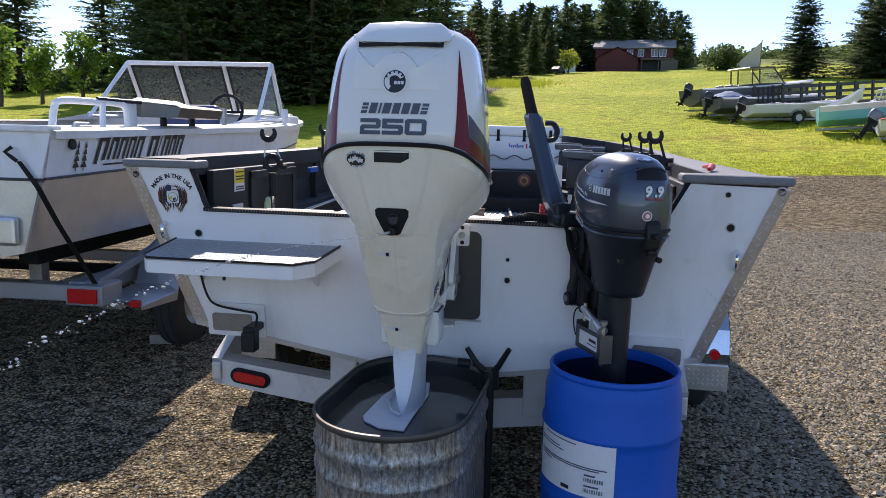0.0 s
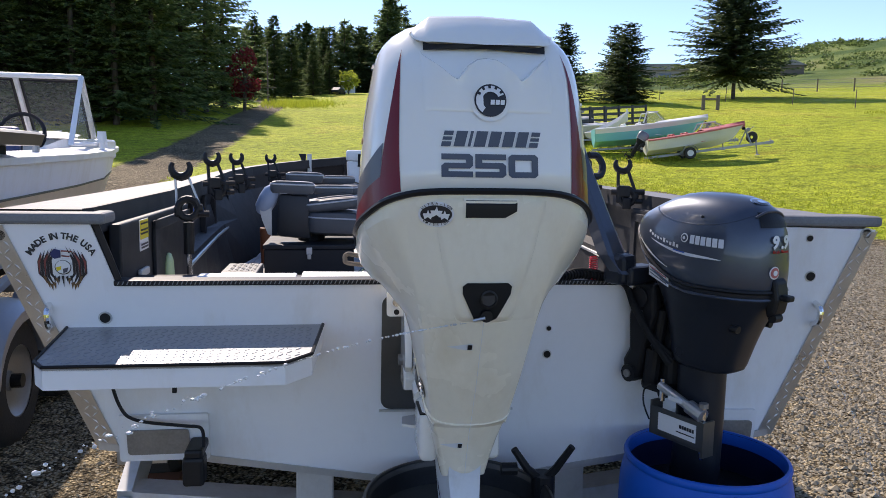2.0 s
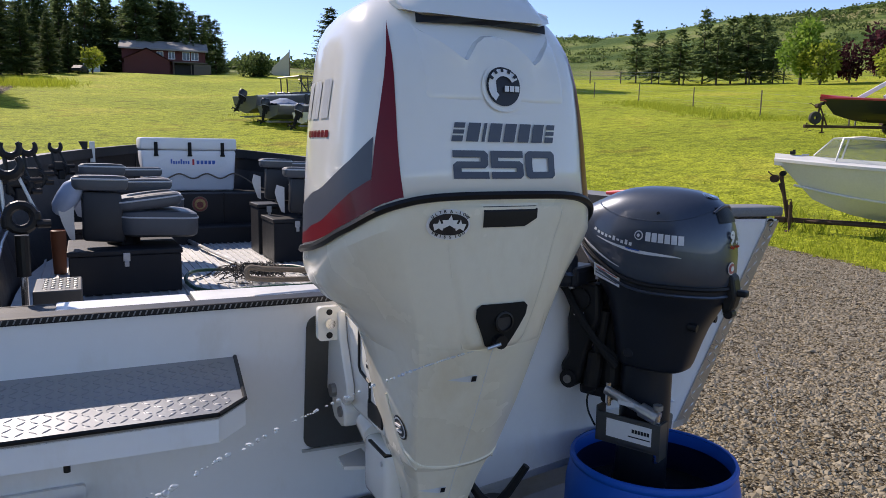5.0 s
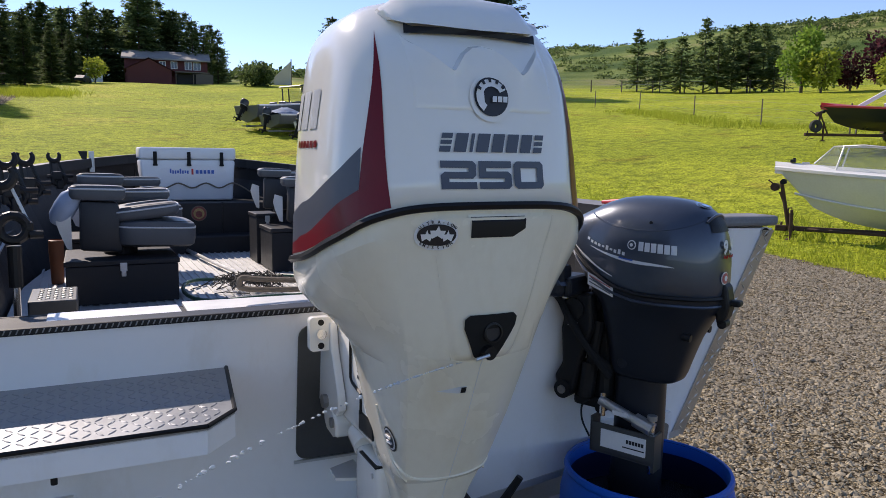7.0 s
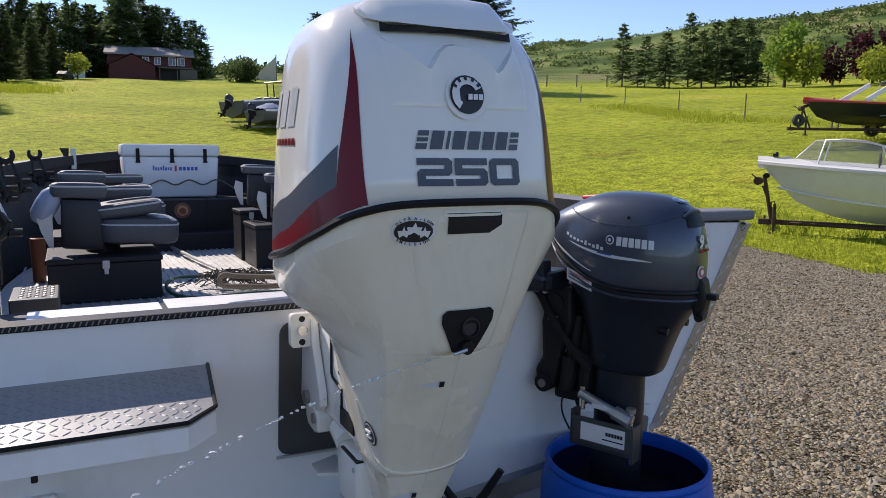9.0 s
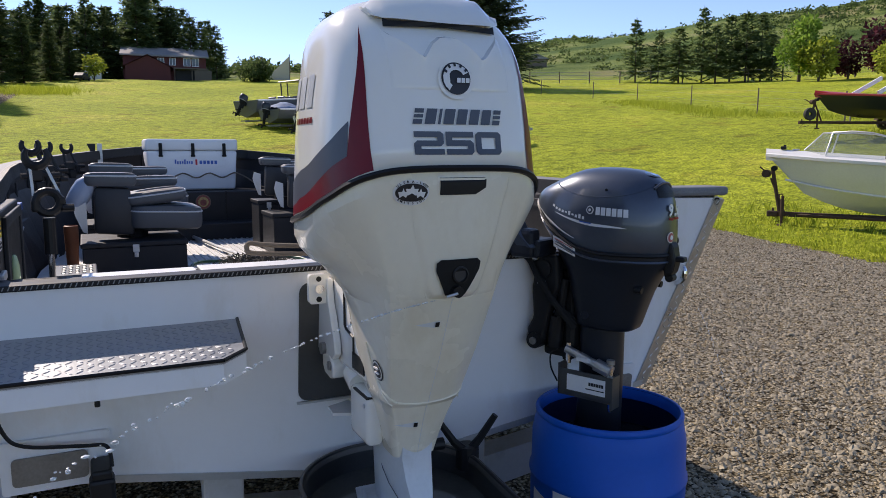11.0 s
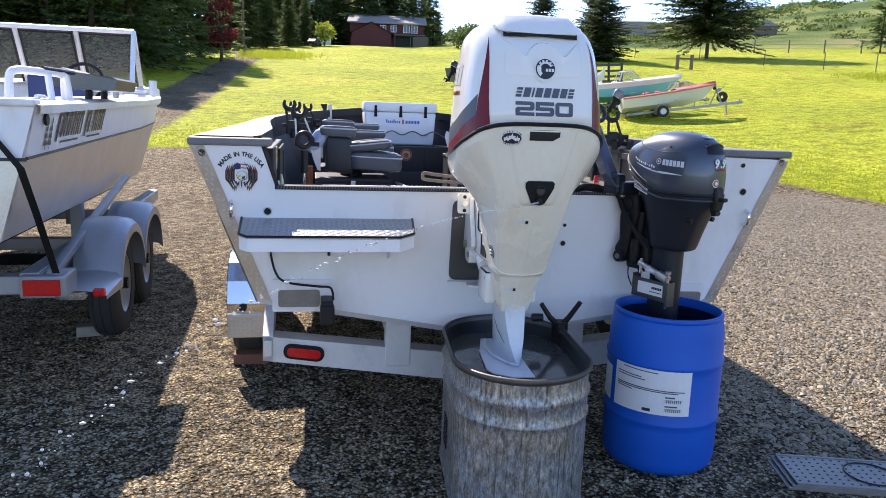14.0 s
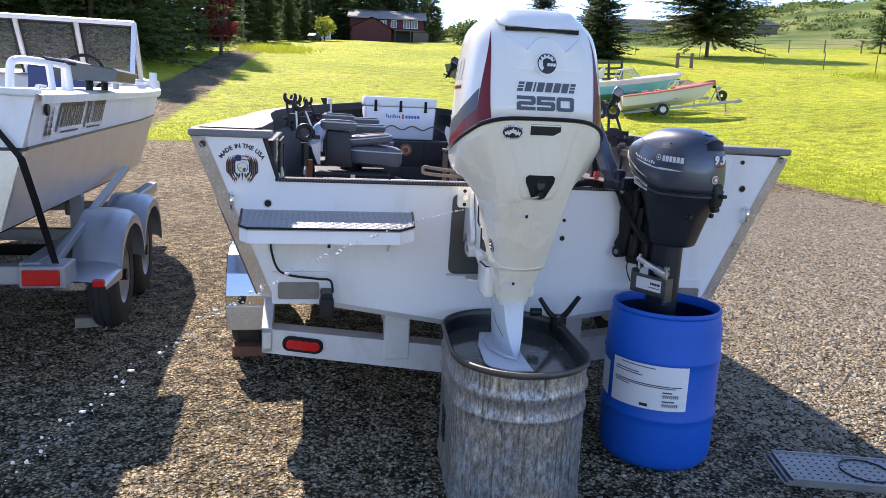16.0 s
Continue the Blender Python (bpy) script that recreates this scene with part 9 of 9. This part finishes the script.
# ---- loose stones and grass ----
def gravel_stones():
    """Loose stones where the camera passes nearest."""
    rng = np.random.default_rng(7)
    n = 135000
    pts = np.stack([rng.uniform(-3.6, 6.5, n), rng.uniform(.9, 11, n)], 1)
    keep = rng.random(n) < np.clip(1.35 - np.hypot(pts[:, 0] + .3, pts[:, 1] - 1.5) / 9, .10, 1)
    pts = pts[keep]
    near = len(pts)
    wide = np.stack([rng.uniform(1.2, 10.5, 95000), rng.uniform(2.2, 12, 95000)], 1)
    wide = wide[[lot(p[0], p[1]) > .25 for p in wide]]
    pts = np.concatenate([pts, wide])
    m = len(pts)
    base = np.array([(1, 0, 0), (.3, .95, .1), (-.8, .6, 0), (-.8, -.6, .1), (.3, -.95, 0), (.1, .1, .8), (-.2, .3, .6)], float)
    faces = [(0, 1, 5), (1, 6, 5), (1, 2, 6), (2, 3, 6), (3, 5, 6), (3, 4, 5), (4, 0, 5)]
    size = rng.uniform(.0045, .0115, m) * np.where(np.arange(m) < near, 1, 1.75) * (1 + .6 * (rng.random(m) < .06))
    ang = rng.uniform(0, 6.283, m)
    st = rng.uniform(.55, 1, m)
    v = np.zeros((m, 7, 3))
    jit = rng.normal(0, .14, (m, 7, 3))
    b = base[None] + jit
    x, y = b[..., 0] * size[:, None], b[..., 1] * (size * st)[:, None]
    v[..., 0] = pts[:, 0][:, None] + x * np.cos(ang)[:, None] - y * np.sin(ang)[:, None]
    v[..., 1] = pts[:, 1][:, None] + x * np.sin(ang)[:, None] + y * np.cos(ang)[:, None]
    gz_ = np.array([height(p[0], p[1]) for p in pts])
    v[..., 2] = gz_[:, None] - .001 + np.abs(b[..., 2]) * (size * rng.uniform(.55, 1.05, m))[:, None]
    f = (np.array(faces)[None] + (np.arange(m) * 7)[:, None, None]).reshape(-1, 3)
    me = bpy.data.meshes.new("gravel")
    me.from_pydata(v.reshape(-1, 3).tolist(), [], f.tolist())
    mt = leaf_material("loose_stone", (0.21, 0.182, 0.128), (0.39, 0.34, 0.247))
    mt.node_tree.nodes["Mix Shader"].inputs[0].default_value = 0.0
    el = mt.node_tree.nodes["Color Ramp"].color_ramp.elements
    k = el.new(.55)
    k.color = (0.29, 0.251, 0.18, 1)
    me.materials.append(mt)
    tagged(new("gravel", me), "loose brown and grey gravel stones", "gravel", kind="stuff")


gravel_stones()


def grass_tufts():
    rnd = random.Random(9)
    t = Tris()

    def tuft(x, y, h, n=5):
        z = height(x, y)
        for j in range(n):
            a = rnd.uniform(0, 6.28)
            t.blade((x + rnd.gauss(0, .05), y + rnd.gauss(0, .05), z - .01), (math.cos(a) * h * .4, math.sin(a) * h * .4, h * rnd.uniform(.6, 1.2)), .02 + .03 * h, (math.sin(a), -math.cos(a), .2))
    for k in range(9500):                # along the edge of the gravel and over the near meadow
        az = rnd.uniform(-12, 72)
        e = float(np.interp(az, EDGE_AZ, EDGE_R))
        r = e - .35 + abs(rnd.gauss(0, 1)) * 2.6 if k < 8000 else e + 10 * rnd.random() ** 1.5
        x, y = at(az, r)
        if lot(x, y) < .25 + .3 * noise.noise((x * 2, y * 2, 0)):
            tuft(x, y, rnd.uniform(.02, .06) if k > 1500 else rnd.uniform(.05, .13), 4)
    for k in range(2600):                 # taller grass along the fence and round the trailers
        if k < 1600:
            f = rnd.random() * 3
            P_ = ((31.8, 12.0), (31.6, 22.3), (35.9, 29.4), (39.8, 36.9))
            i = min(int(f), 2)
            x = P_[i][0] + (P_[i + 1][0] - P_[i][0]) * (f - i) + rnd.gauss(-.8, .7)
            y = P_[i][1] + (P_[i + 1][1] - P_[i][1]) * (f - i) + rnd.gauss(.4, .7)
            tuft(x, y, rnd.uniform(.10, .28), 5)
        else:
            c = ((13.9, 24.9), (14.1, 28.7), (13.7, 32.2), (12.4, 34.6), (12.9, 38.0), (12.5, 8.6), (13.5, 6.0), (24.6, 13.6))[k % 8]
            tuft(c[0] + rnd.gauss(.5, .8), c[1] + rnd.gauss(.4, .7), rnd.uniform(.08, .24), 5)
    for k in range(900):                  # rank grass by the bend of the drive
        x, y = 6.2 + rnd.gauss(0, 1.6), 72 + rnd.gauss(0, 2.2)
        tuft(x, y, rnd.uniform(.3, .7), 4)
    tagged(new("grass", t.mesh("grass", GRASSLEAF)), "bright green grass tufts", "grass", kind="stuff")


grass_tufts()
